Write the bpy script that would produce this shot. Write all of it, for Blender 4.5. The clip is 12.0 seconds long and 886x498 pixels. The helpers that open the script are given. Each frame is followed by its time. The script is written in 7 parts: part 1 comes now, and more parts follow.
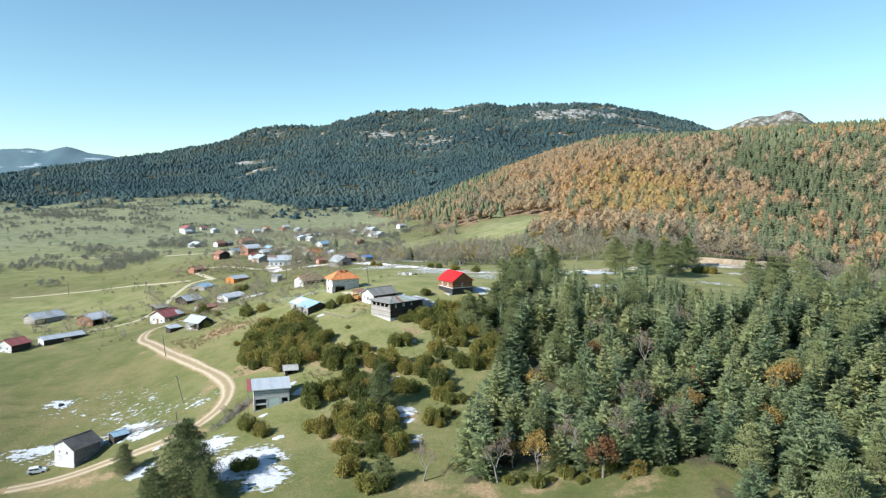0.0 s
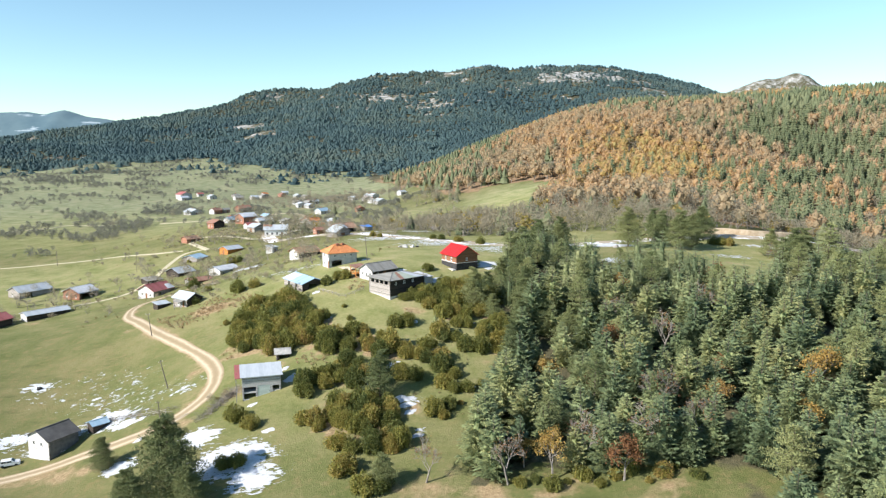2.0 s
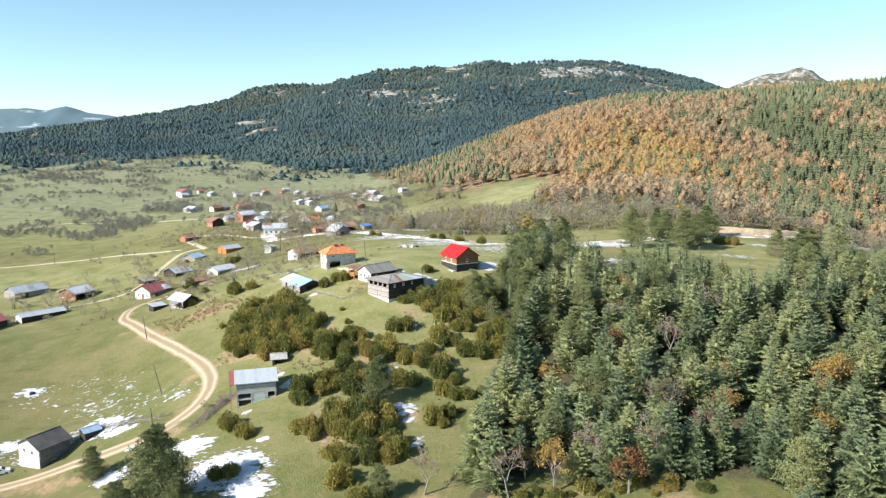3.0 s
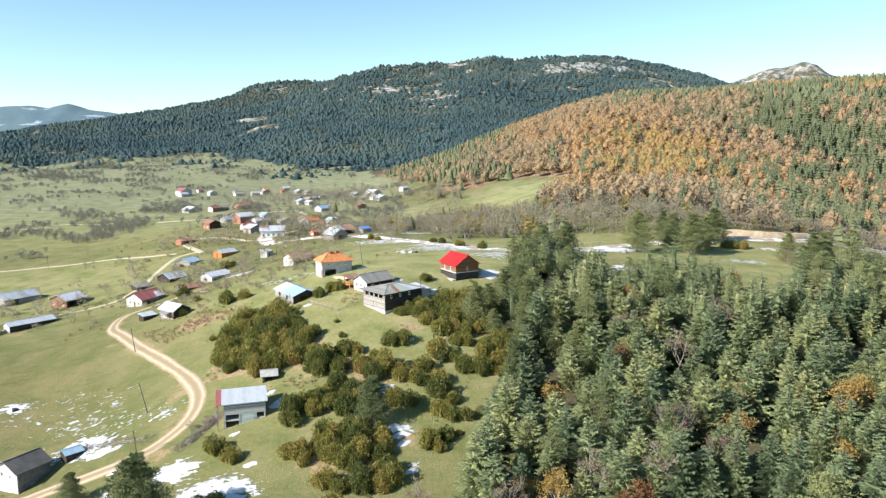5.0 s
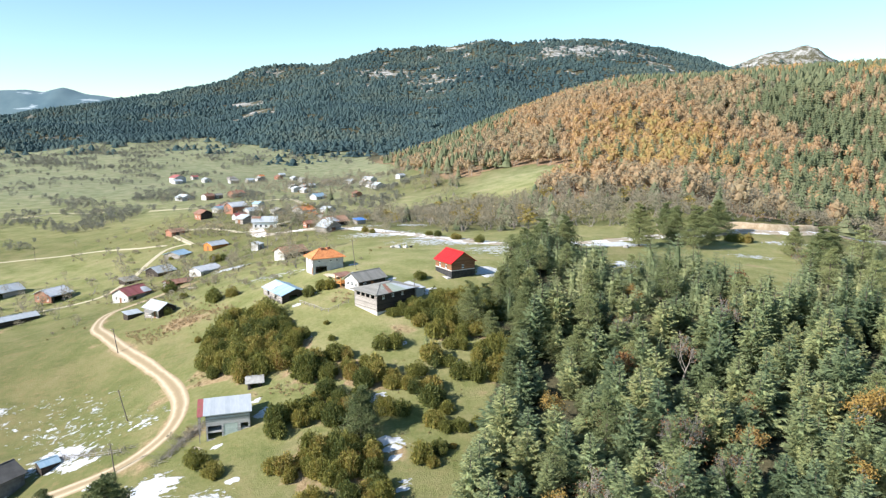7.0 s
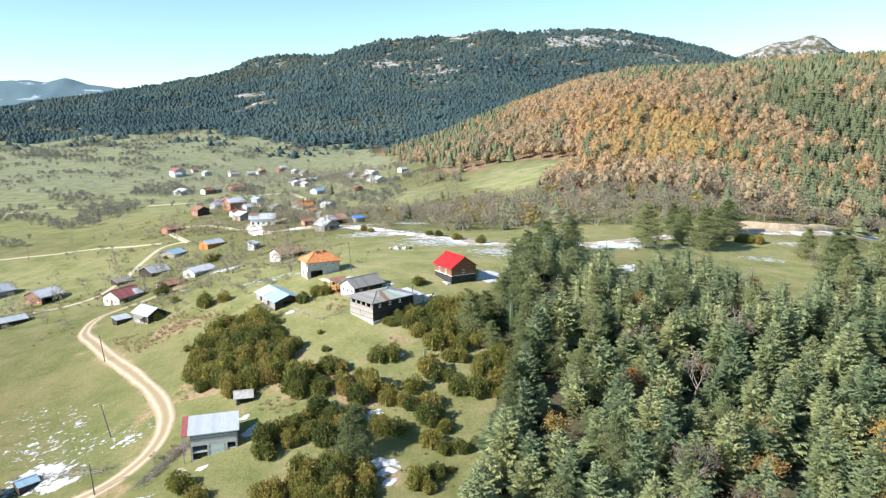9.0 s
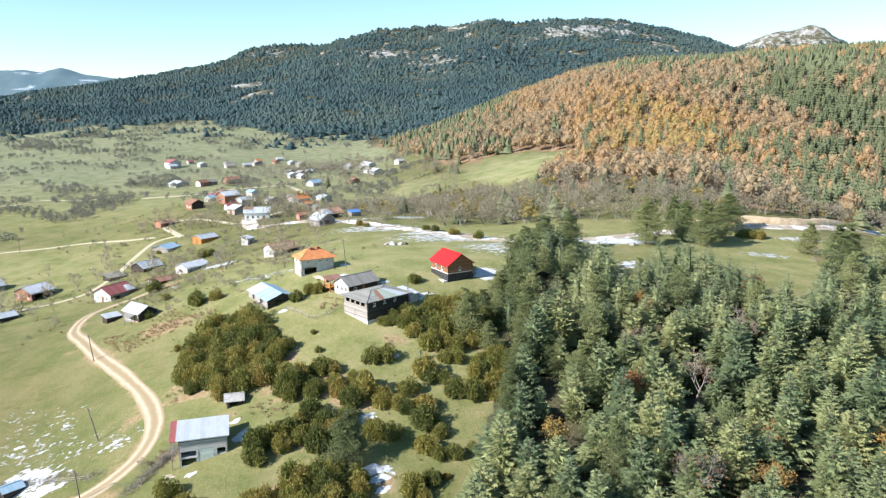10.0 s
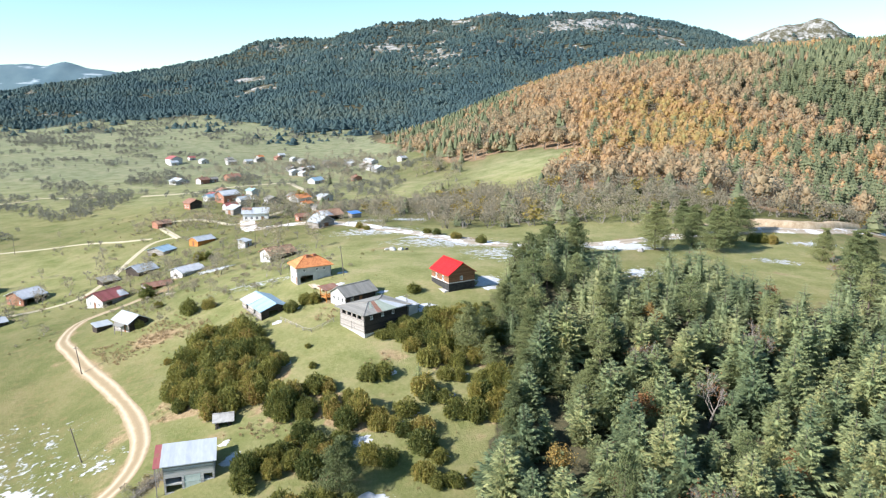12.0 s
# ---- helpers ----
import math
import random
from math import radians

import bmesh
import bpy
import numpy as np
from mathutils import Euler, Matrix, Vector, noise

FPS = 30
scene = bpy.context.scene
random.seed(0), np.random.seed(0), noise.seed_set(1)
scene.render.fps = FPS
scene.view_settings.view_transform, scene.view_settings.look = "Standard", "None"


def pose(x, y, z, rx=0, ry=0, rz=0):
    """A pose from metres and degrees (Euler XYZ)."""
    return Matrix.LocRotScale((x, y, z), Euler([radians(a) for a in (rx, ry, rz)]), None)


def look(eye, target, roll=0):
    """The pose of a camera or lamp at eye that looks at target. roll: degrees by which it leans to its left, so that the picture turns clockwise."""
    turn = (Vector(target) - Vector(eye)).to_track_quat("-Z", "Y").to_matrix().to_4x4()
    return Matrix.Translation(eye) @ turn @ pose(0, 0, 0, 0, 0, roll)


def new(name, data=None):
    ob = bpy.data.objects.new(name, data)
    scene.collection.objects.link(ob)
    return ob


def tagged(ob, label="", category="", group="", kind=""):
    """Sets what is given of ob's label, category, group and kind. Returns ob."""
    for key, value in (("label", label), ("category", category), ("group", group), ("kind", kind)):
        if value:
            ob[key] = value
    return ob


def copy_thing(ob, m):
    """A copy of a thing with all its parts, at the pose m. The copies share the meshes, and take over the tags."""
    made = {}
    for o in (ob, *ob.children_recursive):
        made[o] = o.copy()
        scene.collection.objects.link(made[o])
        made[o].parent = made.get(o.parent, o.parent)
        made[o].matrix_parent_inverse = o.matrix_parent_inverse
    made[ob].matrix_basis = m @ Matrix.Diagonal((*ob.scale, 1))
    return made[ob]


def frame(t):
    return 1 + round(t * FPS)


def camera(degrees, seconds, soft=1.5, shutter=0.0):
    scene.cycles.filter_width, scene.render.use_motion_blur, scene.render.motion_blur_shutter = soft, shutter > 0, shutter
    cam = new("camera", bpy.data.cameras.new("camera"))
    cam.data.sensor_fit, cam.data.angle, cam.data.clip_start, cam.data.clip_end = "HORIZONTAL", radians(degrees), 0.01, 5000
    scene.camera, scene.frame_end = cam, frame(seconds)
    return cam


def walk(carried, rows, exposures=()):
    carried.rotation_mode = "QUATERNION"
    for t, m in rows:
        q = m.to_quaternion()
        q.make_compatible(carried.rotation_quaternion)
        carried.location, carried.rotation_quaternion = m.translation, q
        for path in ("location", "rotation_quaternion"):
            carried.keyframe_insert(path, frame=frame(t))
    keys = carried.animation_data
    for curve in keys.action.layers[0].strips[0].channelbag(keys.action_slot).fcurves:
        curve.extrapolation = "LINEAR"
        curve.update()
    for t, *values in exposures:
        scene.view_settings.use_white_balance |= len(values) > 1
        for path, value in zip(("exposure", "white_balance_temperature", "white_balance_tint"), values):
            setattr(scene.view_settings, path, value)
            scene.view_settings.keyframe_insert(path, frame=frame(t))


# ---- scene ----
EXPOSURE = 0.85
# the clip's own drift of exposure and white balance: seconds, stops, kelvin, tint
LIGHTENING = [(0, EXPOSURE - 0.16, 6200, 9), (0.5, EXPOSURE - 0.10, 6420, 10), (1, EXPOSURE - 0.04, 6480, 11), (3, EXPOSURE + 0.04, 6650, 13), (7, EXPOSURE + 0.08, 6520, 13), (12, EXPOSURE + 0.15, 6380, 14)]
cam = camera(64.8, 12.0, soft=1.25)
PATH = [
    (0, (2.85, -1.184, 49.554), (2.783, 0.807, 49.377), 0.2),
    (0.5, (1.176, 7.175, 49.048), (1.119, 9.163, 48.841), 0.3),
    (1, (1.299, 9.149, 49.432), (1.237, 11.134, 49.195), 0.3),
    (1.5, (1.511, 11.081, 49.978), (1.445, 13.063, 49.716), 0.2),
    (2, (1.772, 13.051, 50.604), (1.702, 15.031, 50.326), 0.2),
    (2.5, (2.037, 14.998, 51.107), (1.965, 16.976, 50.821), 0.1),
    (3, (2.272, 17.008, 51.703), (2.196, 18.985, 51.412), 0.1),
    (5, (3.151, 24.902, 53.991), (3.066, 26.877, 53.688), -0.1),
    (5.5, (3.229, 26.799, 54.562), (3.149, 28.772, 54.248), -0.1),
    (6, (3.442, 28.799, 55.116), (3.361, 30.77, 54.788), -0.1),
    (6.5, (3.655, 30.915, 55.627), (3.574, 32.884, 55.287), -0.1),
    (7, (3.741, 33.0, 56.168), (3.661, 34.967, 55.821), -0.1),
    (9, (4.424, 41.121, 58.37), (4.334, 43.084, 57.996), -0.1),
    (9.5, (4.551, 43.168, 58.769), (4.464, 45.129, 58.382), -0.1),
    (10, (4.679, 45.16, 59.317), (4.595, 47.118, 58.916), -0.1),
    (10.5, (4.816, 47.274, 59.783), (4.732, 49.23, 59.373), -0.2),
    (11, (4.921, 49.357, 60.319), (4.835, 51.311, 59.902), -0.2),
    (11.5, (5.113, 51.305, 60.832), (5.022, 53.259, 60.413), -0.2),
    (12, (5.205, 52.688, 61.427), (5.109, 54.641, 61.009), -0.1),
]
walk(cam, [(t, look(eye, target, roll)) for t, eye, target, roll in PATH], exposures=LIGHTENING)

# ---- daylight ----
SUN_FROM = Vector((-0.86, -0.51, 0)).normalized()
SUN_HEIGHT = radians(32.5)
world = bpy.data.worlds.new("world")
scene.world = world
world.use_nodes = True
wt = world.node_tree
sky = wt.nodes.new("ShaderNodeTexSky")
sky.sky_type, sky.sun_disc = "NISHITA", False
sky.sun_elevation, sky.sun_rotation = SUN_HEIGHT, math.atan2(SUN_FROM.x, SUN_FROM.y)
sky.altitude, sky.air_density, sky.dust_density, sky.ozone_density = 800, 1.0, 0.12, 1.4
wt.nodes["Background"].inputs["Strength"].default_value = 0.105
tint = wt.nodes.new("ShaderNodeVectorMath")
tint.operation = "MULTIPLY"
tint.inputs[1].default_value = (0.84, 1.005, 0.965)
wt.links.new(sky.outputs["Color"], tint.inputs[0])
wt.links.new(tint.outputs["Vector"], wt.nodes["Background"].inputs["Color"])
sun = new("sun", bpy.data.lights.new("sun", "SUN"))
sun.data.energy, sun.data.angle, sun.data.color = 5.0, radians(0.55), (1.0, 0.96, 0.90)
away = Vector((SUN_FROM.x * math.cos(SUN_HEIGHT), SUN_FROM.y * math.cos(SUN_HEIGHT), math.sin(SUN_HEIGHT)))
sun.matrix_world = look(away * 300, (0, 0, 0))

# ---- materials ----
def nodes_of(name):
    m = bpy.data.materials.new(name)
    m.use_nodes = True
    t = m.node_tree
    return m, t, t.nodes["Principled BSDF"]


def add(t, kind, ins=(), attribute_name="", noise_dimensions=""):
    n = t.nodes.new("ShaderNode" + kind)
    if attribute_name:
        n.attribute_name = attribute_name
    if noise_dimensions:
        n.noise_dimensions = noise_dimensions
    for k, v in dict(ins).items():
        if isinstance(v, bpy.types.NodeSocket):
            t.links.new(v, n.inputs[k])
        else:
            n.inputs[k].default_value = v
    return n


def rgb(c):
    return (*c, 1.0)


def ramp(t, value, stops):
    n = t.nodes.new("ShaderNodeValToRGB")
    t.links.new(value, n.inputs["Fac"])
    el = n.color_ramp.elements
    while len(el) < len(stops):
        el.new(0.5)
    for e, (at, c) in zip(el, stops):
        e.position, e.color = at, rgb(c)
    return n.outputs["Color"]


def mix(t, fac, a, b, blend="MIX"):
    n = t.nodes.new("ShaderNodeMix")
    n.data_type, n.blend_type = "RGBA", blend
    for k, v in (("Factor", fac), ("A", a), ("B", b)):
        sock = [s for s in n.inputs if s.name == k and (s.type == "VALUE" if k == "Factor" else s.type == "RGBA")][0]
        if isinstance(v, bpy.types.NodeSocket):
            t.links.new(v, sock)
        else:
            sock.default_value = v if k == "Factor" else rgb(v)
    return [s for s in n.outputs if s.type == "RGBA"][0]


def maths(t, op, a, b=0.0):
    n = t.nodes.new("ShaderNodeMath")
    n.operation = op
    for s, v in zip(n.inputs, (a, b)):
        if isinstance(v, bpy.types.NodeSocket):
            t.links.new(v, s)
        else:
            s.default_value = v
    return n.outputs[0]


def place_of(t):
    return t.nodes.new("ShaderNodeNewGeometry").outputs["Position"]


def noise_of(t, where, scale, detail=4.0, rough=0.55):
    return add(t, "TexNoise", {"Vector": where, "Scale": scale, "Detail": detail, "Roughness": rough}).outputs["Fac"]


def bump(t, bsdf, height, strength, distance):
    n = add(t, "Bump", {"Height": height, "Strength": strength, "Distance": distance})
    t.links.new(n.outputs["Normal"], bsdf.inputs["Normal"])


def plain(name, a, b, rough=0.8, scale=1.5, metal=0.0, grain=12.0, relief=0.25, spec=0.3):
    """A surface that wanders between two colours at two scales, with fine relief."""
    m, t, s = nodes_of(name)
    where = add(t, "TexCoord").outputs["Object"]
    big, small = noise_of(t, where, scale, 3), noise_of(t, where, grain, 4)
    fac = maths(t, "ADD", maths(t, "MULTIPLY", big, 0.65), maths(t, "MULTIPLY", small, 0.35))
    t.links.new(ramp(t, fac, [(0.36, a), (0.64, b)]), s.inputs["Base Color"])
    s.inputs["Roughness"].default_value, s.inputs["Metallic"].default_value = rough, metal
    s.inputs["Specular IOR Level"].default_value = spec
    bump(t, s, small, relief, 0.02)
    return m


def boards(name, a, b, width=0.16, axis=2, rough=0.8, relief=0.5):
    """Weathered boards laid across the given axis of the thing, each a little different."""
    m, t, s = nodes_of(name)
    where = add(t, "TexCoord").outputs["Object"]
    xyz = add(t, "SeparateXYZ", {"Vector": where}).outputs
    row = maths(t, "DIVIDE", xyz[axis], width)
    n = maths(t, "FLOOR", row)
    tone = add(t, "TexWhiteNoise", {"W": n}, noise_dimensions="1D").outputs["Value"]
    scale = [1.0, 1.0, 1.0]
    scale[axis] = 14.0
    streaks = noise_of(t, add(t, "Mapping", {"Vector": where, "Scale": scale}).outputs[0], 1.6, 5)
    fac = maths(t, "ADD", maths(t, "MULTIPLY", tone, 0.5), maths(t, "MULTIPLY", streaks, 0.5))
    colour = ramp(t, fac, [(0.25, a), (0.75, b)])
    edge = maths(t, "ABSOLUTE", maths(t, "SUBTRACT", maths(t, "FRACT", row), 0.5))
    gap = maths(t, "GREATER_THAN", edge, 0.46)
    t.links.new(mix(t, maths(t, "MULTIPLY", gap, 0.6), colour, tuple(v * 0.3 for v in a)), s.inputs["Base Color"])
    s.inputs["Roughness"].default_value = rough
    s.inputs["Specular IOR Level"].default_value = 0.2
    bump(t, s, maths(t, "SUBTRACT", streaks, gap), relief, 0.02)
    return m


def sheet_metal(name, a, b, rough=0.45, metal=0.3, rust=(0.25, 0.12, 0.07), rusted=0.0, wave=0.18):
    """Corrugated roofing sheet, its ribs running down the slope."""
    m, t, s = nodes_of(name)
    where = add(t, "TexCoord").outputs["Object"]
    xyz = add(t, "SeparateXYZ", {"Vector": where}).outputs
    ribs = maths(t, "SINE", maths(t, "MULTIPLY", xyz[0], 2 * math.pi / wave))
    sheets = add(t, "TexWhiteNoise", {"W": maths(t, "FLOOR", maths(t, "DIVIDE", xyz[0], 0.9))}, noise_dimensions="1D").outputs["Value"]
    stains = noise_of(t, add(t, "Mapping", {"Vector": where, "Scale": (2.0, 0.5, 0.5)}).outputs[0], 1.2, 5)
    fac = maths(t, "ADD", maths(t, "MULTIPLY", sheets, 0.25), maths(t, "MULTIPLY", stains, 0.75))
    colour = ramp(t, fac, [(0.3, a), (0.7, b)])
    worn = ramp(t, noise_of(t, where, 0.9, 6, 0.65), [(0.62 - 0.3 * rusted, (0, 0, 0)), (0.72 - 0.3 * rusted, (1, 1, 1))])
    if rusted:
        colour = mix(t, worn, colour, rust)
    t.links.new(colour, s.inputs["Base Color"])
    s.inputs["Roughness"].default_value, s.inputs["Metallic"].default_value = rough, metal
    bump(t, s, ribs, 0.22, 0.02)
    return m


def tiles(name, a, b, row=0.36):
    """Clay roof tiles in courses down the slope."""
    m, t, s = nodes_of(name)
    where = add(t, "TexCoord").outputs["Object"]
    xyz = add(t, "SeparateXYZ", {"Vector": where}).outputs
    i = maths(t, "FLOOR", maths(t, "DIVIDE", xyz[0], 0.24))
    j = maths(t, "FLOOR", maths(t, "DIVIDE", xyz[2], row * 0.4))
    tone = add(t, "TexWhiteNoise", {"Vector": add(t, "CombineXYZ", {"X": i, "Y": j}).outputs[0]}, noise_dimensions="2D").outputs["Value"]
    fac = maths(t, "ADD", maths(t, "MULTIPLY", tone, 0.5), maths(t, "MULTIPLY", noise_of(t, where, 0.8, 5), 0.5))
    t.links.new(ramp(t, fac, [(0.28, a), (0.72, b)]), s.inputs["Base Color"])
    s.inputs["Roughness"].default_value = 0.8
    wave = maths(t, "SINE", maths(t, "MULTIPLY", xyz[0], 2 * math.pi / 0.24))
    step = maths(t, "FRACT", maths(t, "DIVIDE", xyz[2], row * 0.4))
    bump(t, s, maths(t, "ADD", wave, step), 0.6, 0.03)
    return m


def foliage(name, stops, sheen=0.25, tint=True, rough=0.6, through_leaf=0.25):
    """Leaves or needles: a tone for each leaf or spray, and a drift from tree to tree."""
    m, t, s = nodes_of(name)
    island = t.nodes.new("ShaderNodeNewGeometry").outputs["Random Per Island"]
    fac = island
    if tint == "object":
        tree = t.nodes.new("ShaderNodeObjectInfo").outputs["Random"]
        fac = maths(t, "ADD", maths(t, "MULTIPLY", island, 0.38), maths(t, "MULTIPLY", tree, 0.62))
    elif tint:
        tree = add(t, "Attribute", attribute_name="tone").outputs["Fac"]
        fac = maths(t, "ADD", maths(t, "MULTIPLY", island, 0.3), maths(t, "MULTIPLY", tree, 0.7))
    colour = ramp(t, fac, stops)
    if tint == "object":
        # fine needles within each spray
        fine = noise_of(t, add(t, "TexCoord").outputs["Object"], 5.0, 5, 0.75)
        colour = mix(t, ramp(t, fine, [(0.36, (0.6, 0.6, 0.6)), (0.52, (0, 0, 0))]), colour, tuple(0.5 * c for c in stops[0][1]))
        bump(t, s, fine, 0.5, 0.12)
    t.links.new(colour, s.inputs["Base Color"])
    s.inputs["Roughness"].default_value = rough
    s.inputs["Specular IOR Level"].default_value = sheen
    glow = add(t, "BsdfTranslucent", {"Color": colour})
    both = add(t, "MixShader", {0: through_leaf, 1: s.outputs[0], 2: glow.outputs[0]})
    t.links.new(both.outputs[0], t.nodes["Material Output"].inputs["Surface"])
    return m


def pasture():
    """Grazed grass, dry turf, bare earth, forest floor, rock and old snow, laid out by the ground's own layers."""
    m, t, s = nodes_of("pasture")
    where = place_of(t)
    layers = add(t, "Attribute", attribute_name="layers")
    snow_l, earth_l, floor_l = add(t, "SeparateColor", {"Color": layers.outputs["Color"]}).outputs
    rock_l = layers.outputs["Alpha"]
    wide, mid, fine = noise_of(t, where, 0.018, 5), noise_of(t, where, 0.11, 6, 0.6), noise_of(t, where, 1.3, 5, 0.65)
    tufts = noise_of(t, where, 4.0, 3, 0.7)
    fac = maths(t, "ADD", maths(t, "ADD", maths(t, "MULTIPLY", wide, 0.4), maths(t, "MULTIPLY", mid, 0.4)), maths(t, "MULTIPLY", fine, 0.2))
    grass = ramp(t, fac, [(0.30, (0.060, 0.080, 0.024)), (0.42, (0.102, 0.118, 0.039)), (0.50, (0.143, 0.146, 0.058)), (0.58, (0.188, 0.170, 0.078)), (0.70, (0.260, 0.210, 0.116))])
    grass = mix(t, maths(t, "MULTIPLY", tufts, 0.35), grass, (0.06, 0.075, 0.022))
    clumps = ramp(t, noise_of(t, where, 0.42, 6, 0.7), [(0.52, (0, 0, 0)), (0.66, (1, 1, 1))])
    grass = mix(t, maths(t, "MULTIPLY", clumps, 0.62), grass, (0.20, 0.155, 0.075))
    dark = ramp(t, noise_of(t, add(t, "Mapping", {"Vector": where, "Scale": (0.5, 1.5, 1.0)}).outputs[0], 0.16, 6, 0.7), [(0.54, (0, 0, 0)), (0.66, (1, 1, 1))])
    grass = mix(t, maths(t, "MULTIPLY", dark, 0.55), grass, (0.07, 0.085, 0.03))
    # paler turf; its grey far down the valley also stands in for haze
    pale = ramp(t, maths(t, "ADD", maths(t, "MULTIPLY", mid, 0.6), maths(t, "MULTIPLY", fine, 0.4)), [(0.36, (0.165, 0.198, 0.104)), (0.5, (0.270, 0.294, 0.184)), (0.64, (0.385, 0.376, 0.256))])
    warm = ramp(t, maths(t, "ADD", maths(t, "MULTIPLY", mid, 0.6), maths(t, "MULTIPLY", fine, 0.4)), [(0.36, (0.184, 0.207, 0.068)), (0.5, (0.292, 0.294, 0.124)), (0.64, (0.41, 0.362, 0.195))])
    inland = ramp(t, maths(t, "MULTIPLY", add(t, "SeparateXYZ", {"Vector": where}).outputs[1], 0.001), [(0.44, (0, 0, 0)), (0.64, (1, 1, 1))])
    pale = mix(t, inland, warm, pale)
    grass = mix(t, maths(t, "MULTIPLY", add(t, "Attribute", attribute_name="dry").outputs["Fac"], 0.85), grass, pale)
    earth = ramp(t, fine, [(0.3, (0.20, 0.14, 0.075)), (0.7, (0.39, 0.295, 0.175))])

    def edge(layer, ragged, lo, hi, spread=1.5):
        v = maths(t, "ADD", layer, maths(t, "MULTIPLY", maths(t, "SUBTRACT", ragged, 0.5), spread))
        return ramp(t, v, [(lo, (0, 0, 0)), (hi, (1, 1, 1))])

    colour = mix(t, edge(earth_l, mid, 0.42, 0.62), grass, earth)
    litter = ramp(t, fine, [(0.3, (0.052, 0.054, 0.030)), (0.7, (0.120, 0.106, 0.062))])
    fallen = ramp(t, fine, [(0.3, (0.20, 0.14, 0.09)), (0.7, (0.36, 0.24, 0.14))])
    litter = mix(t, add(t, "Attribute", attribute_name="leaves").outputs["Fac"], litter, fallen)
    colour = mix(t, edge(floor_l, mid, 0.4, 0.6), colour, litter)
    rock = ramp(t, noise_of(t, where, 0.06, 6, 0.7), [(0.34, (0.13, 0.13, 0.11)), (0.48, (0.25, 0.25, 0.225)), (0.62, (0.48, 0.475, 0.455))])
    colour = mix(t, edge(rock_l, noise_of(t, where, 0.04, 7, 0.7), 0.45, 0.6, 2.2), colour, rock)
    drift = noise_of(t, add(t, "Mapping", {"Vector": where, "Scale": (0.8, 1.6, 1.0)}).outputs[0], 0.62, 8, 0.70)
    white = edge(snow_l, drift, 0.50, 0.55, 2.3)
    colour = mix(t, white, colour, ramp(t, fine, [(0.3, (0.44, 0.46, 0.49)), (0.65, (0.59, 0.62, 0.66))]))
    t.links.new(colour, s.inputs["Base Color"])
    s.inputs["Roughness"].default_value = 0.92
    s.inputs["Specular IOR Level"].default_value = 0.12
    bump(t, s, maths(t, "ADD", maths(t, "ADD", fine, tufts), maths(t, "MULTIPLY", white, 0.8)), 0.7, 0.22)
    return m


PASTURE = pasture()

# ---- the plan: plants and ways, in metres ----
SHRUBS = [(-69.3, 223.9, 4.4), (-64.2, 224.6, 3.4), (-64.7, 199, 1.8), (-38.9, 210.5, 3.4), (-34.9, 213.2, 4.9), (-13.4, 194.8, 4.9), (-8.4, 195.5, 5.7), (-8, 189.7, 3.5),
    (-4.3, 186.3, 4.4), (-14.3, 181.2, 6.1), (-10.8, 168.2, 5.2), (-7.5, 171.1, 4.1), (-4.1, 167.3, 4.2), (3.3, 171.4, 6.9), (-2.1, 175.7, 5.6), (-4.7, 177.5, 4.5),
    (0.5, 181.9, 5.1), (-11.1, 159.9, 6.1), (-7.6, 166.7, 3.1), (-3.9, 163.3, 4.8), (-0.9, 160.9, 3.2), (-3.2, 156.8, 3.5), (0.5, 155.7, 5.2), (5, 157, 2),
    (-1.6, 149.2, 3), (0.7, 150.1, 1.3), (-4.5, 146.9, 4), (-2.7, 145.2, 2.3)]
MORE_SHRUBS = [(-30.3, 144.7, 3.6), (-32.6, 154.2, 3.8), (-27.9, 185.1, 1.6), (-45.7, 148.9, 3.7), (-41.4, 145.7, 3.4), (-19.9, 129.6, 4.6), (-22, 136.2, 4), (-19.3, 136, 3.3),
    (-41.5, 133.5, 5.0), (-46.5, 124.5, 4.0), (-12.4, 124.6, 3.6), (-15.6, 124, 4), (-9.9, 216.3, 3.4), (-15.4, 169.6, 1.1), (-30.7, 193, 1.2), (-82.6, 222.2, 2.4),
    (-1.8, 285.5, 3.7), (-12.4, 295.2, 2.6), (-8.8, 292.5, 3), (-38.7, 308.7, 2.8), (-35.4, 304.9, 2.3), (6.8, 276.8, 3.2), (99.3, 283.2, 8.7), (-97, 257.5, 4.6), (-97, 299.2, 4.2), (-94, 301, 3.0), (-124, 320.5, 2.2), (-84, 237, 2.4)]
THICKET_A = [(-59.4, 193.8), (-59.7, 202.7), (-56.1, 206.8), (-50.6, 206.9), (-44.1, 200.8), (-37.9, 193.1), (-34.2, 186.7), (-34.4, 183.8), (-36.9, 180.6), (-35.5, 175.2), (-39.3, 173.1), (-44.4, 173.4), (-50.7, 177.1), (-55.6, 177), (-58.7, 183.9)]
THICKET_B = [(-35, 176.9), (-31.9, 179.7), (-27.5, 179.9), (-23, 178.6), (-18.2, 175.3), (-13.2, 170.7), (-10.4, 171.6), (-11.7, 167.8), (-18.6, 167.3), (-23.8, 170.4), (-28.4, 169.8), (-31.6, 170.6)]
THICKET_C = [(-33.3, 156.1), (-32.7, 162.5), (-28.9, 164.6), (-27.1, 166.4), (-22.2, 164.5), (-17.6, 163.7), (-16.6, 157.1), (-21.2, 155.5), (-26.7, 155.8), (-30.5, 155.8)]
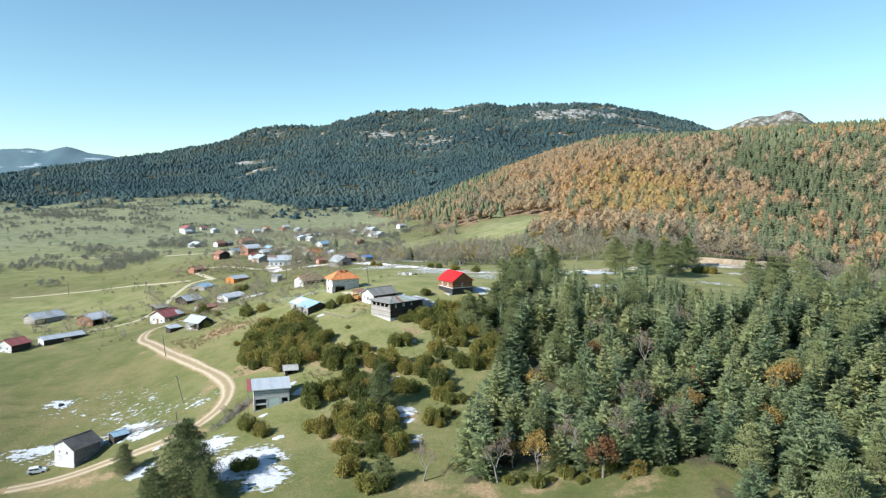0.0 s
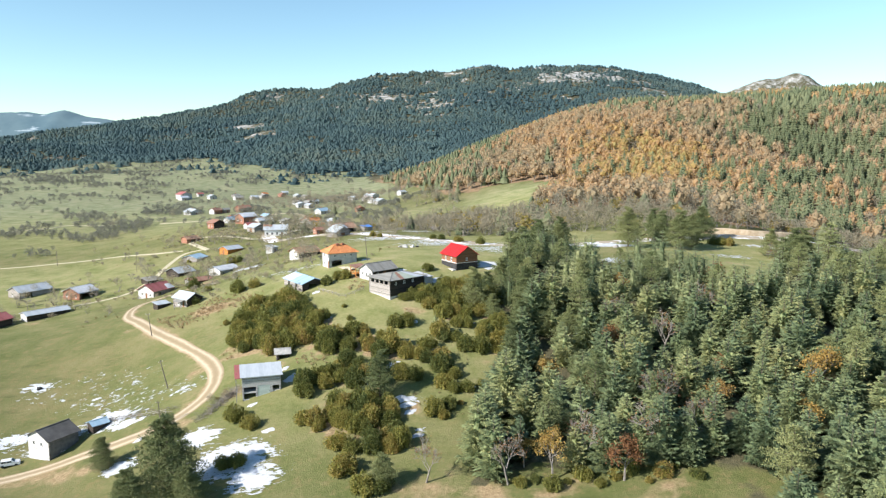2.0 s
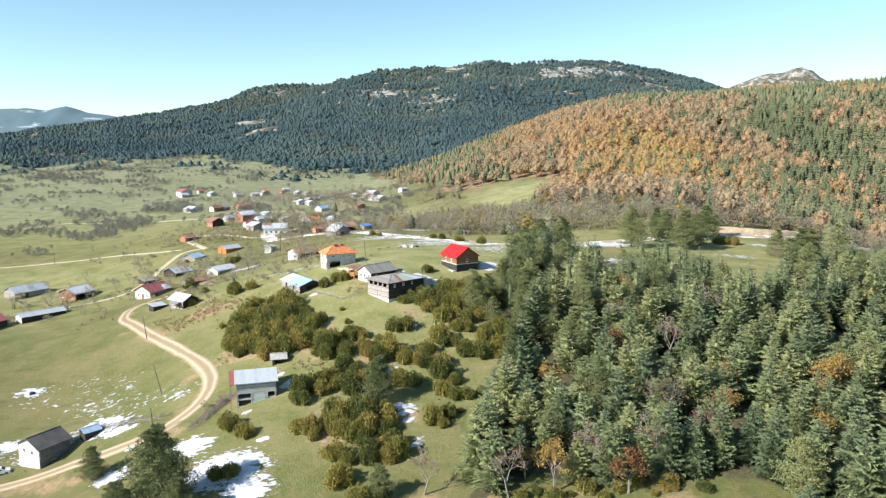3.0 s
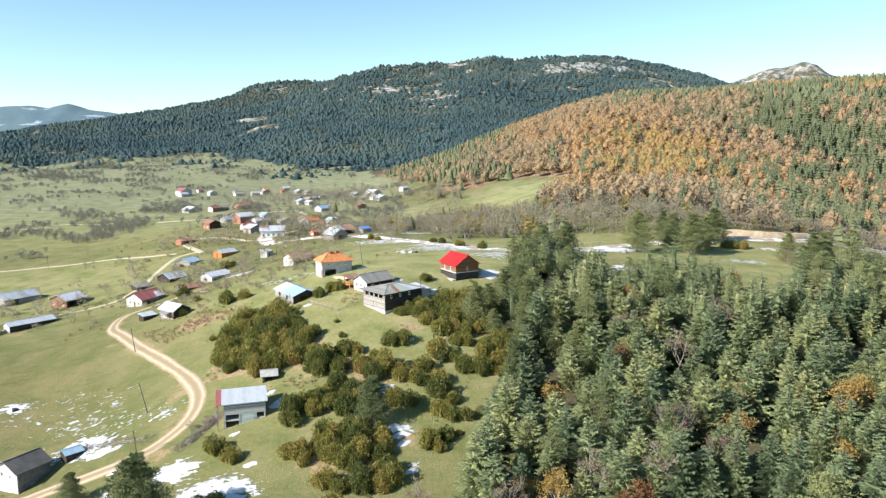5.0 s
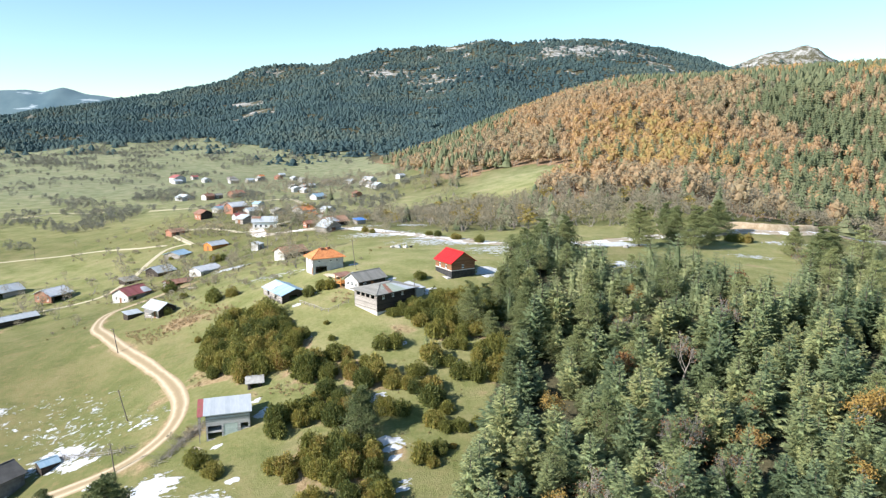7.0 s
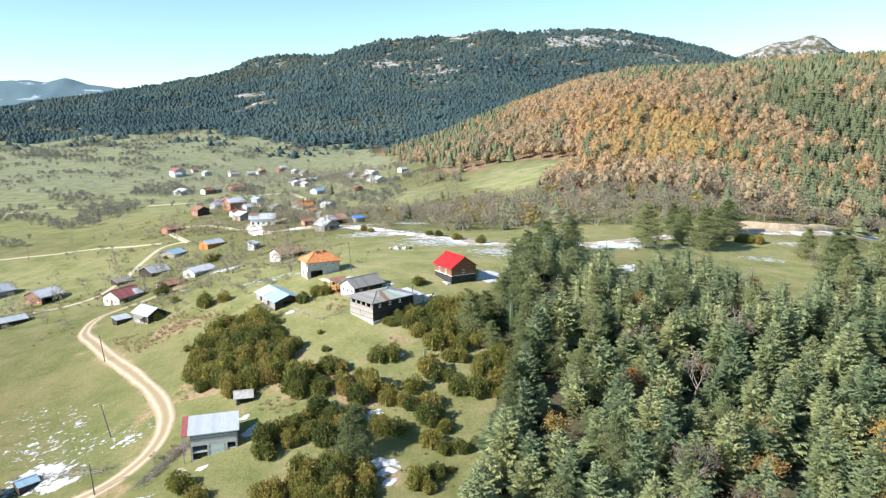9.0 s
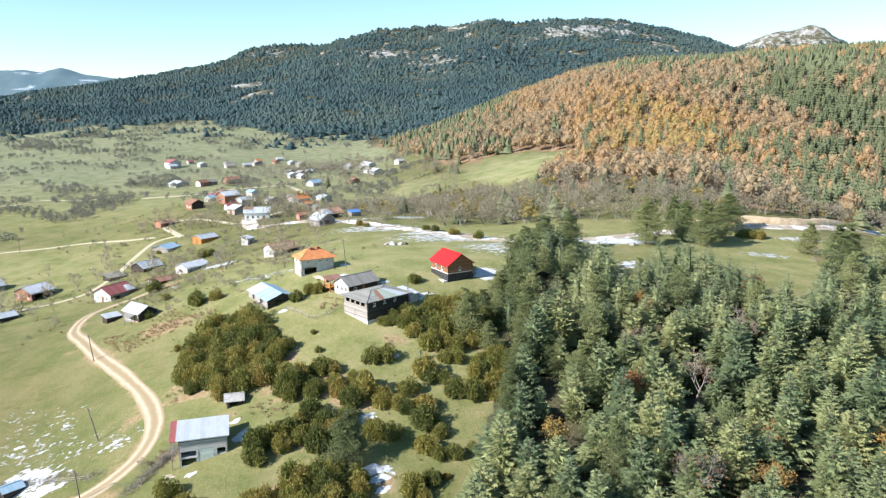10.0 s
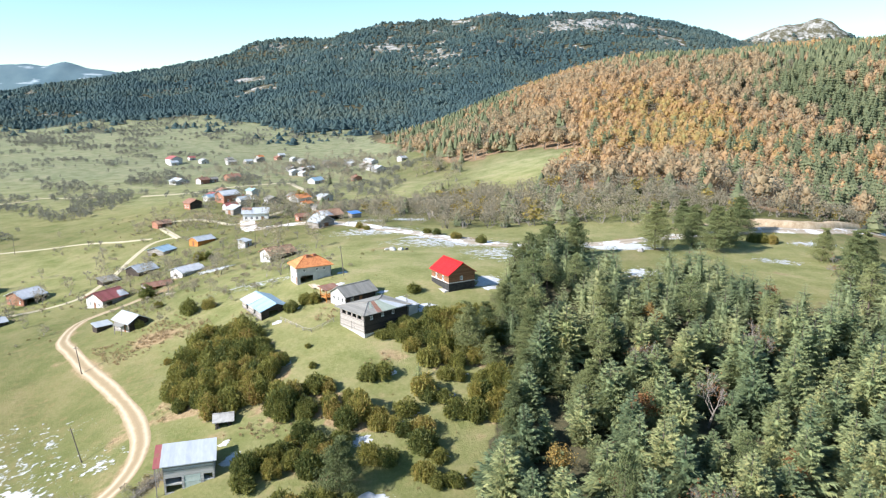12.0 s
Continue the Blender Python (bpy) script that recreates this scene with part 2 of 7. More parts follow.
THICKET_D = [(-28, 142.6), (-28.5, 145.2), (-25.7, 151.2), (-22.2, 151.6), (-15.8, 150.7), (-10.6, 149.6), (-9, 148.6), (-13, 142.3), (-18.5, 140.3), (-24.4, 140.6)]
THICKET_E = [(-17.5, 136.8), (-14.6, 139.4), (-10, 140.9), (-8.1, 139.9), (-9.5, 136.5), (-12.9, 134.4), (-16.6, 134.3)]
THICKET_F = [(-7.2, 196.9), (-1.2, 204.3), (6.1, 207.4), (11.8, 204.5), (12.8, 195.7), (5.9, 187.5), (-0.6, 184.2), (-4.8, 190.4)]
THICKET_G = [(4.3, 173.6), (5.8, 180.7), (11, 185.6), (15.4, 183.6), (16.8, 177.1), (11.5, 168.7), (8.1, 170.6)]
TRACK = [(-97, 263), (-101, 256.5), (-106, 251), (-110, 246), (-110.3, 240), (-105.4, 225.5), (-97.4, 215.8), (-87.7, 205.8), (-76.6, 195.1), (-67, 184.6), (-60.1, 175),
    (-56.5, 167.7), (-55.9, 161.4), (-57.9, 156.5), (-61.5, 153), (-66.5, 150.9), (-72.1, 149.6), (-77.8, 148.7), (-83.3, 147.2), (-89.9, 145.4), (-97.5, 143)]
LANE = [(-156.7, 249.1), (-150.2, 263.4), (-139, 269), (-130.7, 277.1), (-130.8, 297), (-134, 320.8), (-135.3, 342.3), (-125.7, 348.4)]
VALLEY_ROAD = [(-235, 352.8), (-209.6, 357.2), (-179.6, 359.4), (-156.4, 352.7), (-138.5, 349.8)]
UPPER_ROAD = [(-103, 372), (-90, 340), (-72, 335), (-49.1, 322), (-31.3, 307.2), (-12.3, 292.8), (2.8, 279.2), (14.5, 272), (30, 270), (47.9, 271.8),
    (70.5, 284.4), (101.4, 297.4), (127.3, 303.5), (169.8, 338.1), (230.3, 383.3)]
VILLAGE_ROAD = [(-124.3, 345.0), (-144.4, 372.7), (-128.0, 375.4), (-114.7, 367.0), (-103, 360), (-92, 385), (-90, 419), (-96, 481)]
FAR_ROAD = [(-227, 523), (-194, 523), (-175, 546), (-154, 558), (-137, 570), (-126, 552), (-112, 524), (-96, 481)]
FIELD_PATH = [(-332.8, 506.8), (-310.6, 517.2), (-303.3, 532.9), (-280.8, 531), (-265.7, 534.7)]
THICKET_H = [(-14.5, 194.6), (-11.7, 200.5), (-5.3, 204.5), (3, 208), (9, 205), (9.5, 189), (1, 187.5), (-7.5, 191.5)]
THICKET_I = [(3.5, 177.5), (5, 182), (11, 184.5), (13, 176), (7, 173)]

# ---- the lie of the land ----
def smooth(a, b, v):
    t = np.clip((v - a) / (b - a), 0, 1)
    return t * t * (3 - 2 * t)


def hash2(i, j, seed=0):
    v = np.sin(i * 127.1 + j * 311.7 + seed * 74.7) * 43758.5453
    return v - np.floor(v)


def value_noise(x, y, size, seed=0):
    """Smooth noise from 0 to 1, with cells of that many metres."""
    x, y = np.asarray(x, float) / size, np.asarray(y, float) / size
    i, j = np.floor(x), np.floor(y)
    u, v = x - i, y - j
    u, v = u * u * (3 - 2 * u), v * v * (3 - 2 * v)
    a = hash2(i, j, seed) * (1 - u) + hash2(i + 1, j, seed) * u
    b = hash2(i, j + 1, seed) * (1 - u) + hash2(i + 1, j + 1, seed) * u
    return a * (1 - v) + b * v


def rough_noise(x, y, size, seed=0, octaves=4):
    total, weight, part_weight = 0, 0, 1.0
    for n in range(octaves):
        total = total + part_weight * value_noise(x, y, size / 2**n, seed + n)
        weight += part_weight
        part_weight *= 0.5
    return total / weight


# the village knoll and the slope below it: x, y, spread, height
KNOLLS = [(-10, 235, 45, 17.0), (55, 262, 50, 5.7), (120, 290, 60, 11.7), (-60, 228, 32, 5.6), (-22, 190, 28, 4.9), (30, 200, 40, 0.7), (-72, 300, 45, 5.0),
          (70, 160, 45, 3.7), (-45, 152, 32, 6.3), (20, 120, 45, 3.4), (130, 200, 60, 10.8), (-98, 215, 30, 4.2), (-85, 155, 35, -9.8)]
HOLLOWS = [(0, 330, 60, 8.7), (-90, 360, 60, 7.6), (100, 390, 70, 23.8), (10, 480, 80, 4.1), (-20, 60, 60, -5.3), (160, 120, 70, 12.0), (-140, 270, 50, -0.4),
          (95, 265, 30, -3.5), (55, 245, 28, 3.1), (-66, 166, 20, 4.1), (20, 262, 28, -2.3), (-5, 172, 22, -0.7), (-140, 410, 45, 8.1), (-50, 330, 35, 4.8), (-140, 460, 55, 6.5), (-150, 575, 80, 6.0)]
# the crest of the mountain, along x, and what its knobs and saddles add
CREST = [(-1500, 69), (-1220, 68), (-940, 139), (-660, 100), (-380, 192), (-100, 192), (180, 202), (460, 192), (740, 160), (1020, 110), (1300, 120)]
KNOBS = [(-1240, 18), (-1115, 6), (-989, 4), (-863, 2), (-737, 0), (-612, 4), (-486, 6), (-360, 10), (-235, -4), (-109, 2), (-30, 8), (17, 15), (80, 6), (142, -14), (205, -6), (247, 4), (310, 2), (394, 9), (478, 16), (520, 19), (645, 15), (771, 8), (897, 0)]


def ground(x, y):
    """The height of the ground."""
    x, y = np.asarray(x, float), np.asarray(y, float)
    h = -10.5 + 9 * smooth(420, 740, y)
    for a, b, s, w in KNOLLS + HOLLOWS:
        h = h + w * np.exp(-((x - a) ** 2 + (y - b) ** 2) / (2 * s * s))
    # the wooded autumn hill
    fold = rough_noise(x, y, 120, 3, 3) - 0.5
    hill = smooth(-150, 190, x + 40 * fold) * smooth(330, 760, y + 60 * fold)
    h = h + (95 + 14 * smooth(200, 420, x)) * hill * (1 - 0.8 * smooth(850, 1200, y))
    # the mountain behind the village
    far = np.clip((y - 700) / 1900, 0, 1.2)
    crest = sum(w * np.exp(-((x - a) / 190) ** 2 / 2) for a, w in CREST)
    rise = np.minimum(far, 1) ** 1.6 * (1 - 0.7 * smooth(1.0, 1.2, far))
    crest = crest + np.interp(x, [k[0] for k in KNOBS], [k[1] for k in KNOBS])
    h = h + crest * rise * (1 + 0.10 * (rough_noise(x, y, 260, 11) - 0.5)) + 34 * (rough_noise(x, y, 330, 5) - 0.5) * smooth(0.05, 0.4, far)
    gully = np.abs(rough_noise(x + 0.5 * y, y, 420, 15) - 0.5) * 2
    h = h + 150 * (gully - 0.28) * np.clip(far, 0, 1) * np.clip(0.92 - far, 0, 1)
    h = h + 16 * (rough_noise(x, y, 95, 35, 3) - 0.5) * smooth(0.75, 1.0, far) * (y < 3000)
    # the peaks and blue ridges beyond
    h = h + 262 * np.exp(-((x + 830) / 320) ** 4 / 2 - ((y - 3300) / 300) ** 2 / 2)
    h = h + 258 * np.exp(-((x - 1455) / 400) ** 2 / 2 - ((y - 3300) / 300) ** 2 / 2)
    h = h + 75 * (np.abs(rough_noise(x, y, 130, 19) - 0.5) - 0.12) * np.exp(-((x - 1455) / 300) ** 2 / 2 - ((y - 3200) / 250) ** 2 / 2)
    h = h + 30 * np.exp(-((x - 1215) / 80) ** 2 / 2 - ((y - 3280) / 200) ** 2 / 2)
    h = h + 88 * np.exp(-(np.abs(x - 1474) / 110) ** 1.4 / 2 - ((y - 3300) / 200) ** 2 / 2)
    ridge = 30 + 16 * np.exp(-((x + 2500) / 160) ** 2 / 2) + 24 * (rough_noise(x, y, 300, 8) - 0.5)
    h = h + ridge * smooth(2900, 3800, y) * (1 - smooth(-1750, -1300, x)) * (1 - 0.6 * smooth(3850, 4400, y))
    # the bumpy pasture
    near = 1 - smooth(600, 1500, y)
    h = h + near * (1.2 * (rough_noise(x, y, 38, 21, 3) - 0.5) + 5 * smooth(380, 700, y) * (rough_noise(x, y, 110, 23, 2) - 0.5))
    return h


# ---- meshes ----
def mesh_of(name, verts, faces, mats, smooth_faces=False, tones=None, slots=None):
    """A mesh from arrays: all faces have the same number of corners."""
    verts, faces = np.asarray(verts, np.float32), np.asarray(faces, np.int32)
    me = bpy.data.meshes.new(name)
    n, k = faces.shape
    me.vertices.add(len(verts))
    me.vertices.foreach_set("co", verts.ravel())
    me.loops.add(n * k)
    me.loops.foreach_set("vertex_index", faces.ravel())
    me.polygons.add(n)
    me.polygons.foreach_set("loop_start", np.arange(0, n * k, k, dtype=np.int32))
    me.polygons.foreach_set("use_smooth", np.full(n, smooth_faces))
    for m in mats:
        me.materials.append(m)
    if slots is not None:
        me.polygons.foreach_set("material_index", np.asarray(slots, np.int32))
    if tones is not None:
        me.attributes.new("tone", "FLOAT", "POINT").data.foreach_set("value", np.asarray(tones, np.float32))
    me.update()
    return me


def spaced(*runs):
    """Steps along one axis: (from, to, step) runs in a row."""
    return np.concatenate([np.arange(a, b, s) for a, b, s in runs] + [[runs[-1][1]]])


# ---- the ground, one sheet to the horizon ----
# old snow: x, y, half width, half depth, how thick it lies
SNOW = [(51, 266, 13, 6, 1.0), (15, 258, 18, 14, 0.55), (-5, 277, 24, 12, 0.57), (-30, 301, 22, 10, 0.57), (-8, 287, 16, 4, 0.7), (-22, 330, 10, 7, 0.6), (8.2, 226.5, 3.6, 4.6, 0.9), (116, 283, 11, 4, 0.6), (95, 259, 10, 5, 0.55),
        (50, 236, 6, 5, 0.7), (58, 221, 5, 4, 0.8), (9, 198, 3.5, 3, 1.0), (28.5, 180, 3.5, 4, 0.95), (30, 174, 2.5, 3, 0.7), (-15.2, 164.3, 2.2, 1.8, 0.9), (-9.5, 151.5, 3.0, 2.5, 0.6), (-7, 141.5, 2, 2, 0.5)]
FIELD_SNOW = [(-81, 164, 7, 3, 0.85), (-73, 157.5, 5, 2, 0.8), (-86, 173, 14, 4, 0.4), (-101, 162, 5, 3, 0.8), (-52, 144.5, 6, 4, 0.85), (-42, 135.5, 9, 6.5, 0.92), (-36, 129, 6, 5, 0.8), (-79, 161, 10, 4, 0.7), (-97, 182, 26, 9, 0.29), (-66, 140, 4, 3, 0.95), (-92, 156, 5, 3, 0.8), (-103, 160, 9, 5, 0.6),
              (-64, 167, 9, 5, 0.36), (-80, 170, 20, 6, 0.33), (-37.0, 161.3, 1.7, 2.0, 0.9), (-83, 180, 9, 5, 0.36), (-90, 176, 9, 4, 0.40), (-70, 168, 7, 3, 0.45), (-96, 187, 9, 4, 0.31), (-63, 166, 4, 2, 0.6), (-82, 164, 6, 3, 0.8), (-64, 215, 3, 9, 0.0), (-110, 185, 5, 3, 0.75), (-54, 236, 15, 5, 0.46), (-84, 279, 8, 4, 0.7), (-40, 325, 12, 6, 0.5)]
EARTH = [(-64, 172.5, 3.5, 4, 0.55), (-99, 213, 4, 5, 0.5), (-33, 178, 3, 6, 0.4), (-14, 188, 9, 3, 0.42), (-2, 164, 8, 3, 0.4), (-40, 167, 8, 3, 0.45), (-60, 158, 8, 6, 0.42), (-60, 152, 9, 4, 0.7), (-100, 225, 10, 9, 0.35), (-76, 213, 15, 5, 0.55), (-29, 214, 6, 6, 0.45), (-50, 160, 4, 4, 0.6), (-13, 178, 4, 4, 0.5), (-12, 150, 9, 14, 0.33), (3, 168, 8, 7, 0.36),
         (105, 301, 26, 3.5, 0.75), (150, 318, 24, 4, 0.7), (-22, 266, 9, 6, 0.38), (36, 119, 9, 7, 0.55), (14, 122, 22, 5, 0.5), (-8, 127, 12, 5, 0.42), (-80, 143, 14, 3.5, 0.6), (62, 262, 10, 6, 0.5), (85, 247, 8, 8, 0.4)]


def spots(x, y, some):
    v = np.zeros(np.shape(x))
    for a, b, u, w, k in some:
        v = np.maximum(v, k * np.exp(-(((x - a) / u) ** 2 + ((y - b) / w) ** 2) ** 1.5))
    return v


def way_distance(x, y, way):
    """How far each place lies from a way."""
    best = np.full(np.shape(x), 1e9)
    box = (x > min(p[0] for p in way) - 40) & (x < max(p[0] for p in way) + 40) & (y > min(p[1] for p in way) - 40) & (y < max(p[1] for p in way) + 40)
    px, py = x[box], y[box]
    some = np.full(px.shape, 1e9)
    for (a, b), (c, d) in zip(way, way[1:]):
        t = np.clip(((px - a) * (c - a) + (py - b) * (d - b)) / ((c - a) ** 2 + (d - b) ** 2), 0, 1)
        some = np.minimum(some, np.hypot(px - a - t * (c - a), py - b - t * (d - b)))
    best[box] = some
    return best


def inside(x, y, ring):
    """Which places lie inside a ring of corners."""
    x, y = np.asarray(x, float), np.asarray(y, float)
    hit = np.zeros(x.shape, bool)
    for (a, b), (c, d) in zip(ring, ring[1:] + ring[:1]):
        if b != d:
            hit ^= ((b > y) != (d > y)) & (x < (c - a) * (y - b) / (d - b) + a)
    return hit


MEADOW = [(-6, 545), (2, 450), (26, 410), (50, 432), (70, 468), (72, 510), (48, 545), (22, 550)]


def wood_edge(x):
    """Where the woods on the autumn hill begin, going away from the village."""
    return np.interp(x, [-150, -90, -40, -15, 14, 30, 48, 71, 97, 123, 190, 640], [1000, 838, 610, 545, 530, 430, 367, 372, 348, 322, 368, 700])


def mountain_edge(x):
    """Where the mountain's woods begin above the valley pasture."""
    return np.interp(x, [-1500, -900, -790, -700, -645, -600, -540, -490, -430, -341, -263, -231, -187, -133, 0], [1150, 1180, 1190, 1215, 1265, 1195, 1205, 1250, 1225, 1120, 1045, 1013, 1035, 1060, 1060])


def wooded(x, y):
    """How far the autumn woods and the mountain woods close over the ground, 0 to 1."""
    n = rough_noise(x, y, 90, 31)
    far = smooth(0, 40, y - mountain_edge(x) + 110 * (n - 0.5)) * (y > 900)
    hill = smooth(0, 16, y - wood_edge(x) + 30 * (n - 0.5)) * (x > -140) * ~inside(x, y, MEADOW)
    return np.maximum(far, hill)


def ground_hill(x, y):
    return smooth(-150, 190, x) * smooth(330, 760, y)


# bare rock on the mountain: x, y, half width, half depth, how bare
ROCKS = [(256, 2330, 80, 150, 0.66), (340, 2360, 100, 160, 0.72), (440, 2340, 90, 150, 0.70), (500, 2480, 60, 90, 0.6), (-60, 2560, 50, 60, 0.6), (17, 2590, 40, 50, 0.6), (247, 2590, 30, 40, 0.8), (660, 2480, 70, 60, 0.5), (-592, 1866, 26, 50, 0.85), (-508, 2137, 22, 30, 0.8),
         (-264, 2215, 60, 60, 0.66), (-340, 2240, 50, 40, 0.55), (25, 1905, 26, 40, 0.75), (58, 2058, 30, 40, 0.7), (-381, 2090, 34, 40, 0.62), (-470, 2420, 60, 60, 0.6), (-420, 2330, 50, 60, 0.6), (-141, 2440, 50, 40, 0.62), (-330, 1480, 16, 40, 0.6), (-700, 2200, 70, 100, 0.6), (-900, 3140, 110, 70, 0.75)]


def rocky(x, y):
    v = spots(x, y, ROCKS)
    v = np.maximum(v, 0.50 * smooth(0.60, 0.72, rough_noise(x, 0.3 * y, 110, 85)) * smooth(1150, 1900, y) * (y < 2900))
    v = np.maximum(v, 0.45 * smooth(0.68, 0.73, rough_noise(x, y, 70, 79)) * (y > 1250) * (y < 2900))
    peak = smooth(2900, 3100, y) * (x > 700) * smooth(250, 300, ground(x, y))
    return np.maximum(v, 0.50 * peak)


def ground_sheet():
    xs = spaced((-4600, -1600, 60), (-1600, -500, 22), (-500, -190, 6), (-190, 190, 1.6), (190, 500, 6), (500, 1600, 22), (1600, 4600, 60))
    ys = spaced((-600, 60, 40), (60, 300, 1.6), (300, 500, 4), (500, 900, 8), (900, 2700, 20), (2700, 4700, 50))
    gx, gy = np.meshgrid(xs, ys)
    gz = ground(gx, gy)
    nx, ny = len(xs), len(ys)
    i = (np.arange(ny - 1)[:, None] * nx + np.arange(nx - 1)).ravel()
    faces = np.stack([i, i + 1, i + nx + 1, i + nx], 1)
    me = mesh_of("ground", np.stack([gx, gy, gz], -1).reshape(-1, 3), faces, [PASTURE], True)
    x, y = gx.ravel(), gy.ravel()
    forest = np.maximum(np.maximum(wooded(x, y), spots(x, y, FOREST_FLOOR)), 0.85 * inside(x + 16 * (rough_noise(x, y, 14, 201) - 0.5), y + 16 * (rough_noise(x, y, 14, 205) - 0.5), FOREST) * (1 - spots(x, y, [(34, 120, 12, 10, 1.0), (60, 118, 14, 9, 0.8)])))
    earth = np.maximum(spots(x, y, EARTH), 0.75 * np.exp(-(way_distance(x, y, TRACK) / 2.6) ** 2))
    earth = np.maximum(earth, 0.58 * np.exp(-(way_distance(x, y, UPPER_ROAD) / 7.5) ** 2))
    for ring in (THICKET_A, THICKET_B, THICKET_C, THICKET_D, THICKET_E, THICKET_F, THICKET_G):
        cx, cy = np.mean([p[0] for p in ring]), np.mean([p[1] for p in ring])
        close = np.hypot(x - cx, y - cy) < 40
        hit = np.zeros(x.shape)
        hit[close] = inside(cx + (x[close] - cx) / 1.18, cy + (y[close] - cy) / 1.18, ring)
        earth = np.maximum(earth, 0.50 * hit)
    for x0, y0, r in ((-100, 270, 28), (-110, 300, 20), (-150, 245, 12), (-110, 385, 36), (-60, 318, 14), (-140, 620, 60)):
        earth = np.maximum(earth, 0.40 * np.exp(-((x - x0) ** 2 + (y - y0) ** 2) / r**2))
    far_snow = 0.31 * smooth(2900, 3200, y) * smooth(215, 330, ground(x, y)) * (x > 900)
    far_snow = np.maximum(far_snow, 0.33 * spots(x, y, [(340, 2330, 170, 200, 1.0), (470, 2400, 90, 120, 1.0), (-508, 2137, 26, 30, 3.0)]))
    layers = np.stack([np.maximum(spots(x, y, SNOW + FIELD_SNOW), far_snow), earth, forest, rocky(x, y)], -1)
    me.attributes.new("layers", "FLOAT_COLOR", "POINT").data.foreach_set("color", layers.astype(np.float32).ravel())
    me.attributes.new("leaves", "FLOAT", "POINT").data.foreach_set("value", (forest * (x > -160) * (y > 300) * (1 - smooth(900, 960, y))).astype(np.float32))
    # dry: paler grass by place; over the far valley it stands in for haze
    me.attributes.new("dry", "FLOAT", "POINT").data.foreach_set("value", (np.maximum(0.68 * smooth(300, 520, y) * (1 - smooth(-110, -20, x)), spots(x, y, [(-20, 195, 50, 60, 0.6), (-20, 245, 75, 55, 0.85), (95, 255, 50, 45, 0.8), (20, 285, 80, 40, 0.7), (-190, 300, 85, 70, 0.75), (32, 480, 45, 60, 0.9), (-60, 480, 60, 60, 0.8)])) * (1 - smooth(0.3, 0.6, forest))).astype(np.float32))
    return tagged(new("ground", me), "grazed green pasture with dry turf, earth and old snow", "ground", kind="structure")


# ---- plants ----
class Soup:
    """Loose triangles, gathered as arrays."""

    def __init__(self):
        self.v, self.f, self.m, self.n = [], [], [], 0

    def add(self, verts, tris, mat=0):
        verts, tris = np.asarray(verts, float).reshape(-1, 3), np.asarray(tris, int).reshape(-1, 3)
        self.v.append(verts)
        self.f.append(tris + self.n)
        self.m.append(np.full(len(tris), mat))
        self.n += len(verts)

    def arrays(self):
        return np.concatenate(self.v), np.concatenate(self.f), np.concatenate(self.m)


def limb(s, a, b, ra, rb, mat=0, sides=4):
    """A tapered length of wood from a to b."""
    a, b = np.asarray(a, float), np.asarray(b, float)
    d = (b - a) / (np.linalg.norm(b - a) + 1e-9)
    u = np.cross(d, (0.3, 0.9, 0.2))
    u /= np.linalg.norm(u)
    w = np.cross(d, u)
    ang = np.arange(sides) * 2 * np.pi / sides
    ring = np.cos(ang)[:, None] * u + np.sin(ang)[:, None] * w
    k = np.arange(sides)
    j = (k + 1) % sides
    s.add(np.concatenate([a + ra * ring, b + rb * ring]), np.concatenate([np.stack([k, j, j + sides], 1), np.stack([k, j + sides, k + sides], 1)]), mat)


def leaf_cloud(s, centre, radii, count, size, rng, mat=0, lift=0.3, shell=0.55, slim=1.0):
    """Small three-cornered leaf sprays round a centre, thicker towards the outside."""
    d = rng.normal(size=(count, 3))
    d /= np.linalg.norm(d, axis=1)[:, None]
    r = shell + (1 - shell) * rng.random((count, 1)) ** 0.5
    p = np.asarray(centre) + d * r * np.asarray(radii)
    out = d + rng.normal(size=(count, 3)) * 0.55 + (0, 0, lift)
    out /= np.linalg.norm(out, axis=1)[:, None]
    side = np.cross(out, rng.normal(size=(count, 3)))
    side /= np.linalg.norm(side, axis=1)[:, None]
    z = size * (0.6 + 0.8 * rng.random((count, 1)))
    tri = np.stack([p - side * z * 0.5 * slim, p + side * z * 0.5 * slim, p + out * z], 1)
    s.add(tri.reshape(-1, 3), np.arange(count * 3).reshape(-1, 3), mat)


